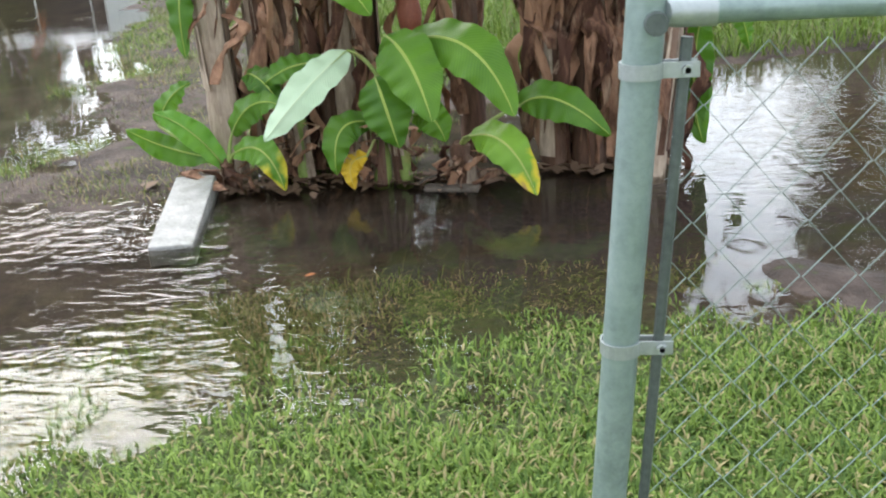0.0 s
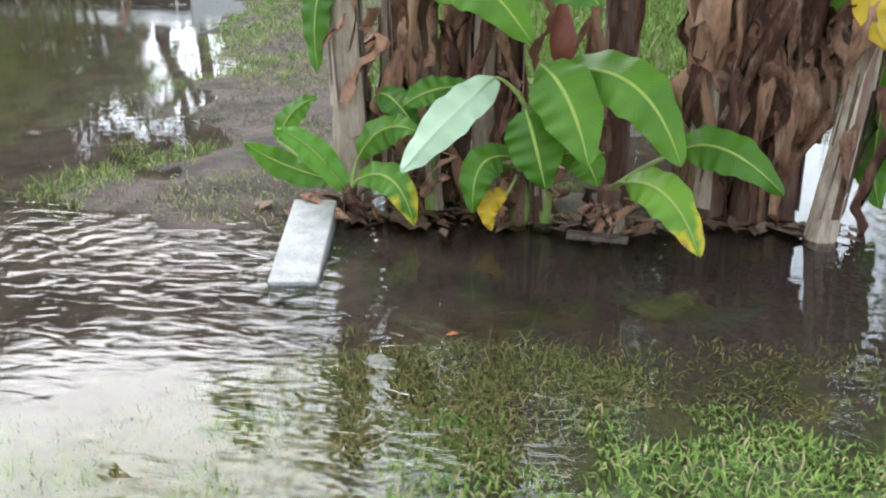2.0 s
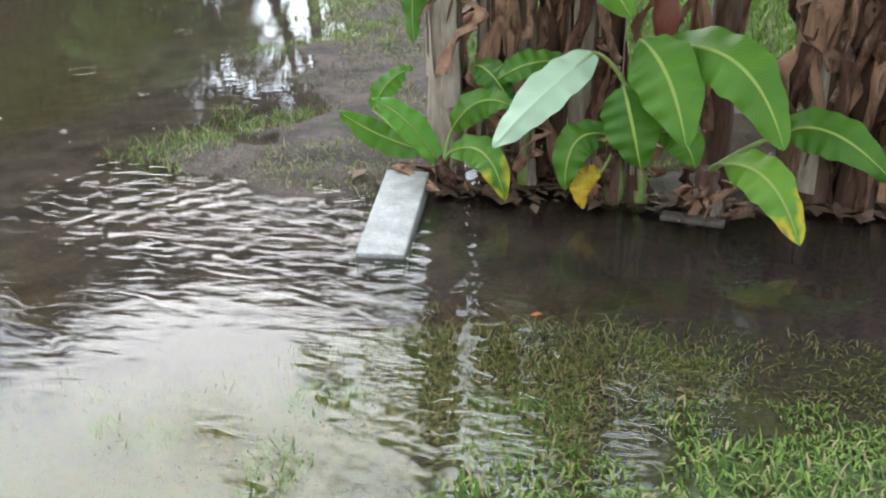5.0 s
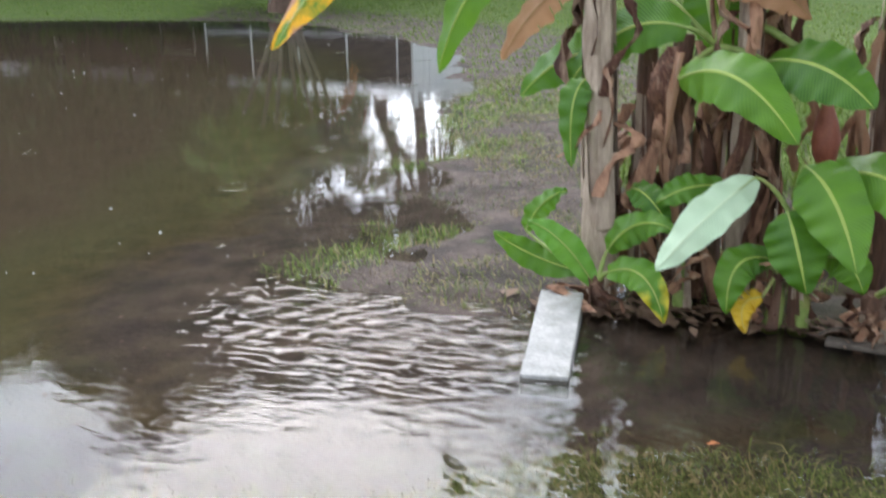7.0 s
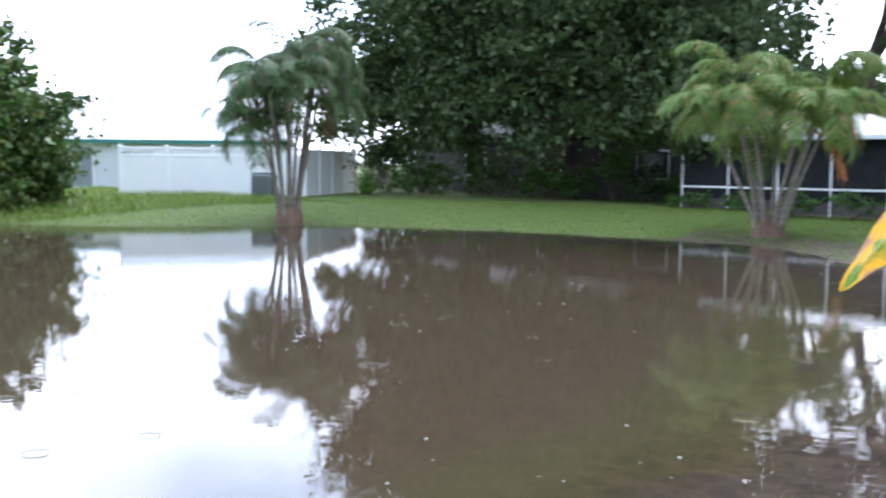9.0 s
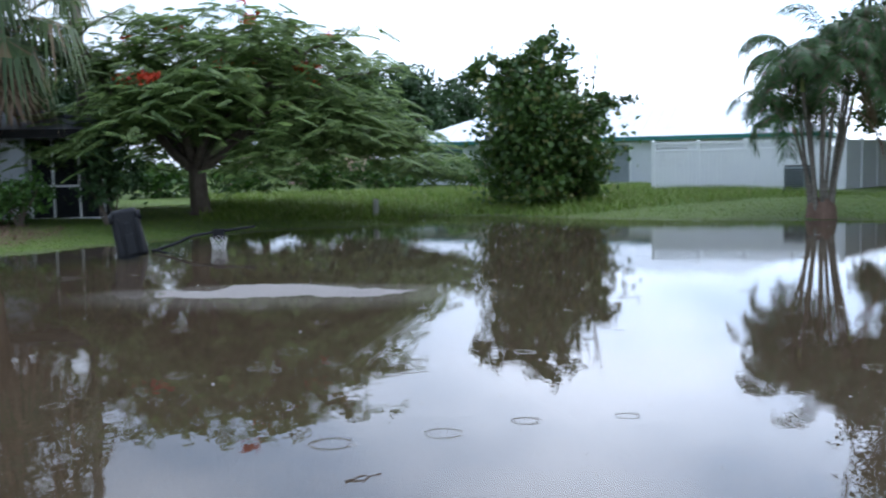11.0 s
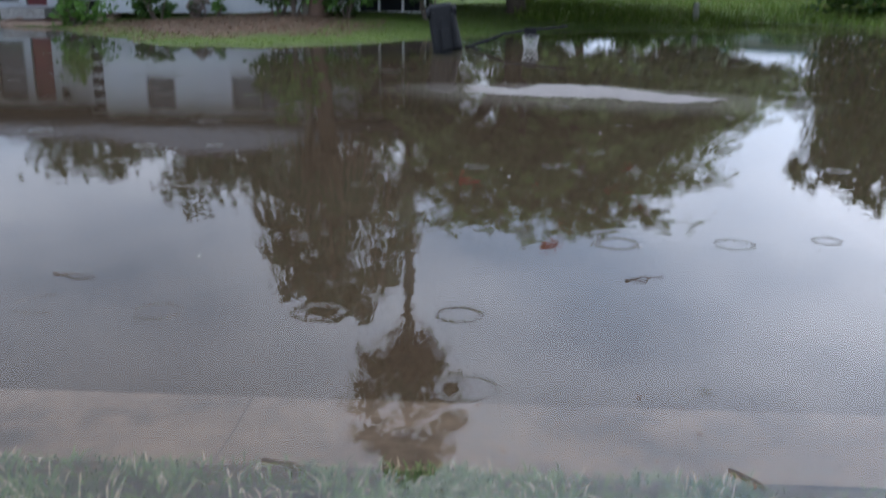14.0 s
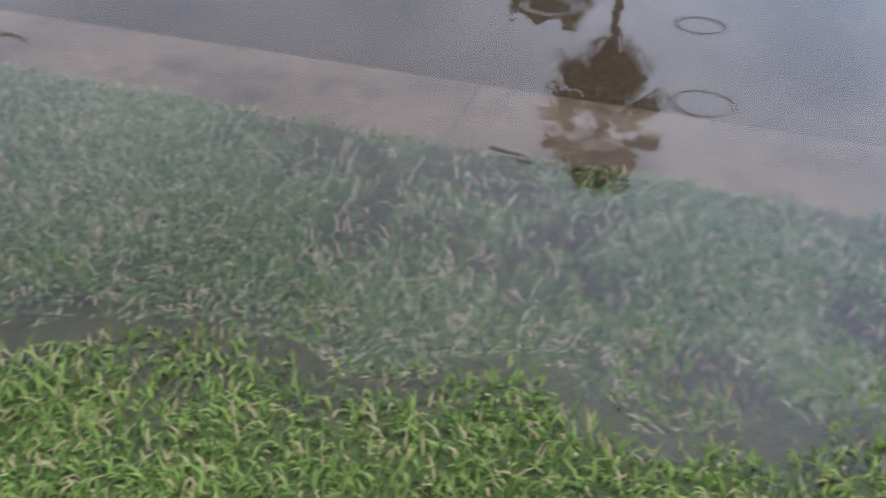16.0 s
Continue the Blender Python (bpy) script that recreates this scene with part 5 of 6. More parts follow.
def fan_palm(base, top, r, leaves, label, seed, skirt=0, stalk=1.1, blade=0.9, boots=False, hang=0.9):
    t = thing("fan_palm", base, label, "palm")
    rg = random.Random(seed)
    b = Buf()
    n = 14
    pts = [Vector((top[0] * (i / n), top[1] * (i / n), -0.2 + (top[2] + 0.2) * i / n)) for i in range(n + 1)]
    b.tube(pts, [r * (1.25 if i == 0 else 1.0 + 0.05 * math.sin(i * 2.3)) for i in range(n + 1)], 10)
    part("trunk", b.mesh("trunk", M["boot" if boots else "palm_trunk"], smooth=True), t)
    if boots:
        bb = Buf()
        for k in range(70):
            a = k * 2.4
            z = top[2] * (0.3 + 0.68 * k / 70)
            c = Vector((top[0] * z / top[2] + r * math.cos(a), top[1] * z / top[2] + r * math.sin(a), z))
            o = Vector((math.cos(a), math.sin(a), 0))
            s = Vector((-math.sin(a), math.cos(a), 0)) * 0.07
            bb.face([c - s, c + s, c + o * 0.16 + s * 0.5 + Vector((0, 0, 0.32)), c + o * 0.16 - s * 0.5 + Vector((0, 0, 0.32))])
        part("boots", bb.mesh("leaf_boots", M["boot"]), t, "old leaf bases wrapped round the trunk")
    crown = Vector(top)
    for k in range(leaves):
        f = Buf()
        el = 1.25 - 2.3 * (k / leaves) ** 1.1
        fan_leaf(f, crown + Vector((0, 0, 0.2 - 0.4 * k / leaves)), k * 2.4 + rg.uniform(-.3, .3), el, stalk * rg.uniform(0.8, 1.15), blade * rg.uniform(0.85, 1.1), seed * 31 + k, hang)
        part("leaf", f.mesh("fan_leaf", M["fan"]), t)
    for k in range(skirt):
        f = Buf()
        fan_leaf(f, crown + Vector((0, 0, -0.3 - 0.8 * k / max(1, skirt))), k * 2.4 + rg.uniform(-.4, .4), rg.uniform(-1.35, -0.9), stalk * 0.8, blade * 0.9, seed * 77 + k, 0.4, 14)
        part("dead_leaf", f.mesh("dead_fan_leaf", M["fan_dead"]), t, "dry brown hanging leaf")
    return t


fan_palm((-26.2, -5.05, 0.36), (0.0, 0.35, 5.6), 0.24, 34, "cabbage palm with brown leaf bases and drooping fans", 31, 26, 1.55, 1.15, True, 1.25)
fan_palm((-26.3, -5.35, 0.36), (0.0, -0.1, 5.0), 0.12, 16, "slender palm leaning on its neighbour", 32, 12, 1.0, 0.95, False, 1.25)
fan_palm((-30.0, -3.05, 0.3), (0.1, -0.15, 12.3), 0.15, 40, "very tall thin fan palm with a round crown", 33, 26, 1.35, 1.05, False, 0.5)

# shrubs along the white house and trees behind
for x, y, s, n_, m_, lb in ((-26.4, -11.5, (0.75, 0.75, 0.75), 900, "shrub_light", "bright green shrub beside the entry"), (-26.9, -9.5, (0.5, 0.75, 0.42), 500, "shrub", "low dark shrub under the window"), (-26.9, -8.4, (0.35, 0.35, 0.36), 260, "shrub_red", "small russet shrub by the wall"), (-26.9, -7.85, (0.25, 0.25, 0.3), 120, "shrub_light", "small weedy shrub by the wall"),
                          (-26.3, -6.1, (0.8, 0.9, 0.85), 1300, "shrub", "large dark shrub beside the palm"), (-25.9, -5.6, (0.7, 0.8, 1.0), 1000, "shrub_light", "tall green shrub against the palm trunk"), (-25.9, -4.2, (0.8, 0.7, 0.75), 1000, "shrub", "leafy shrub by the porch"), (-26.6, -2.2, (1.0, 1.0, 1.3), 1600, "dark_tree", "tall dark shrub at the house corner")):
    shrub((x, y, gz(x, y)), s, n_, (0.15, 0.09), m_, int(200 - y * 10), lb)
for k, (x, y, h_, w_) in enumerate(((-47, -20, 7.5, 4.5), (-44, -12.5, 8.0, 4.0), (-50, -6, 6.5, 3.5), (-47, 3, 6.5, 4), (-60, 8.5, 6.5, 3.5), (-64, 13, 7, 3.5), (-75, 20, 7.5, 5), (-78, 2, 7.0, 6), (-80, 34, 6, 6), (-70, -14, 8, 6))):
    leafy_tree("background_tree", "dark green tree behind the houses", (x, y, 0.3), (0, 0, h_ * 0.35), 0.25,
               [(0, -w_ * .4, h_ * .6, w_ * .6, w_ * .6, h_ * .3), (0, w_ * .4, h_ * .62, w_ * .6, w_ * .6, h_ * .3), (0, 0, h_ * .8, w_ * .6, w_ * .6, h_ * .25)], 5500, (0.42, 0.22), "dark_tree", 50 + k, per_clump=60)
for k, (x, y) in enumerate(((-45, -1.5), (-45, 2), (-46, 5.5), (-47, 8.5), (-52, 11), (-49, 13.5))):
    shrub((x, y, 0.35), (2.0, 2.0, 1.0), 1300, (0.26, 0.15), "shrub", 300 + k, "overgrown green thicket at the back of the yard", "thicket")

# ---- chain-link fence at the corner of the yard ----
def chain_link_fence(px, py, z0, top, x_end):
    f = thing("chain_link_fence", (px, py, z0), "weathered galvanised chain-link fence ending at a round terminal post", "fence")
    H = top - z0
    LEAN = 0.07
    b = Buf()
    b.tube([(-LEAN * (1 + 0.3 / H), 0, -0.3), (LEAN * 0.1 / H, 0, H + 0.10)], 0.0355, 20)
    b.tube([(0.004, 0, H + 0.10), (0.004, 0, H + 0.125), (0.004, 0, H + 0.14)], [0.039, 0.034, 0.014], 20)
    post = part("post", b.mesh("terminal_post", M["galv"], smooth=True), f)
    b = Buf()
    b.tube([(0.055, 0, H - 0.005), (x_end - px, 0, H - 0.005)], 0.024, 14)
    part("top_rail", b.mesh("top_rail", M["galv"], smooth=True), f)
    # rail end cup and its brace band with bolt
    b = Buf()
    b.tube([(0.03, -0.012, H - 0.005), (0.05, 0, H - 0.005), (0.12, 0, H - 0.005)], [0.022, 0.029, 0.029], 14)
    part("rail_end", b.mesh("rail_end", M["galv_bright"], smooth=True), f)
    b = Buf()
    b.tube([(0.014, -0.034, H - 0.02), (0.014, -0.050, H - 0.02)], [0.022, 0.02], 12)
    part("bolt", b.mesh("bolt_head", M["galv_dark"], smooth=True), f)
    for z in (H - 0.105, H - 0.65):
        b = Buf()
        rows = []
        for k in range(19):
            a = radians(25 + 310 * k / 18)
            rows.append([(math.cos(a) * r, math.sin(a) * r, z + dz) for r, dz in ((0.037, -0.014), (0.0405, -0.014), (0.0405, 0.014), (0.037, 0.014))])
        b.grid(rows, wrap=True)
        for s in (1, -1):
            b.box((0.032, 0.014 * s - 0.002, z - 0.014), (0.10, 0.014 * s + 0.002, z + 0.014))
        off = LEAN * (z / H - 1)
        b.v = [(q[0] + off, q[1], q[2]) for q in b.v]
        band = part("band", b.mesh("tension_band", M["galv_bright"]), f)
        b = Buf()
        b.tube([(0.078 + off, -0.026, z), (0.078 + off, 0.024, z)], 0.006, 8)
        b.tube([(0.078 + off, -0.026, z), (0.078 + off, -0.018, z)], 0.011, 6)
        part("bolt", b.mesh("carriage_bolt", M["galv_bright"]), band)
    b = Buf()
    b.tube([(0.072 - LEAN, 0, 0.02), (0.072, 0, H - 0.05)], 0.011, 8)
    part("tension_bar", b.mesh("tension_bar", M["galv_dark"]), f)
    # woven wires: each a zigzag in depth and across
    w, hgt = 0.050, 0.056
    n = int((x_end - px - 0.07) / w)
    b = Buf()
    rows_n = int((H - 0.08) / hgt)
    for i in range(n):
        pts = []
        for j in range(rows_n + 1):
            x = 0.066 + i * w + (w if (i + j) % 2 else 0.0) + LEAN * (j * hgt / H - 1) * max(0, 1 - i / 12)
            pts.append((x + 0.001 * (i % 3), 0.003 if (i + j) % 2 else -0.003, 0.03 + j * hgt))
        b.tube(pts, 0.0014, 4, cap=False)
    part("chain_link_mesh", b.mesh("woven_wire", M["galv"]), f, "diamond-woven galvanised wire")
    # next line post, out along the run
    b = Buf()
    b.tube([(x_end - px - 0.03, 0, -0.3), (x_end - px - 0.03, 0, H - 0.02)], 0.024, 12)
    part("post", b.mesh("line_post", M["galv"], smooth=True), f)
    return f


chain_link_fence(1.069, 1.30, gz(1.02, 1.30), 1.192, 4.3)

# ---- concrete block in the current ----
m_block = Matrix.Translation((-0.67, 3.31, -0.050)) @ Euler((radians(5.2), 0, radians(9.0))).to_matrix().to_4x4()
blk = bevelled("concrete_block", (-0.095, 0.0, -0.05), (0.095, 0.78, 0.07), M["concrete"], 0.010, 2, m_block, 0.004)
single("concrete_block", blk, (0, 0, 0), "worn concrete block sloping down into the rippling water", "block")


# ---- banana plants ----
def bez(a, c, e, t):
    return a * ((1 - t) ** 2) + c * (2 * t * (1 - t)) + e * (t * t)


def banana_leaf(plant, kind, a, c, e, width, crown, seed):
    """One leaf: blade on a bent rib, with its stalk back to the stem."""
    a, c, e = Vector(a), Vector(c), Vector(e)
    c = c * 1.35 - (a + e) * 0.175
    rg = random.Random(seed)
    hint = Vector((rg.uniform(-.12, .12), -0.80, 0.55)).normalized()
    n, cols = 60, (-1.0, -0.72, -0.4, -0.06, 0.0, 0.06, 0.4, 0.72, 1.0)
    rows, uvs, rib = [], [], []
    ph = rg.uniform(0, 6)
    fold = rg.uniform(0.10, 0.32)
    for i in range(n + 1):
        t = i / n
        p = bez(a, c, e, t)
        T = (bez(a, c, e, min(1, t + 0.02)) - bez(a, c, e, max(0, t - 0.02))).normalized()
        S = T.cross(hint)
        S = S.normalized() if S.length > 1e-4 else Vector((1, 0, 0))
        Nn = S.cross(T).normalized()
        w = width * 0.5 * max(0.0, math.sin(math.pi * min(1.0, 0.03 + 0.97 * t) ** 0.80)) ** 0.62
        w *= 1 + 0.05 * math.sin(t * 17 + ph)
        r, q = [], []
        for u in cols:
            wave = 0.010 * math.sin(t * 34 + ph + (0 if u > 0 else 2.1)) * abs(u) ** 1.5 + 0.012 * math.sin(t * 9 + ph * 2) * abs(u)
            sag = fold * abs(u) ** 1.4 * w
            r.append(p + S * (u * w) + Nn * (wave - sag + (0.004 if abs(u) < 0.05 else 0)))
            q.append((0.5 + 0.5 * u, t))
        rows.append(r)
        uvs.append(q)
        rib.append(p + Nn * -0.003)
    b = Buf()
    b.grid(rows, uvs)
    old = kind in ("dead", "dead_yellow")
    tears = set()
    for k in range(4 if old else 0):
        i, s, dpt = rg.randint(8, n - 8), rg.choice((0, 1)), rg.choice((1, 1, 2))
        for j in range(8):
            if (s == 0 and j < dpt) or (s == 1 and j > 7 - dpt):
                tears.add(i * 8 + j)
    keep = [f for k, f in enumerate(b.f) if k not in tears]
    b.uv = [x for k in range(len(b.f)) if k not in tears for x in b.uv[4 * k:4 * k + 4]]
    b.f = keep
    me = b.mesh("banana_blade", M["b_" + kind], smooth=True)
    leaf = part("leaf", me, plant, {"pale": "leaf showing its pale waxy underside", "yellow": "green leaf yellowing at tip and edge", "scorched": "long leaf turned orange and brown towards its tip", "dead": "withered brown leaf", "dead_yellow": "dying yellow leaf"}.get(kind, ""))
    rb = Buf()
    rb.tube(rib[:-2], [0.007 * (1 - 0.8 * i / n) * (0.6 + width * 2) for i in range(n - 1)], 5)
    part("midrib", rb.mesh("midrib", M["stem_green"] if kind not in ("dead",) else M["dead_leaf"], smooth=True), leaf)
    # stalk
    cr = Vector(crown)
    mid = cr.lerp(a, 0.5) + Vector((0, 0, 0.18 * (a - cr).length))
    T0 = (a - c).normalized()
    mid = mid.lerp(a + T0 * (a - cr).length * 0.4, 0.35)
    st = Buf()
    st.tube([bez(cr, mid, a, t / 8) for t in range(9)], [0.016 * (1 - 0.45 * t / 8) * (0.55 + width * 1.6) for t in range(9)], 7)
    part("stalk", st.mesh("leaf_stalk", M["stem_green"] if kind != "dead" else M["dead_leaf"], smooth=True), plant)


def dead_strip(b, top, az, length, width, seed, out=0.03):
    """A crumpled ribbon of dead leaf that hangs down a stem."""
    rg = random.Random(seed)
    o = Vector((math.cos(az), math.sin(az), 0))
    s = Vector((-math.sin(az), math.cos(az), 0))
    n = 11
    rows = []
    tw = rg.uniform(-2.4, 2.4)
    drift = rg.choice((0.0, 0.03, 0.08, 0.18)) * rg.choice((-1, 1))
    curl = rg.uniform(0.3, 1.3)
    for i in range(n + 1):
        t = i / n
        k = noise.noise_vector(Vector((seed * 1.7, t * 3.0, 0.5)))
        p = Vector(top) + Vector((0, 0, -length * t + 0.05 * math.sin(3 * t))) + o * (out + 0.10 * math.sin(math.pi * min(1, t * 1.2)) * curl) + s * (drift * t * t) + k * 0.06 * t
        a = tw * t
        q = s * math.cos(a) + o * math.sin(a)
        w = width * (0.45 + 0.75 * math.sin(math.pi * (0.12 + 0.8 * t))) * (1 - 0.35 * t) * (0.75 + 0.5 * noise.noise(Vector((seed * 0.9, t * 9.0, 2.0))) + 0.25)
        row = []
        for u in (-1, -0.45, 0.1, 0.55, 1):
            c = noise.noise(Vector((seed * 2.3 + u * 1.9, t * 7.0, u))) * 0.055
            row.append(p + q * (u * w * 0.5) + o * (c + 0.025 * (1 - u * u)))
        rows.append(row)
    b.grid(rows)


def pseudostem(plant, base, top, r, seed, mat, strips, strip_len=(0.4, 0.9), strip_w=0.07, low=0.35):
    """A banana stem of overlapping sheaths, hung with dead leaves."""
    base, top = Vector(base), Vector(top)
    rg = random.Random(seed)
    b = Buf()
    n = 16
    pts, rad = [], []
    for i in range(n + 1):
        t = i / n
        pts.append(base.lerp(top, t) + Vector((noise.noise(Vector((seed, t * 2, 0))), noise.noise(Vector((seed, t * 2, 5))), 0)) * 0.03)
        rad.append(r * (1.15 - 0.38 * t) * (1 + 0.06 * math.sin(t * 23 + seed)))
    b.tube(pts, rad, 14)
    for k in range(len(b.v)):
        v = Vector(b.v[k])
        b.v[k] = tuple(v + noise.noise_vector(Vector((v.x * 30, v.y * 30, v.z * 4))) * r * 0.16)
    stem = part("stem", b.mesh("pseudostem", M[mat], smooth=True), plant)
    # split sheaths that lap over the stem
    for k in range(7):
        az = rg.uniform(0, 6.28)
        t0, t1 = rg.uniform(0.0, 0.5), rg.uniform(0.6, 1.0)
        sb = Buf()
        rows = []
        for i in range(9):
            t = t0 + (t1 - t0) * i / 8
            c = base.lerp(top, t)
            rr = r * (1.2 - 0.38 * t) + 0.004
            half = 0.5 * (1 - 0.7 * i / 8) + 0.06
            rows.append([c + Vector((math.cos(az + h * half), math.sin(az + h * half), 0)) * (rr + 0.006 * (1 if abs(h) == 1 else 0) + 0.010 * (i / 8) ** 3) for h in (-1, -0.4, 0.4, 1)])
        sb.grid(rows)
        part("sheath", sb.mesh("leaf_sheath", M["stem_dry" if k % 3 else "stem_dark"], smooth=True), stem)
    for k in range(strips * 2):
        sb = Buf()
        t = rg.uniform(low, 1.0)
        az = rg.uniform(-math.pi, 0) if rg.random() < 0.75 else rg.uniform(0, math.pi)
        c = base.lerp(top, t)
        L = min(rg.uniform(*strip_len), c.z + 0.02)
        dead_strip(sb, c, az, L, strip_w * rg.choice((0.35, 0.5, 0.7, 1.1)), seed * 40 + k, r * rg.uniform(0.9, 1.5))
        part("dead_leaf", sb.mesh("dead_banana_leaf", M["dead_leaf"], smooth=True), plant)
    return stem


def banana(base, label, stems, leaves, crown, seed, group="banana clump"):
    p = thing("banana_plant", (0, 0, 0), label, "banana plant", group)
    for k, (a, t, r, mat, n, ln, wd) in enumerate(stems):
        pseudostem(p, a, t, r, seed + k * 3, mat, n, ln, wd)
    for k, (kind, a, c, e, w) in enumerate(leaves):
        banana_leaf(p, kind, a, c, e, w, crown, seed * 13 + k)
    return p

TALL_A = [
    ('green', (-0.75, 4.30, 1.02), (-0.81, 4.20, 0.94), (-0.78, 4.15, 0.64), 0.14),
    ('scorched', (-1.09, 4.30, 1.89), (-1.58, 4.10, 1.87), (-2.07, 3.85, 1.15), 0.34),
    ('green', (-0.86, 4.40, 1.49), (-1.28, 4.40, 1.57), (-1.50, 4.40, 1.00), 0.26),
    ('dead', (-0.84, 4.40, 1.41), (-1.02, 4.40, 1.34), (-1.21, 4.50, 1.06), 0.18),
    ('green', (-0.81, 4.35, 2.10), (-1.10, 4.30, 2.31), (-1.25, 4.20, 1.93), 0.36),
    ('green', (-0.74, 4.35, 2.10), (-0.84, 4.50, 2.45), (-0.98, 4.55, 2.62), 0.34),
    ('green', (-0.69, 4.35, 2.12), (-0.58, 4.50, 2.60), (-0.42, 4.60, 2.65), 0.36),
    ('green', (-0.70, 4.50, 1.10), (-0.91, 4.50, 1.11), (-1.12, 4.50, 0.89), 0.22),
    ('dead', (-0.88, 4.45, 1.59), (-0.98, 4.50, 1.64), (-1.06, 4.50, 1.40), 0.15),
]

TALL_B = [
    ('green', (-0.12, 4.30, 1.53), (0.06, 4.20, 1.77), (0.29, 4.00, 1.54), 0.34),
    ('green', (-0.34, 4.40, 1.23), (-0.64, 4.40, 1.27), (-0.87, 4.40, 0.95), 0.26),
    ('green', (-0.35, 4.25, 1.03), (-0.10, 4.05, 1.13), (0.16, 3.90, 0.84), 0.26),
    ('green', (0.00, 4.30, 1.11), (0.23, 4.10, 1.14), (0.42, 4.00, 0.97), 0.28),
    ('green', (-0.32, 4.60, 1.49), (-0.24, 4.60, 1.29), (-0.20, 4.60, 1.06), 0.26),
    ('dead', (-0.25, 4.45, 1.41), (-0.04, 4.30, 1.46), (0.16, 4.30, 1.28), 0.20),
    ('green', (-0.65, 4.70, 1.56), (-0.49, 4.80, 1.61), (-0.53, 4.90, 1.40), 0.18),
]

LEFT_SUCKER = [
    ('bright', (-0.67, 4.15, 0.11), (-0.80, 4.10, 0.33), (-0.95, 4.05, 0.41), 0.13),
    ('green', (-0.76, 4.25, 0.13), (-0.99, 4.25, 0.18), (-1.16, 4.20, 0.30), 0.14),
    ('green', (-1.03, 4.30, 0.29), (-0.96, 4.30, 0.44), (-0.83, 4.30, 0.50), 0.11),
    ('yellow', (-0.59, 4.10, 0.19), (-0.40, 3.95, 0.28), (-0.31, 3.90, 0.05), 0.15),
    ('green', (-0.61, 4.15, 0.27), (-0.47, 4.05, 0.47), (-0.30, 4.00, 0.43), 0.15),
]

BACK_SUCKER = [
    ('green', (-0.14, 4.20, 0.59), (-0.27, 4.10, 0.61), (-0.39, 4.05, 0.53), 0.15),
    ('green', (-0.53, 4.25, 0.54), (-0.44, 4.15, 0.55), (-0.33, 4.10, 0.41), 0.14),
]

MID_SUCKER = [
    ('pale', (0.00, 4.10, 0.66), (-0.17, 3.90, 0.53), (-0.33, 3.72, 0.34), 0.18),
    ('green', (0.19, 4.05, 0.73), (0.32, 3.90, 0.65), (0.41, 3.80, 0.38), 0.27),
    ('green', (0.29, 4.15, 0.69), (0.60, 4.00, 0.72), (0.77, 3.85, 0.38), 0.26),
    ('green', (0.14, 4.00, 0.55), (0.19, 3.90, 0.44), (0.24, 3.90, 0.24), 0.24),
    ('green', (0.09, 4.05, 0.33), (-0.06, 3.95, 0.36), (-0.06, 3.90, 0.12), 0.17),
    ('dead_yellow', (0.07, 4.00, 0.18), (-0.02, 3.95, 0.17), (0.02, 3.90, 0.05), 0.10),
    ('green', (0.29, 4.10, 0.34), (0.39, 4.00, 0.38), (0.45, 3.95, 0.25), 0.17),
]

RIGHT_SUCKER = [
    ('green', (0.79, 4.20, 0.35), (0.95, 4.10, 0.44), (1.20, 4.00, 0.24), 0.20),
    ('yellow', (0.56, 4.00, 0.26), (0.74, 3.85, 0.30), (0.86, 3.70, 0.06), 0.19),
]

CLUMP = [
    ('green', (1.35, 4.50, 0.98), (1.40, 4.40, 1.06), (1.53, 4.30, 0.76), 0.16),
    ('dead_yellow', (1.47, 4.30, 1.25), (1.42, 4.20, 1.04), (1.55, 4.15, 0.81), 0.16),
    ('green', (1.64, 4.50, 0.65), (1.59, 4.40, 0.40), (1.68, 4.40, 0.08), 0.22),
    ('green', (1.65, 4.40, 0.69), (1.61, 4.40, 0.46), (1.65, 4.40, 0.09), 0.17),
    ('green', (1.93, 5.00, 0.62), (1.97, 5.00, 0.56), (2.00, 5.00, 0.42), 0.10),
]


banana((-0.70, 4.3), "tall banana plant with a dry stem and a yellow-tipped leaf",
       [((-0.66, 4.28, -0.05), (-0.73, 4.36, 1.62), 0.072, "stem_dry", 4, (0.2, 0.5), 0.05), ((-0.50, 4.45, -0.05), (-0.52, 4.5, 1.15), 0.055, "stem_dark", 8, (0.3, 0.7), 0.08)], TALL_A, (-0.72, 4.36, 1.58), 3)
banana((-0.2, 4.45), "banana plant with brown hanging leaves and a broad crown",
       [((-0.36, 4.38, -0.05), (-0.36, 4.45, 1.20), 0.055, "stem_dark", 9, (0.3, 0.8), 0.09), ((-0.06, 4.40, -0.05), (-0.10, 4.45, 1.55), 0.055, "stem_dry", 6, (0.3, 0.8), 0.08), ((-0.22, 4.5, -0.05), (-0.22, 4.6, 1.0), 0.05, "stem_dark", 7, (0.3, 0.7), 0.08)], TALL_B, (-0.22, 4.45, 1.15), 5)
banana((-0.65, 4.15), "small banana sucker beside the concrete block",
       [((-0.64, 4.14, -0.03), (-0.64, 4.15, 0.14), 0.035, "stem_dark", 3, (0.06, 0.12), 0.03)], LEFT_SUCKER, (-0.645, 4.15, 0.12), 7)
banana((-0.25, 4.25), "small dark green banana sucker among dead stems",
       [((-0.28, 4.25, -0.03), (-0.30, 4.25, 0.35), 0.03, "stem_green", 2, (0.1, 0.25), 0.03)], BACK_SUCKER, (-0.29, 4.25, 0.33), 9)
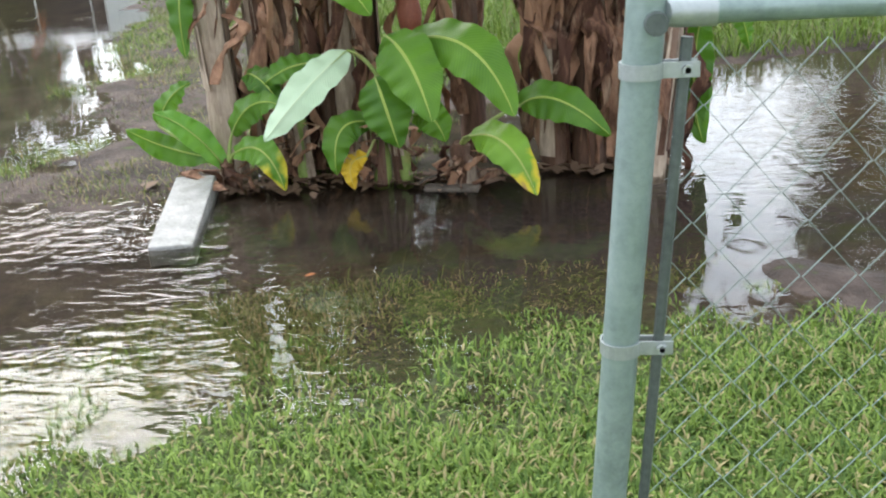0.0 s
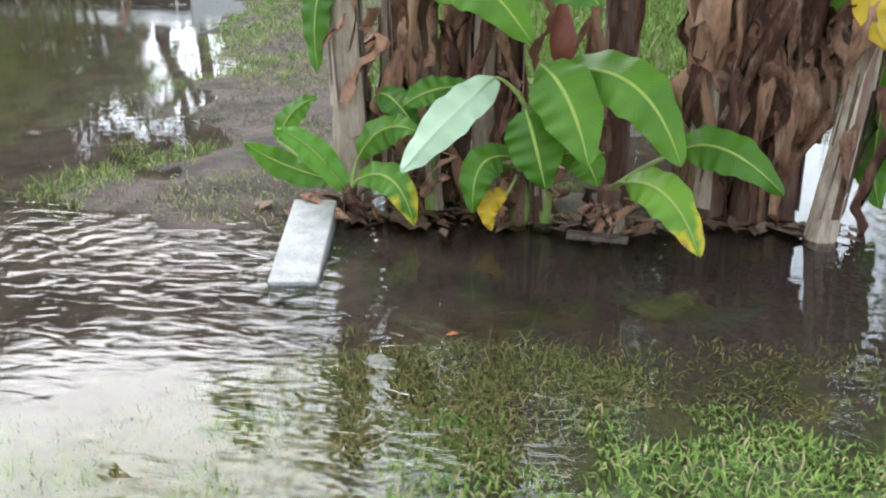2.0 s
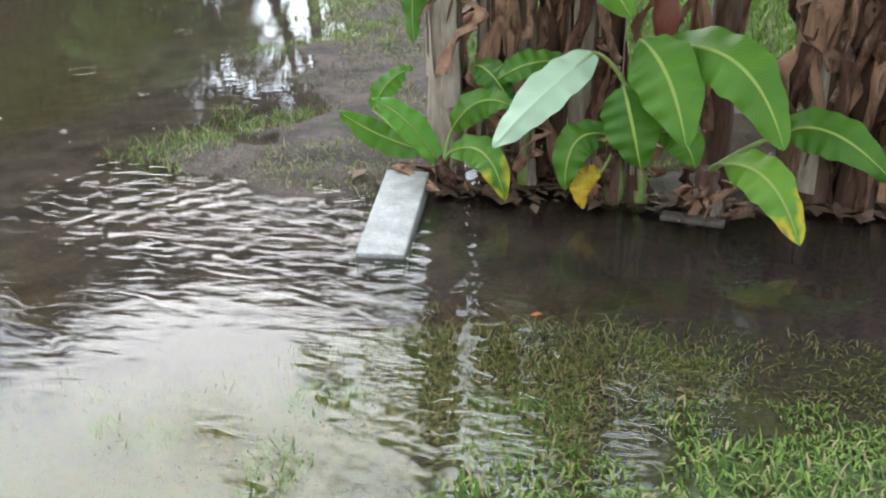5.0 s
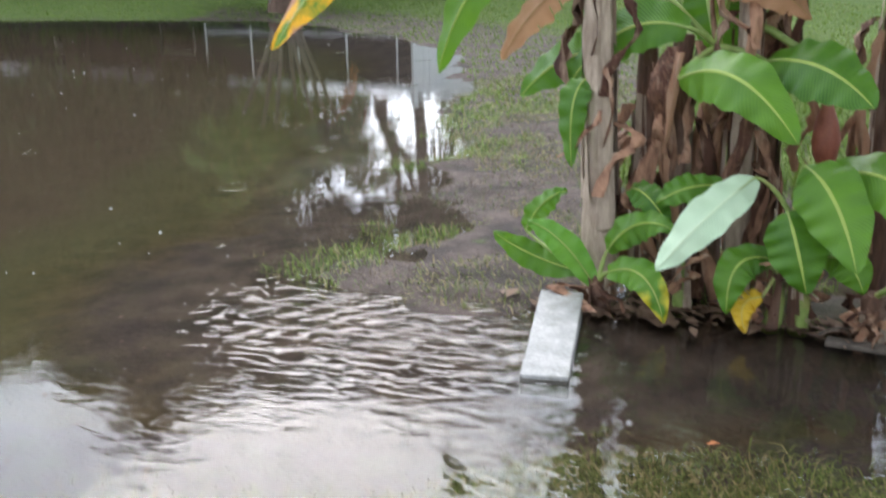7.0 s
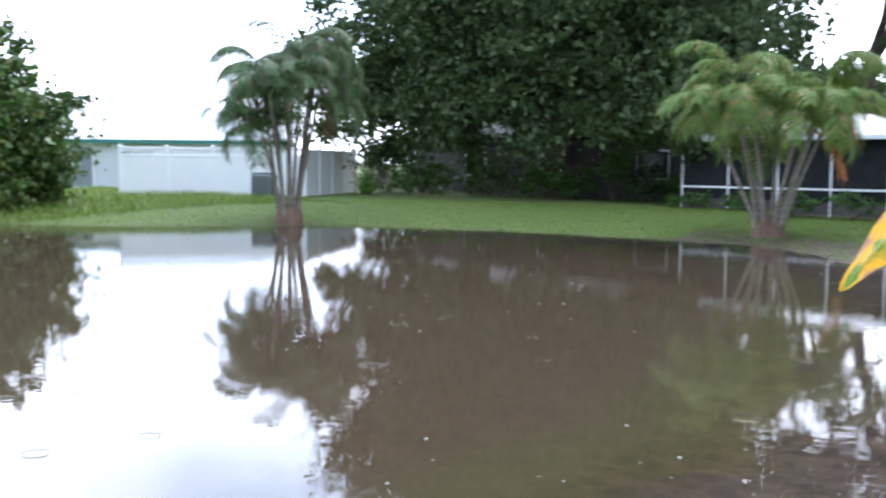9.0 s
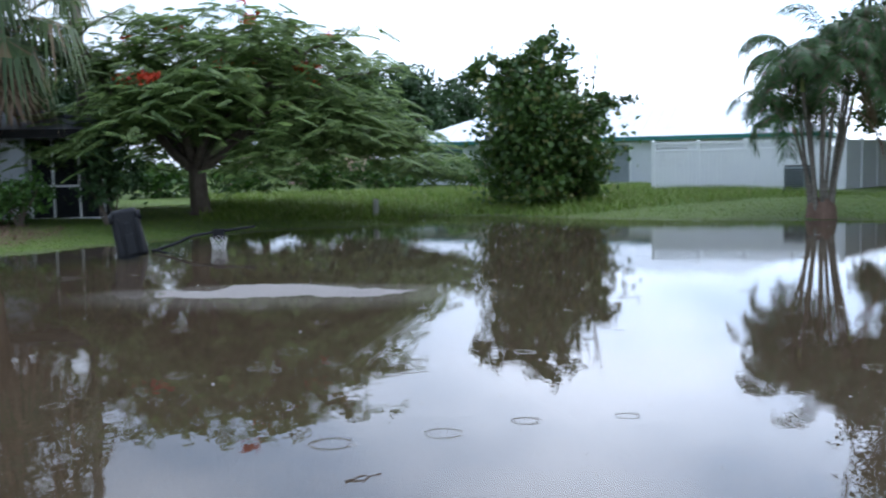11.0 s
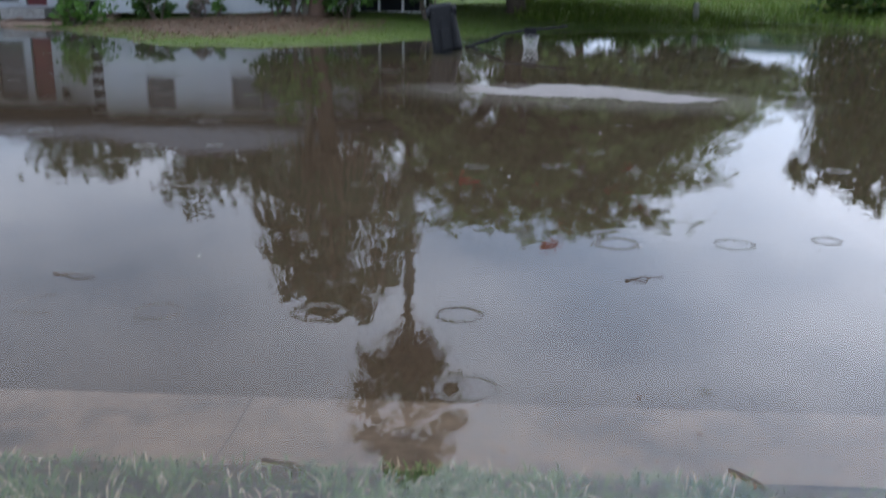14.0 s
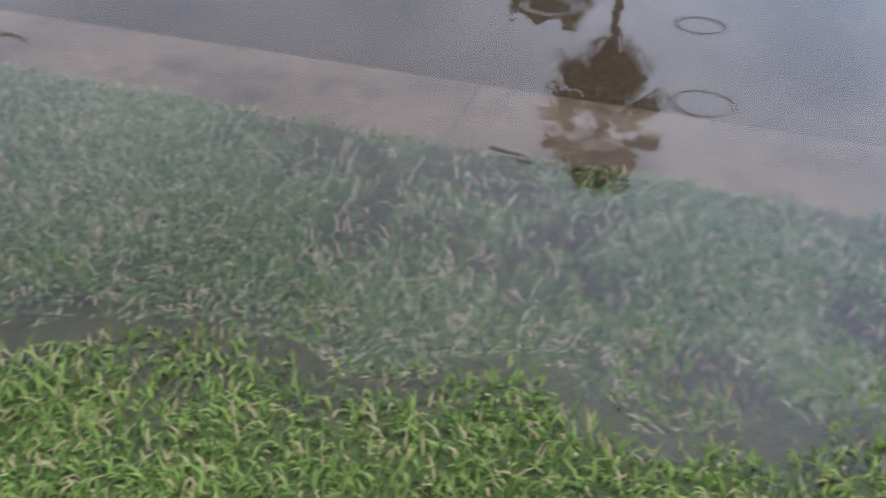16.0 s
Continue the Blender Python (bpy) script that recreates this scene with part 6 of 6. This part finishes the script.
banana((0.19, 4.15), "young banana plant with broad green leaves",
       [((0.10, 4.16, -0.03), (0.13, 4.13, 0.42), 0.035, "stem_green", 2, (0.1, 0.2), 0.04), ((0.22, 4.17, -0.03), (0.19, 4.13, 0.50), 0.035, "stem_green", 2, (0.1, 0.2), 0.04), ((0.03, 4.2, -0.03), (0.05, 4.18, 0.18), 0.03, "stem_dark", 2, (0.08, 0.15), 0.04)], MID_SUCKER, (0.17, 4.12, 0.47), 11)
banana((0.52, 4.1), "young banana plant with a yellow-edged leaf over the water",
       [((0.52, 4.12, -0.03), (0.51, 4.11, 0.20), 0.055, "stem_dark", 5, (0.1, 0.2), 0.05)], RIGHT_SUCKER, (0.51, 4.1, 0.2), 13)
banana((1.1, 4.4), "old banana stool thick with brown hanging dead leaves",
       [((0.95, 4.42, -0.05), (0.98, 4.48, 1.75), 0.065, "stem_dark", 17, (0.3, 1.0), 0.12), ((1.12, 4.40, -0.05), (1.10, 4.45, 1.9), 0.07, "stem_dark", 17, (0.3, 1.1), 0.12), ((1.27, 4.45, -0.05), (1.28, 4.55, 1.8), 0.065, "stem_dark", 14, (0.3, 1.0), 0.12), ((1.40, 4.18, -0.04), (1.60, 4.38, 1.35), 0.055, "stem_dry", 6, (0.3, 0.7), 0.06)], CLUMP, (1.45, 4.45, 1.1), 17)



def crown_leaves(center, count, seed, length=(0.9, 1.5), low=0.4):
    """Broad leaves that fan out from the top of a tall stem."""
    rg = random.Random(seed)
    out = []
    c0 = Vector(center)
    for k in range(count):
        az = 2 * math.pi * k / count + rg.uniform(-.3, .3)
        el = rg.uniform(low, 1.2)
        L = rg.uniform(*length)
        h = Vector((math.cos(az), math.sin(az), 0))
        a = c0 + h * 0.12 + Vector((0, 0, 0.30))
        m_ = a + h * L * 0.5 * math.cos(el) + Vector((0, 0, L * 0.5 * math.sin(el)))
        e = a + h * L * 0.9 + Vector((0, 0, L * (0.9 * math.sin(el) - 0.55)))
        out.append((rg.choice(("green", "green", "green", "yellow")), tuple(a), tuple(m_), tuple(e), rg.uniform(0.30, 0.40)))
    return out


banana((0.5, 4.85), "tall banana plant behind the young ones, crown high overhead",
       [((0.52, 4.80, -0.03), (0.50, 4.86, 2.0), 0.06, "stem_dark", 7, (0.4, 0.9), 0.08)], crown_leaves((0.50, 4.86, 1.95), 15, 61), (0.50, 4.86, 1.95), 19)
banana((1.12, 4.45), "high crown of green leaves above the old banana stool",
       [((1.15, 4.52, -0.03), (1.16, 4.55, 2.15), 0.06, "stem_dark", 4, (0.4, 0.9), 0.08)], crown_leaves((1.16, 4.55, 2.1), 15, 62, (0.8, 1.3)), (1.16, 4.55, 2.1), 23)
banana((0.0, 4.6), "tall banana plant whose leaves arch over the pool",
       [((0.02, 4.62, -0.03), (0.0, 4.66, 1.9), 0.055, "stem_dark", 4, (0.4, 0.9), 0.08)], crown_leaves((0.0, 4.66, 1.9), 13, 63, (0.6, 0.9), 0.6), (0.0, 4.66, 1.9), 29)

# banana flower bud behind the young leaves
b = Buf()
b.tube([(0.25, 4.45, 0.95), (0.255, 4.45, 0.84), (0.26, 4.45, 0.76), (0.262, 4.45, 0.69), (0.263, 4.45, 0.63)], [0.012, 0.05, 0.062, 0.05, 0.015], 12)
bud = thing("banana_flower", (0, 0, 0), "russet drooping banana flower bud on its stalk", "flower")
part("bud", b.mesh("flower_bud", surface("russet_bract", (0.20, 0.05, 0.03), (0.36, 0.11, 0.06), 12.0, 0.5, 0.4), smooth=True), bud)
b = Buf()
b.tube([(0.25, 4.45, 0.94), (0.16, 4.46, 1.12), (0.0, 4.46, 1.22), (-0.1, 4.45, 1.25)], [0.014, 0.016, 0.018, 0.02], 8)
part("stalk", b.mesh("flower_stalk", M["stem_green"], smooth=True), bud)

# wood and litter at the foot of the bananas
board = bevelled("old_board", (-0.13, -0.035, -0.012), (0.13, 0.035, 0.012), M["bark"], 0.004, 1, Matrix.Translation((0.46, 4.02, 0.006)) @ Euler((0, 0, radians(-6))).to_matrix().to_4x4())
single("old_board", board, (0, 0, 0), "short weathered board afloat at the bananas' foot", "board")
for k, (a, e, r) in enumerate((((0.30, 4.06, 0.02), (0.50, 4.10, 0.10), 0.007), ((0.56, 4.08, 0.06), (0.74, 4.16, 0.12), 0.005), ((-2.35, 5.0, 0.006), (-2.05, 5.05, 0.01), 0.006))):
    b = Buf()
    limb(b, a, e, r, r * 0.5, 5 + k, 0.1, 6, 6)
    single("stick", b.mesh("stick", M["bark"]), (0, 0, 0), "thin bare stick lying at the water's edge", "stick", "sticks")
for k, (x, y, l, az) in enumerate(((-2.93, -0.80, 0.16, 0.3), (-3.20, -2.95, 0.22, 0.15), (-4.9, -2.4, 0.25, 0.2), (-5.0, 0.6, 0.22, -0.4), (-2.97, 0.72, 0.14, 0.9), (-2.92, 1.25, 0.12, 1.6))):
    b = Buf()
    limb(b, (x, y, 0.004), (x + l * math.sin(az), y + l * math.cos(az), 0.006), 0.007, 0.003, 30 + k, 0.2, 7, 5)
    single("twig", b.mesh("twig", M["bark"]), (0, 0, 0), "dark wet twig floating on the flood", "twig", "sticks")


def ground_leaves(name, spots, count, size, mat, seed, label, z=0.004):
    rg = np.random.default_rng(seed)
    q = []
    for cx, cy, rx, ry in spots:
        for k in range(count):
            x, y = cx + rx * rg.normal() * 0.5, cy + ry * rg.normal() * 0.5
            zz = max(gz(x, y), 0) + z
            a = rg.random() * 6.28
            l = size * (0.5 + rg.random())
            d, s = np.array([math.cos(a), math.sin(a), rg.normal() * 0.15]) * l, np.array([-math.sin(a), math.cos(a), rg.normal() * 0.15]) * l * 0.4
            c = np.array([x, y, zz])
            q.append([c - d, c + s + [0, 0, l * .15], c + d, c - s + [0, 0, l * .15]])
    single(name, quads_mesh(name, np.array(q), M[mat]), (0, 0, 0), label, "litter", kind="stuff")


ground_leaves("dead_leaf_litter", [(-0.55, 4.08, 0.35, 0.10), (0.4, 4.15, 0.5, 0.12), (1.15, 4.25, 0.5, 0.10), (-0.1, 4.2, 0.6, 0.12)], 60, 0.05, "areca_brown", 3, "brown dead leaf scraps round the banana stems", 0.012)
ground_leaves("floating_scraps", [(-3.2, -0.4, 1.2, 3.5), (-2.7, 0.9, 0.5, 1.2), (-1.4, 2.8, 2.2, 1.0), (-6, 8, 6, 6), (-10, 1, 6, 6)], 26, 0.012, "areca_brown", 4, "small leaf scraps and petals floating on the water", 0.003)
b = Buf()
b.face([(0.32, 2.93, 0.003), (0.345, 2.925, 0.008), (0.365, 2.95, 0.004), (0.34, 2.955, 0.007)])
single("fallen_leaf", b.mesh("fallen_leaf", M["areca_dead"]), (-0.35, 0.05, 0), "single orange fallen leaf floating on the pool", "leaf")


# ---- fallen basketball stand in the road ----
def basketball_stand():
    h = thing("basketball_stand", (-20.28, -1.30, 0.0), "black portable basketball stand lying washed over in the water", "sports stand")
    m = Matrix.Translation((0, 0, -0.08)) @ Euler((radians(9.0), radians(-6), radians(6))).to_matrix().to_4x4()
    b = bmesh.new()
    bmesh.ops.create_cube(b, size=1.0)
    for v in b.verts:
        k = 0.86 if v.co.z > 0 else 1.0
        v.co = Vector((v.co.x * 0.30, v.co.y * 0.60 * k - (0.03 if v.co.z > 0 else 0), (v.co.z + 0.5) * 0.96))
    bmesh.ops.bevel(b, geom=list(b.edges), offset=0.09, segments=4, affect="EDGES", profile=0.5)
    b.transform(m)
    me = bpy.data.meshes.new("base_shell")
    b.to_mesh(me)
    b.free()
    me.materials.append(M["plastic"])
    part("base", me, h, "upturned hollow black plastic base")
    for y0, y1, z0, z1, out in ((-0.25, -0.17, 0.06, 0.80, 0.21), (0.14, 0.22, 0.06, 0.74, 0.21), (-0.11, 0.08, 0.06, 0.46, 0.19), (-0.07, 0.04, 0.44, 0.68, 0.175)):
        part("rib", bevelled("base_rib", (0.13, y0, z0), (out, y1, z1), M["plastic"], 0.022, 3, m), h)
    for y0 in (-0.33, 0.20):
        wb2 = Buf()
        wb2.tube([m @ Vector((0.12, y0, 0.80)), m @ Vector((0.12, y0 + 0.07, 0.80))], 0.095, 18)
        part("wheel", wb2.mesh("base_wheel", M["plastic"]), h)
    b = Buf()
    b.tube([(0.0, 0.33, 0.02), (-0.12, 0.75, 0.14), (-0.25, 1.1, 0.28), (-0.35, 1.55, 0.34), (-0.45, 2.35, 0.42)], [0.035, 0.032, 0.03, 0.028, 0.022], 10)
    part("pole", b.mesh("pole", M["black_pole"], smooth=True), h)
    b = Buf()
    b.tube([(0.05, 0.33, 0.06), (0.15, 0.7, -0.02), (0.2, 0.95, -0.08)], 0.02, 8)
    part("brace", b.mesh("brace", M["black_pole"], smooth=True), h)
    rim = Buf()
    ring = [(-0.15 + 0.17 * math.cos(a), 1.62 + 0.17 * math.sin(a), 0.25 + 0.05 * math.cos(a)) for a in (2 * math.pi * k / 20 for k in range(21))]
    rim.tube(ring, 0.011, 6)
    rim.box((-0.36, 1.50, 0.22), (-0.30, 1.74, 0.40))
    r = part("rim", rim.mesh("rim", M["black_pole"]), h)
    net = Buf()
    for k in range(9):
        for s in (1, -1):
            pts = []
            for j in range(6):
                a = 2 * math.pi * (k + s * j * 0.5) / 9
                rad = 0.165 * (1 - 0.30 * j / 5)
                pts.append((-0.15 + rad * math.cos(a), 1.62 + rad * math.sin(a), 0.25 + 0.05 * math.cos(a) * (1 - j / 5) - 0.25 * j / 5))
            net.tube(pts, 0.0055, 4, cap=False)
    part("net", net.mesh("net", M["net"]), r, "white knotted nylon net")


basketball_stand()

# ---- small things of the yards ----
ac = thing("air_conditioner", (-30.6, 19.95, gz(-30.6, 19.95)), "grey slatted air-conditioning unit on the lawn", "air conditioner")
ac.rotation_euler = (0, 0, radians(35))
part("body", bevelled("ac_body", (-0.36, -0.36, -0.05), (0.36, 0.36, 0.90), M["greypanel"], 0.03), ac)
for k in range(11):
    for s in (0, 1):
        o = part("slat", bevelled("ac_slat", (-0.33, -0.385, 0.08 + k * 0.07), (0.33, -0.355, 0.105 + k * 0.07), M["trim_dark"], 0.004, 1), ac)
        o.rotation_euler = (0, 0, radians(90 * s))
part("fan_guard", bevelled("ac_top", (-0.34, -0.34, 0.895), (0.34, 0.34, 0.94), M["trim_dark"], 0.02), ac)
b = Buf()
b.tube([(0, 0, -0.2), (0, 0, 0.5), (0, 0, 0.54)], [0.09, 0.085, 0.05], 12)
single("bollard", b.mesh("bollard", M["concrete"], smooth=True), (-29.56, 5.1, gz(-29.56, 5.1)), "short pale concrete post on the verge", "post")

bed = Buf()
ring = [(-27.9 + 1.1 * math.cos(a) * (1 + 0.1 * math.sin(3 * a)), -12.6 + 1.6 * math.sin(a)) for a in (2 * math.pi * k / 28 for k in range(28))]
bed.face([(x, y, gz(x, y) + 0.07) for x, y in ring])
for (xa, ya), (xb, yb) in zip(ring, ring[1:] + ring[:1]):
    bed.face([(xa, ya, -0.1), (xb, yb, -0.1), (xb, yb, gz(xb, yb) + 0.07), (xa, ya, gz(xa, ya) + 0.07)])
single("mulch_bed", bed.mesh("mulch_bed", M["mulch"]), (0, 0, -0.02), "planting bed covered with red-brown mulch", "planting bed", kind="structure")
edge = thing("bed_edging", (0, 0, 0), "row of low brick edging round the mulch bed", "edging")
eb = bevelled("edging_brick", (-0.20, -0.06, -0.15), (0.20, 0.06, 0.07), M["brick_edge"], 0.012, 1)
for k, (x, y) in enumerate(ring):
    o = part("brick", eb, edge)
    x1, y1 = ring[(k + 1) % 28]
    o.location = ((x + x1) / 2, (y + y1) / 2, gz(x, y) + 0.03)
    o.rotation_euler = (0, 0, math.atan2(y1 - y, x1 - x))


# ---- grass ----
def blades(name, xs, ys, zs, length, width, lean, seed, mat, label, cap=None):
    """Bent two-piece blades, one mesh; cap holds them under a height."""
    rg = np.random.default_rng(seed)
    n = len(xs)
    az = rg.random(n) * 2 * np.pi
    L = length * (0.5 + 0.9 * rg.random(n))
    W = width * (0.7 + 0.6 * rg.random(n))
    le = lean * (0.3 + 1.2 * rg.random(n))
    base = np.stack([xs, ys, zs], 1)
    h = np.stack([np.cos(az), np.sin(az), np.zeros(n)], 1)
    s = np.stack([-np.sin(az), np.cos(az), np.zeros(n)], 1)
    tw = (rg.random(n) - 0.5)[:, None] * h * 0.6
    s = unit(s + tw)
    up = np.array([0, 0, 1.0])
    a1 = np.clip(le * 0.6, 0, 1.4)[:, None]
    a2 = np.clip(le * 1.5, 0, 1.9)[:, None]
    m_ = base + (up * np.cos(a1) + h * np.sin(a1)) * (L * 0.5)[:, None]
    t_ = m_ + (up * np.cos(a2) + h * np.sin(a2)) * (L * 0.5)[:, None]
    if cap is not None:
        m_[:, 2] = np.minimum(m_[:, 2], cap)
        t_[:, 2] = np.minimum(t_[:, 2], cap + 0.3 * (m_[:, 2] - cap))
    w = s * (W * 0.5)[:, None]
    v = np.stack([base - w * 0.8, base + w * 0.8, m_ + w, m_ - w, t_ + w * 0.12, t_ - w * 0.12], 1).reshape(-1, 3)
    k = np.arange(n) * 6
    f = np.stack([np.stack([k, k + 1, k + 2, k + 3], 1), np.stack([k + 3, k + 2, k + 4, k + 5], 1)], 1).reshape(-1, 4)
    me = bpy.data.meshes.new(name)
    me.vertices.add(len(v))
    me.vertices.foreach_set("co", v.astype(np.float32).ravel())
    me.loops.add(len(f) * 4)
    me.loops.foreach_set("vertex_index", f.astype(np.int32).ravel())
    me.polygons.add(len(f))
    me.polygons.foreach_set("loop_start", np.arange(0, len(f) * 4, 4, dtype=np.int32))
    me.materials.append(M[mat])
    me.update(calc_edges=True)
    me.validate()
    return single(name, me, (0, 0, 0), label, "grass", kind="stuff")


def scatter(x0, x1, y0, y1, per_m2, seed):
    rg = np.random.default_rng(seed)
    n = int((x1 - x0) * (y1 - y0) * per_m2)
    return x0 + (x1 - x0) * rg.random(n), y0 + (y1 - y0) * rg.random(n), rg


for (x0, x1, y0, y1), sd in (((-3.06, -0.55, -3.2, 1.6), 1), ((-2.2, 3.6, 0.7, 3.3), 2)):
    X, Y, rg_ = scatter(x0, x1, y0, y1, 14000 if sd == 1 else 19000, sd)
    if sd == 2:
        keep = ~((X < -0.55) & (Y < 1.6))
        X, Y, = X[keep], Y[keep]
    Z, D_, S_ = ground_height(X, Y)
    r_ = rg_.random(len(X))
    pat = soft_noise(X, Y, 3.5, 7)
    muddy = np.hypot((X - 2.15) / 0.75, (Y - 2.85) / 0.30) + 0.9 * (pat - 0.5) < 1
    clump = 0.55 * pat + 0.45 * soft_noise(X, Y, 9.0, 19)
    dry = (Z > -0.006) & (r_ < 0.08 + 0.92 * np.clip((Z + 0.006) / 0.045, 0, 1)) & (r_ < (0.28 + 1.25 * clump) * (1.0 if sd == 1 else 0.62)) & ~muddy
    blades("lawn_grass", X[dry], Y[dry], Z[dry] - 0.005, 0.028 + 0.034 * clump[dry], 0.0070, 0.95, 10 + sd, "grass", "bright green coarse lawn grass at the water's edge")
    # the turf thins out in deeper water and over patches of bare soil
    soil = 0.6 * soft_noise(X, Y, 2.1, 8) + 0.4 * soft_noise(X, Y, 6.5, 18)
    fade = np.clip((2.45 + 0.75 * np.clip((X + 1.0) / 0.6, 0, 1) - Y) / 0.8, 0, 1) * np.clip((X + 3.4 - 1.0 * np.clip(Y - 0.8, 0, 2)) / 0.9, 0, 1)
    fade = np.maximum(fade, (Y < 0.8) * 1.0)
    wet = (Z <= -0.012) & (Z > -0.10) & (r_ < np.clip(1.9 - 2.45 * soil, 0.14, 0.9) * fade) & ~dry & ~muddy & (X > GUTTER_EDGE - 0.02 + 0.06 * (pat - 0.5))
    blades("drowned_grass", X[wet], Y[wet], Z[wet] - 0.002, np.clip(0.036 - 0.4 * Z[wet], 0.034, 0.066), 0.0056 if sd == 1 else 0.0045, 1.15, 20 + sd, "grass_wet" if sd == 1 else "grass_silted", "dull matted grass under shallow flood water", np.minimum(-0.010, Z[wet] + 0.045))
    poke = (Z <= 0.0) & (Z > -0.048) & (soft_noise(X, Y, 6.0, 9) + 0.5 * soft_noise(X, Y, 1.2, 29) > np.where(X > -0.6, 0.62, 0.80)) & (r_ > (0.84 if sd == 1 else 0.72)) & (X > GUTTER_EDGE + 0.25) & (Y < 2.45 + 0.25 * np.clip(X, 0, 2))
    blades("grass_tufts", X[poke], Y[poke], Z[poke], 0.024 - 0.9 * Z[poke], 0.0055, 0.95, 30 + sd, "grass", "sparse grass tips standing out of the shallow water")
X, Y, rg_ = scatter(-0.55, 3.6, -3.2, 0.7, 2600, 12)
Z, D_, S_ = ground_height(X, Y)
blades("lawn_grass", X, Y, Z - 0.005, 0.034 + 0.04 * soft_noise(X, Y, 3.5, 7), 0.0075, 0.85, 13, "grass", "coarse green lawn grass trodden underfoot")
# spit of mud beside the block, with thin tufts
X, Y, rg_ = scatter(-3.6, 1.2, 3.9, 11.5, 1500, 3)
Z, D_, S_ = ground_height(X, Y)
k_ = (Z > -0.03) & (Z < 0.2) & (soft_noise(X, Y, 1.6, 11) + 0.5 * soft_noise(X, Y, 5.0, 12) > 0.72) & (D_ > -0.6)
blades("shore_tufts", X[k_], Y[k_], Z[k_] - 0.004, 0.05, 0.0045, 1.3, 40, "grass_silted", "thin ragged grass tufts on the muddy shore")
X, Y, rg_ = scatter(-1.2, 5.5, 6.2, 13, 520, 4)
Z, D_, S_ = ground_height(X, Y)
k_ = (Z > 0.0)
blades("tall_grass", X[k_], Y[k_], Z[k_] - 0.01, 0.32, 0.010, 0.9, 41, "grass_far", "long arching light green grass behind the banana plants")
# far lawns
X, Y, rg_ = scatter(-38, 2.5, -14, 27, 200, 5)
Z, D_, S_ = ground_height(X, Y)
k_ = (Z > 0.0) & (D_ > 0.0) & (D_ < 9.0) & (np.hypot(X + 13, (Y - 1) / 1.5) > 3) & ((X < -3) | (Y > 9)) & ~((X < -20.5) & (X > -27) & (Y < -4.5) & (D_ > 1.2))
blades("far_lawn", X[k_], Y[k_], Z[k_] - 0.006, 0.05, 0.016, 0.9, 42, "grass_far", "mown green lawn across the flooded yard")
X, Y, rg_ = scatter(-44, -27.5, 0, 20, 130, 6)
Z, D_, S_ = ground_height(X, Y)
k_ = (Z > 0.0)
blades("rough_grass", X[k_], Y[k_], Z[k_] - 0.01, 0.26, 0.020, 0.7, 43, "grass_far", "tall unmown grass on the vacant verge")

# straw and leaf scraps strewn over the mud and over the bare ground by the house
X, Y, rg_ = scatter(-3.4, 0.8, 3.95, 9.5, 900, 51)
Z, D_, S_ = ground_height(X, Y)
k_ = (Z > -0.012) & (D_ > -0.4) & (soft_noise(X, Y, 2.4, 52) + 0.4 * soft_noise(X, Y, 8.0, 53) > 0.62)
blades("shore_straw", X[k_], Y[k_], Z[k_] + 0.001, 0.045, 0.005, 1.6, 54, "straw", "straw and leaf scraps strewn over the wet mud")
X, Y, rg_ = scatter(-27.3, -21.4, -12.0, -3.2, 160, 55)
Z, D_, S_ = ground_height(X, Y)
k_ = (Z > 0.01) & (np.hypot((X + 24.6) / 3.4, (Y + 7.6) / 5.0) + 0.5 * (soft_noise(X, Y, 1.3, 56) - 0.5) < 0.95)
blades("leaf_litter", X[k_], Y[k_], Z[k_] + 0.002, 0.06, 0.032, 1.5, 57, "areca_brown", "brown fallen leaves scattered over bare ground by the house")

# ragged green tufts along the muddy spit
X, Y, rg_ = scatter(-3.2, 0.6, 4.0, 11.5, 1500, 8)
Z, D_, S_ = ground_height(X, Y)
k_ = (Z > -0.025) & (soft_noise(X, Y, 1.4, 14) + 0.5 * soft_noise(X, Y, 6.0, 15) > 0.85)
blades("green_tufts", X[k_], Y[k_], Z[k_] - 0.004, 0.085, 0.0042, 1.1, 45, "grass", "loose green tufts on the wet mud")


def rain_bubbles():
    """Drops just landed: tiny domes on the surface."""
    rg = np.random.default_rng(17)
    q = []
    for k in range(170):
        r = 5.0 + 24 * rg.random() ** 1.2
        a = radians(15 + 95 * rg.random())
        x, y = -r * math.sin(a), r * math.cos(a)
        if float(shore_distance(np.array([x]), np.array([y]))[0][0]) > -0.3:
            continue
        s = 0.004 + 0.009 * rg.random() * (0.5 + r / 20)
        ring = [(x + s * math.cos(t), y + s * math.sin(t)) for t in (0, 1.05, 2.09, 3.14, 4.19, 5.24)]
        for j in range(6):
            p, n_ = ring[j], ring[(j + 1) % 6]
            q.append([(p[0], p[1], 0.001), (n_[0], n_[1], 0.001), (x + (n_[0] - x) * .4, y + (n_[1] - y) * .4, 0.001 + s * .7), (x + (p[0] - x) * .4, y + (p[1] - y) * .4, 0.001 + s * .7)])
    single("rain_bubbles", quads_mesh("rain_bubbles", np.array(q), M["net"]), (0, 0, 0), "pale bubbles and splashes of rain dotting the water", "bubbles", kind="stuff")


rain_bubbles()
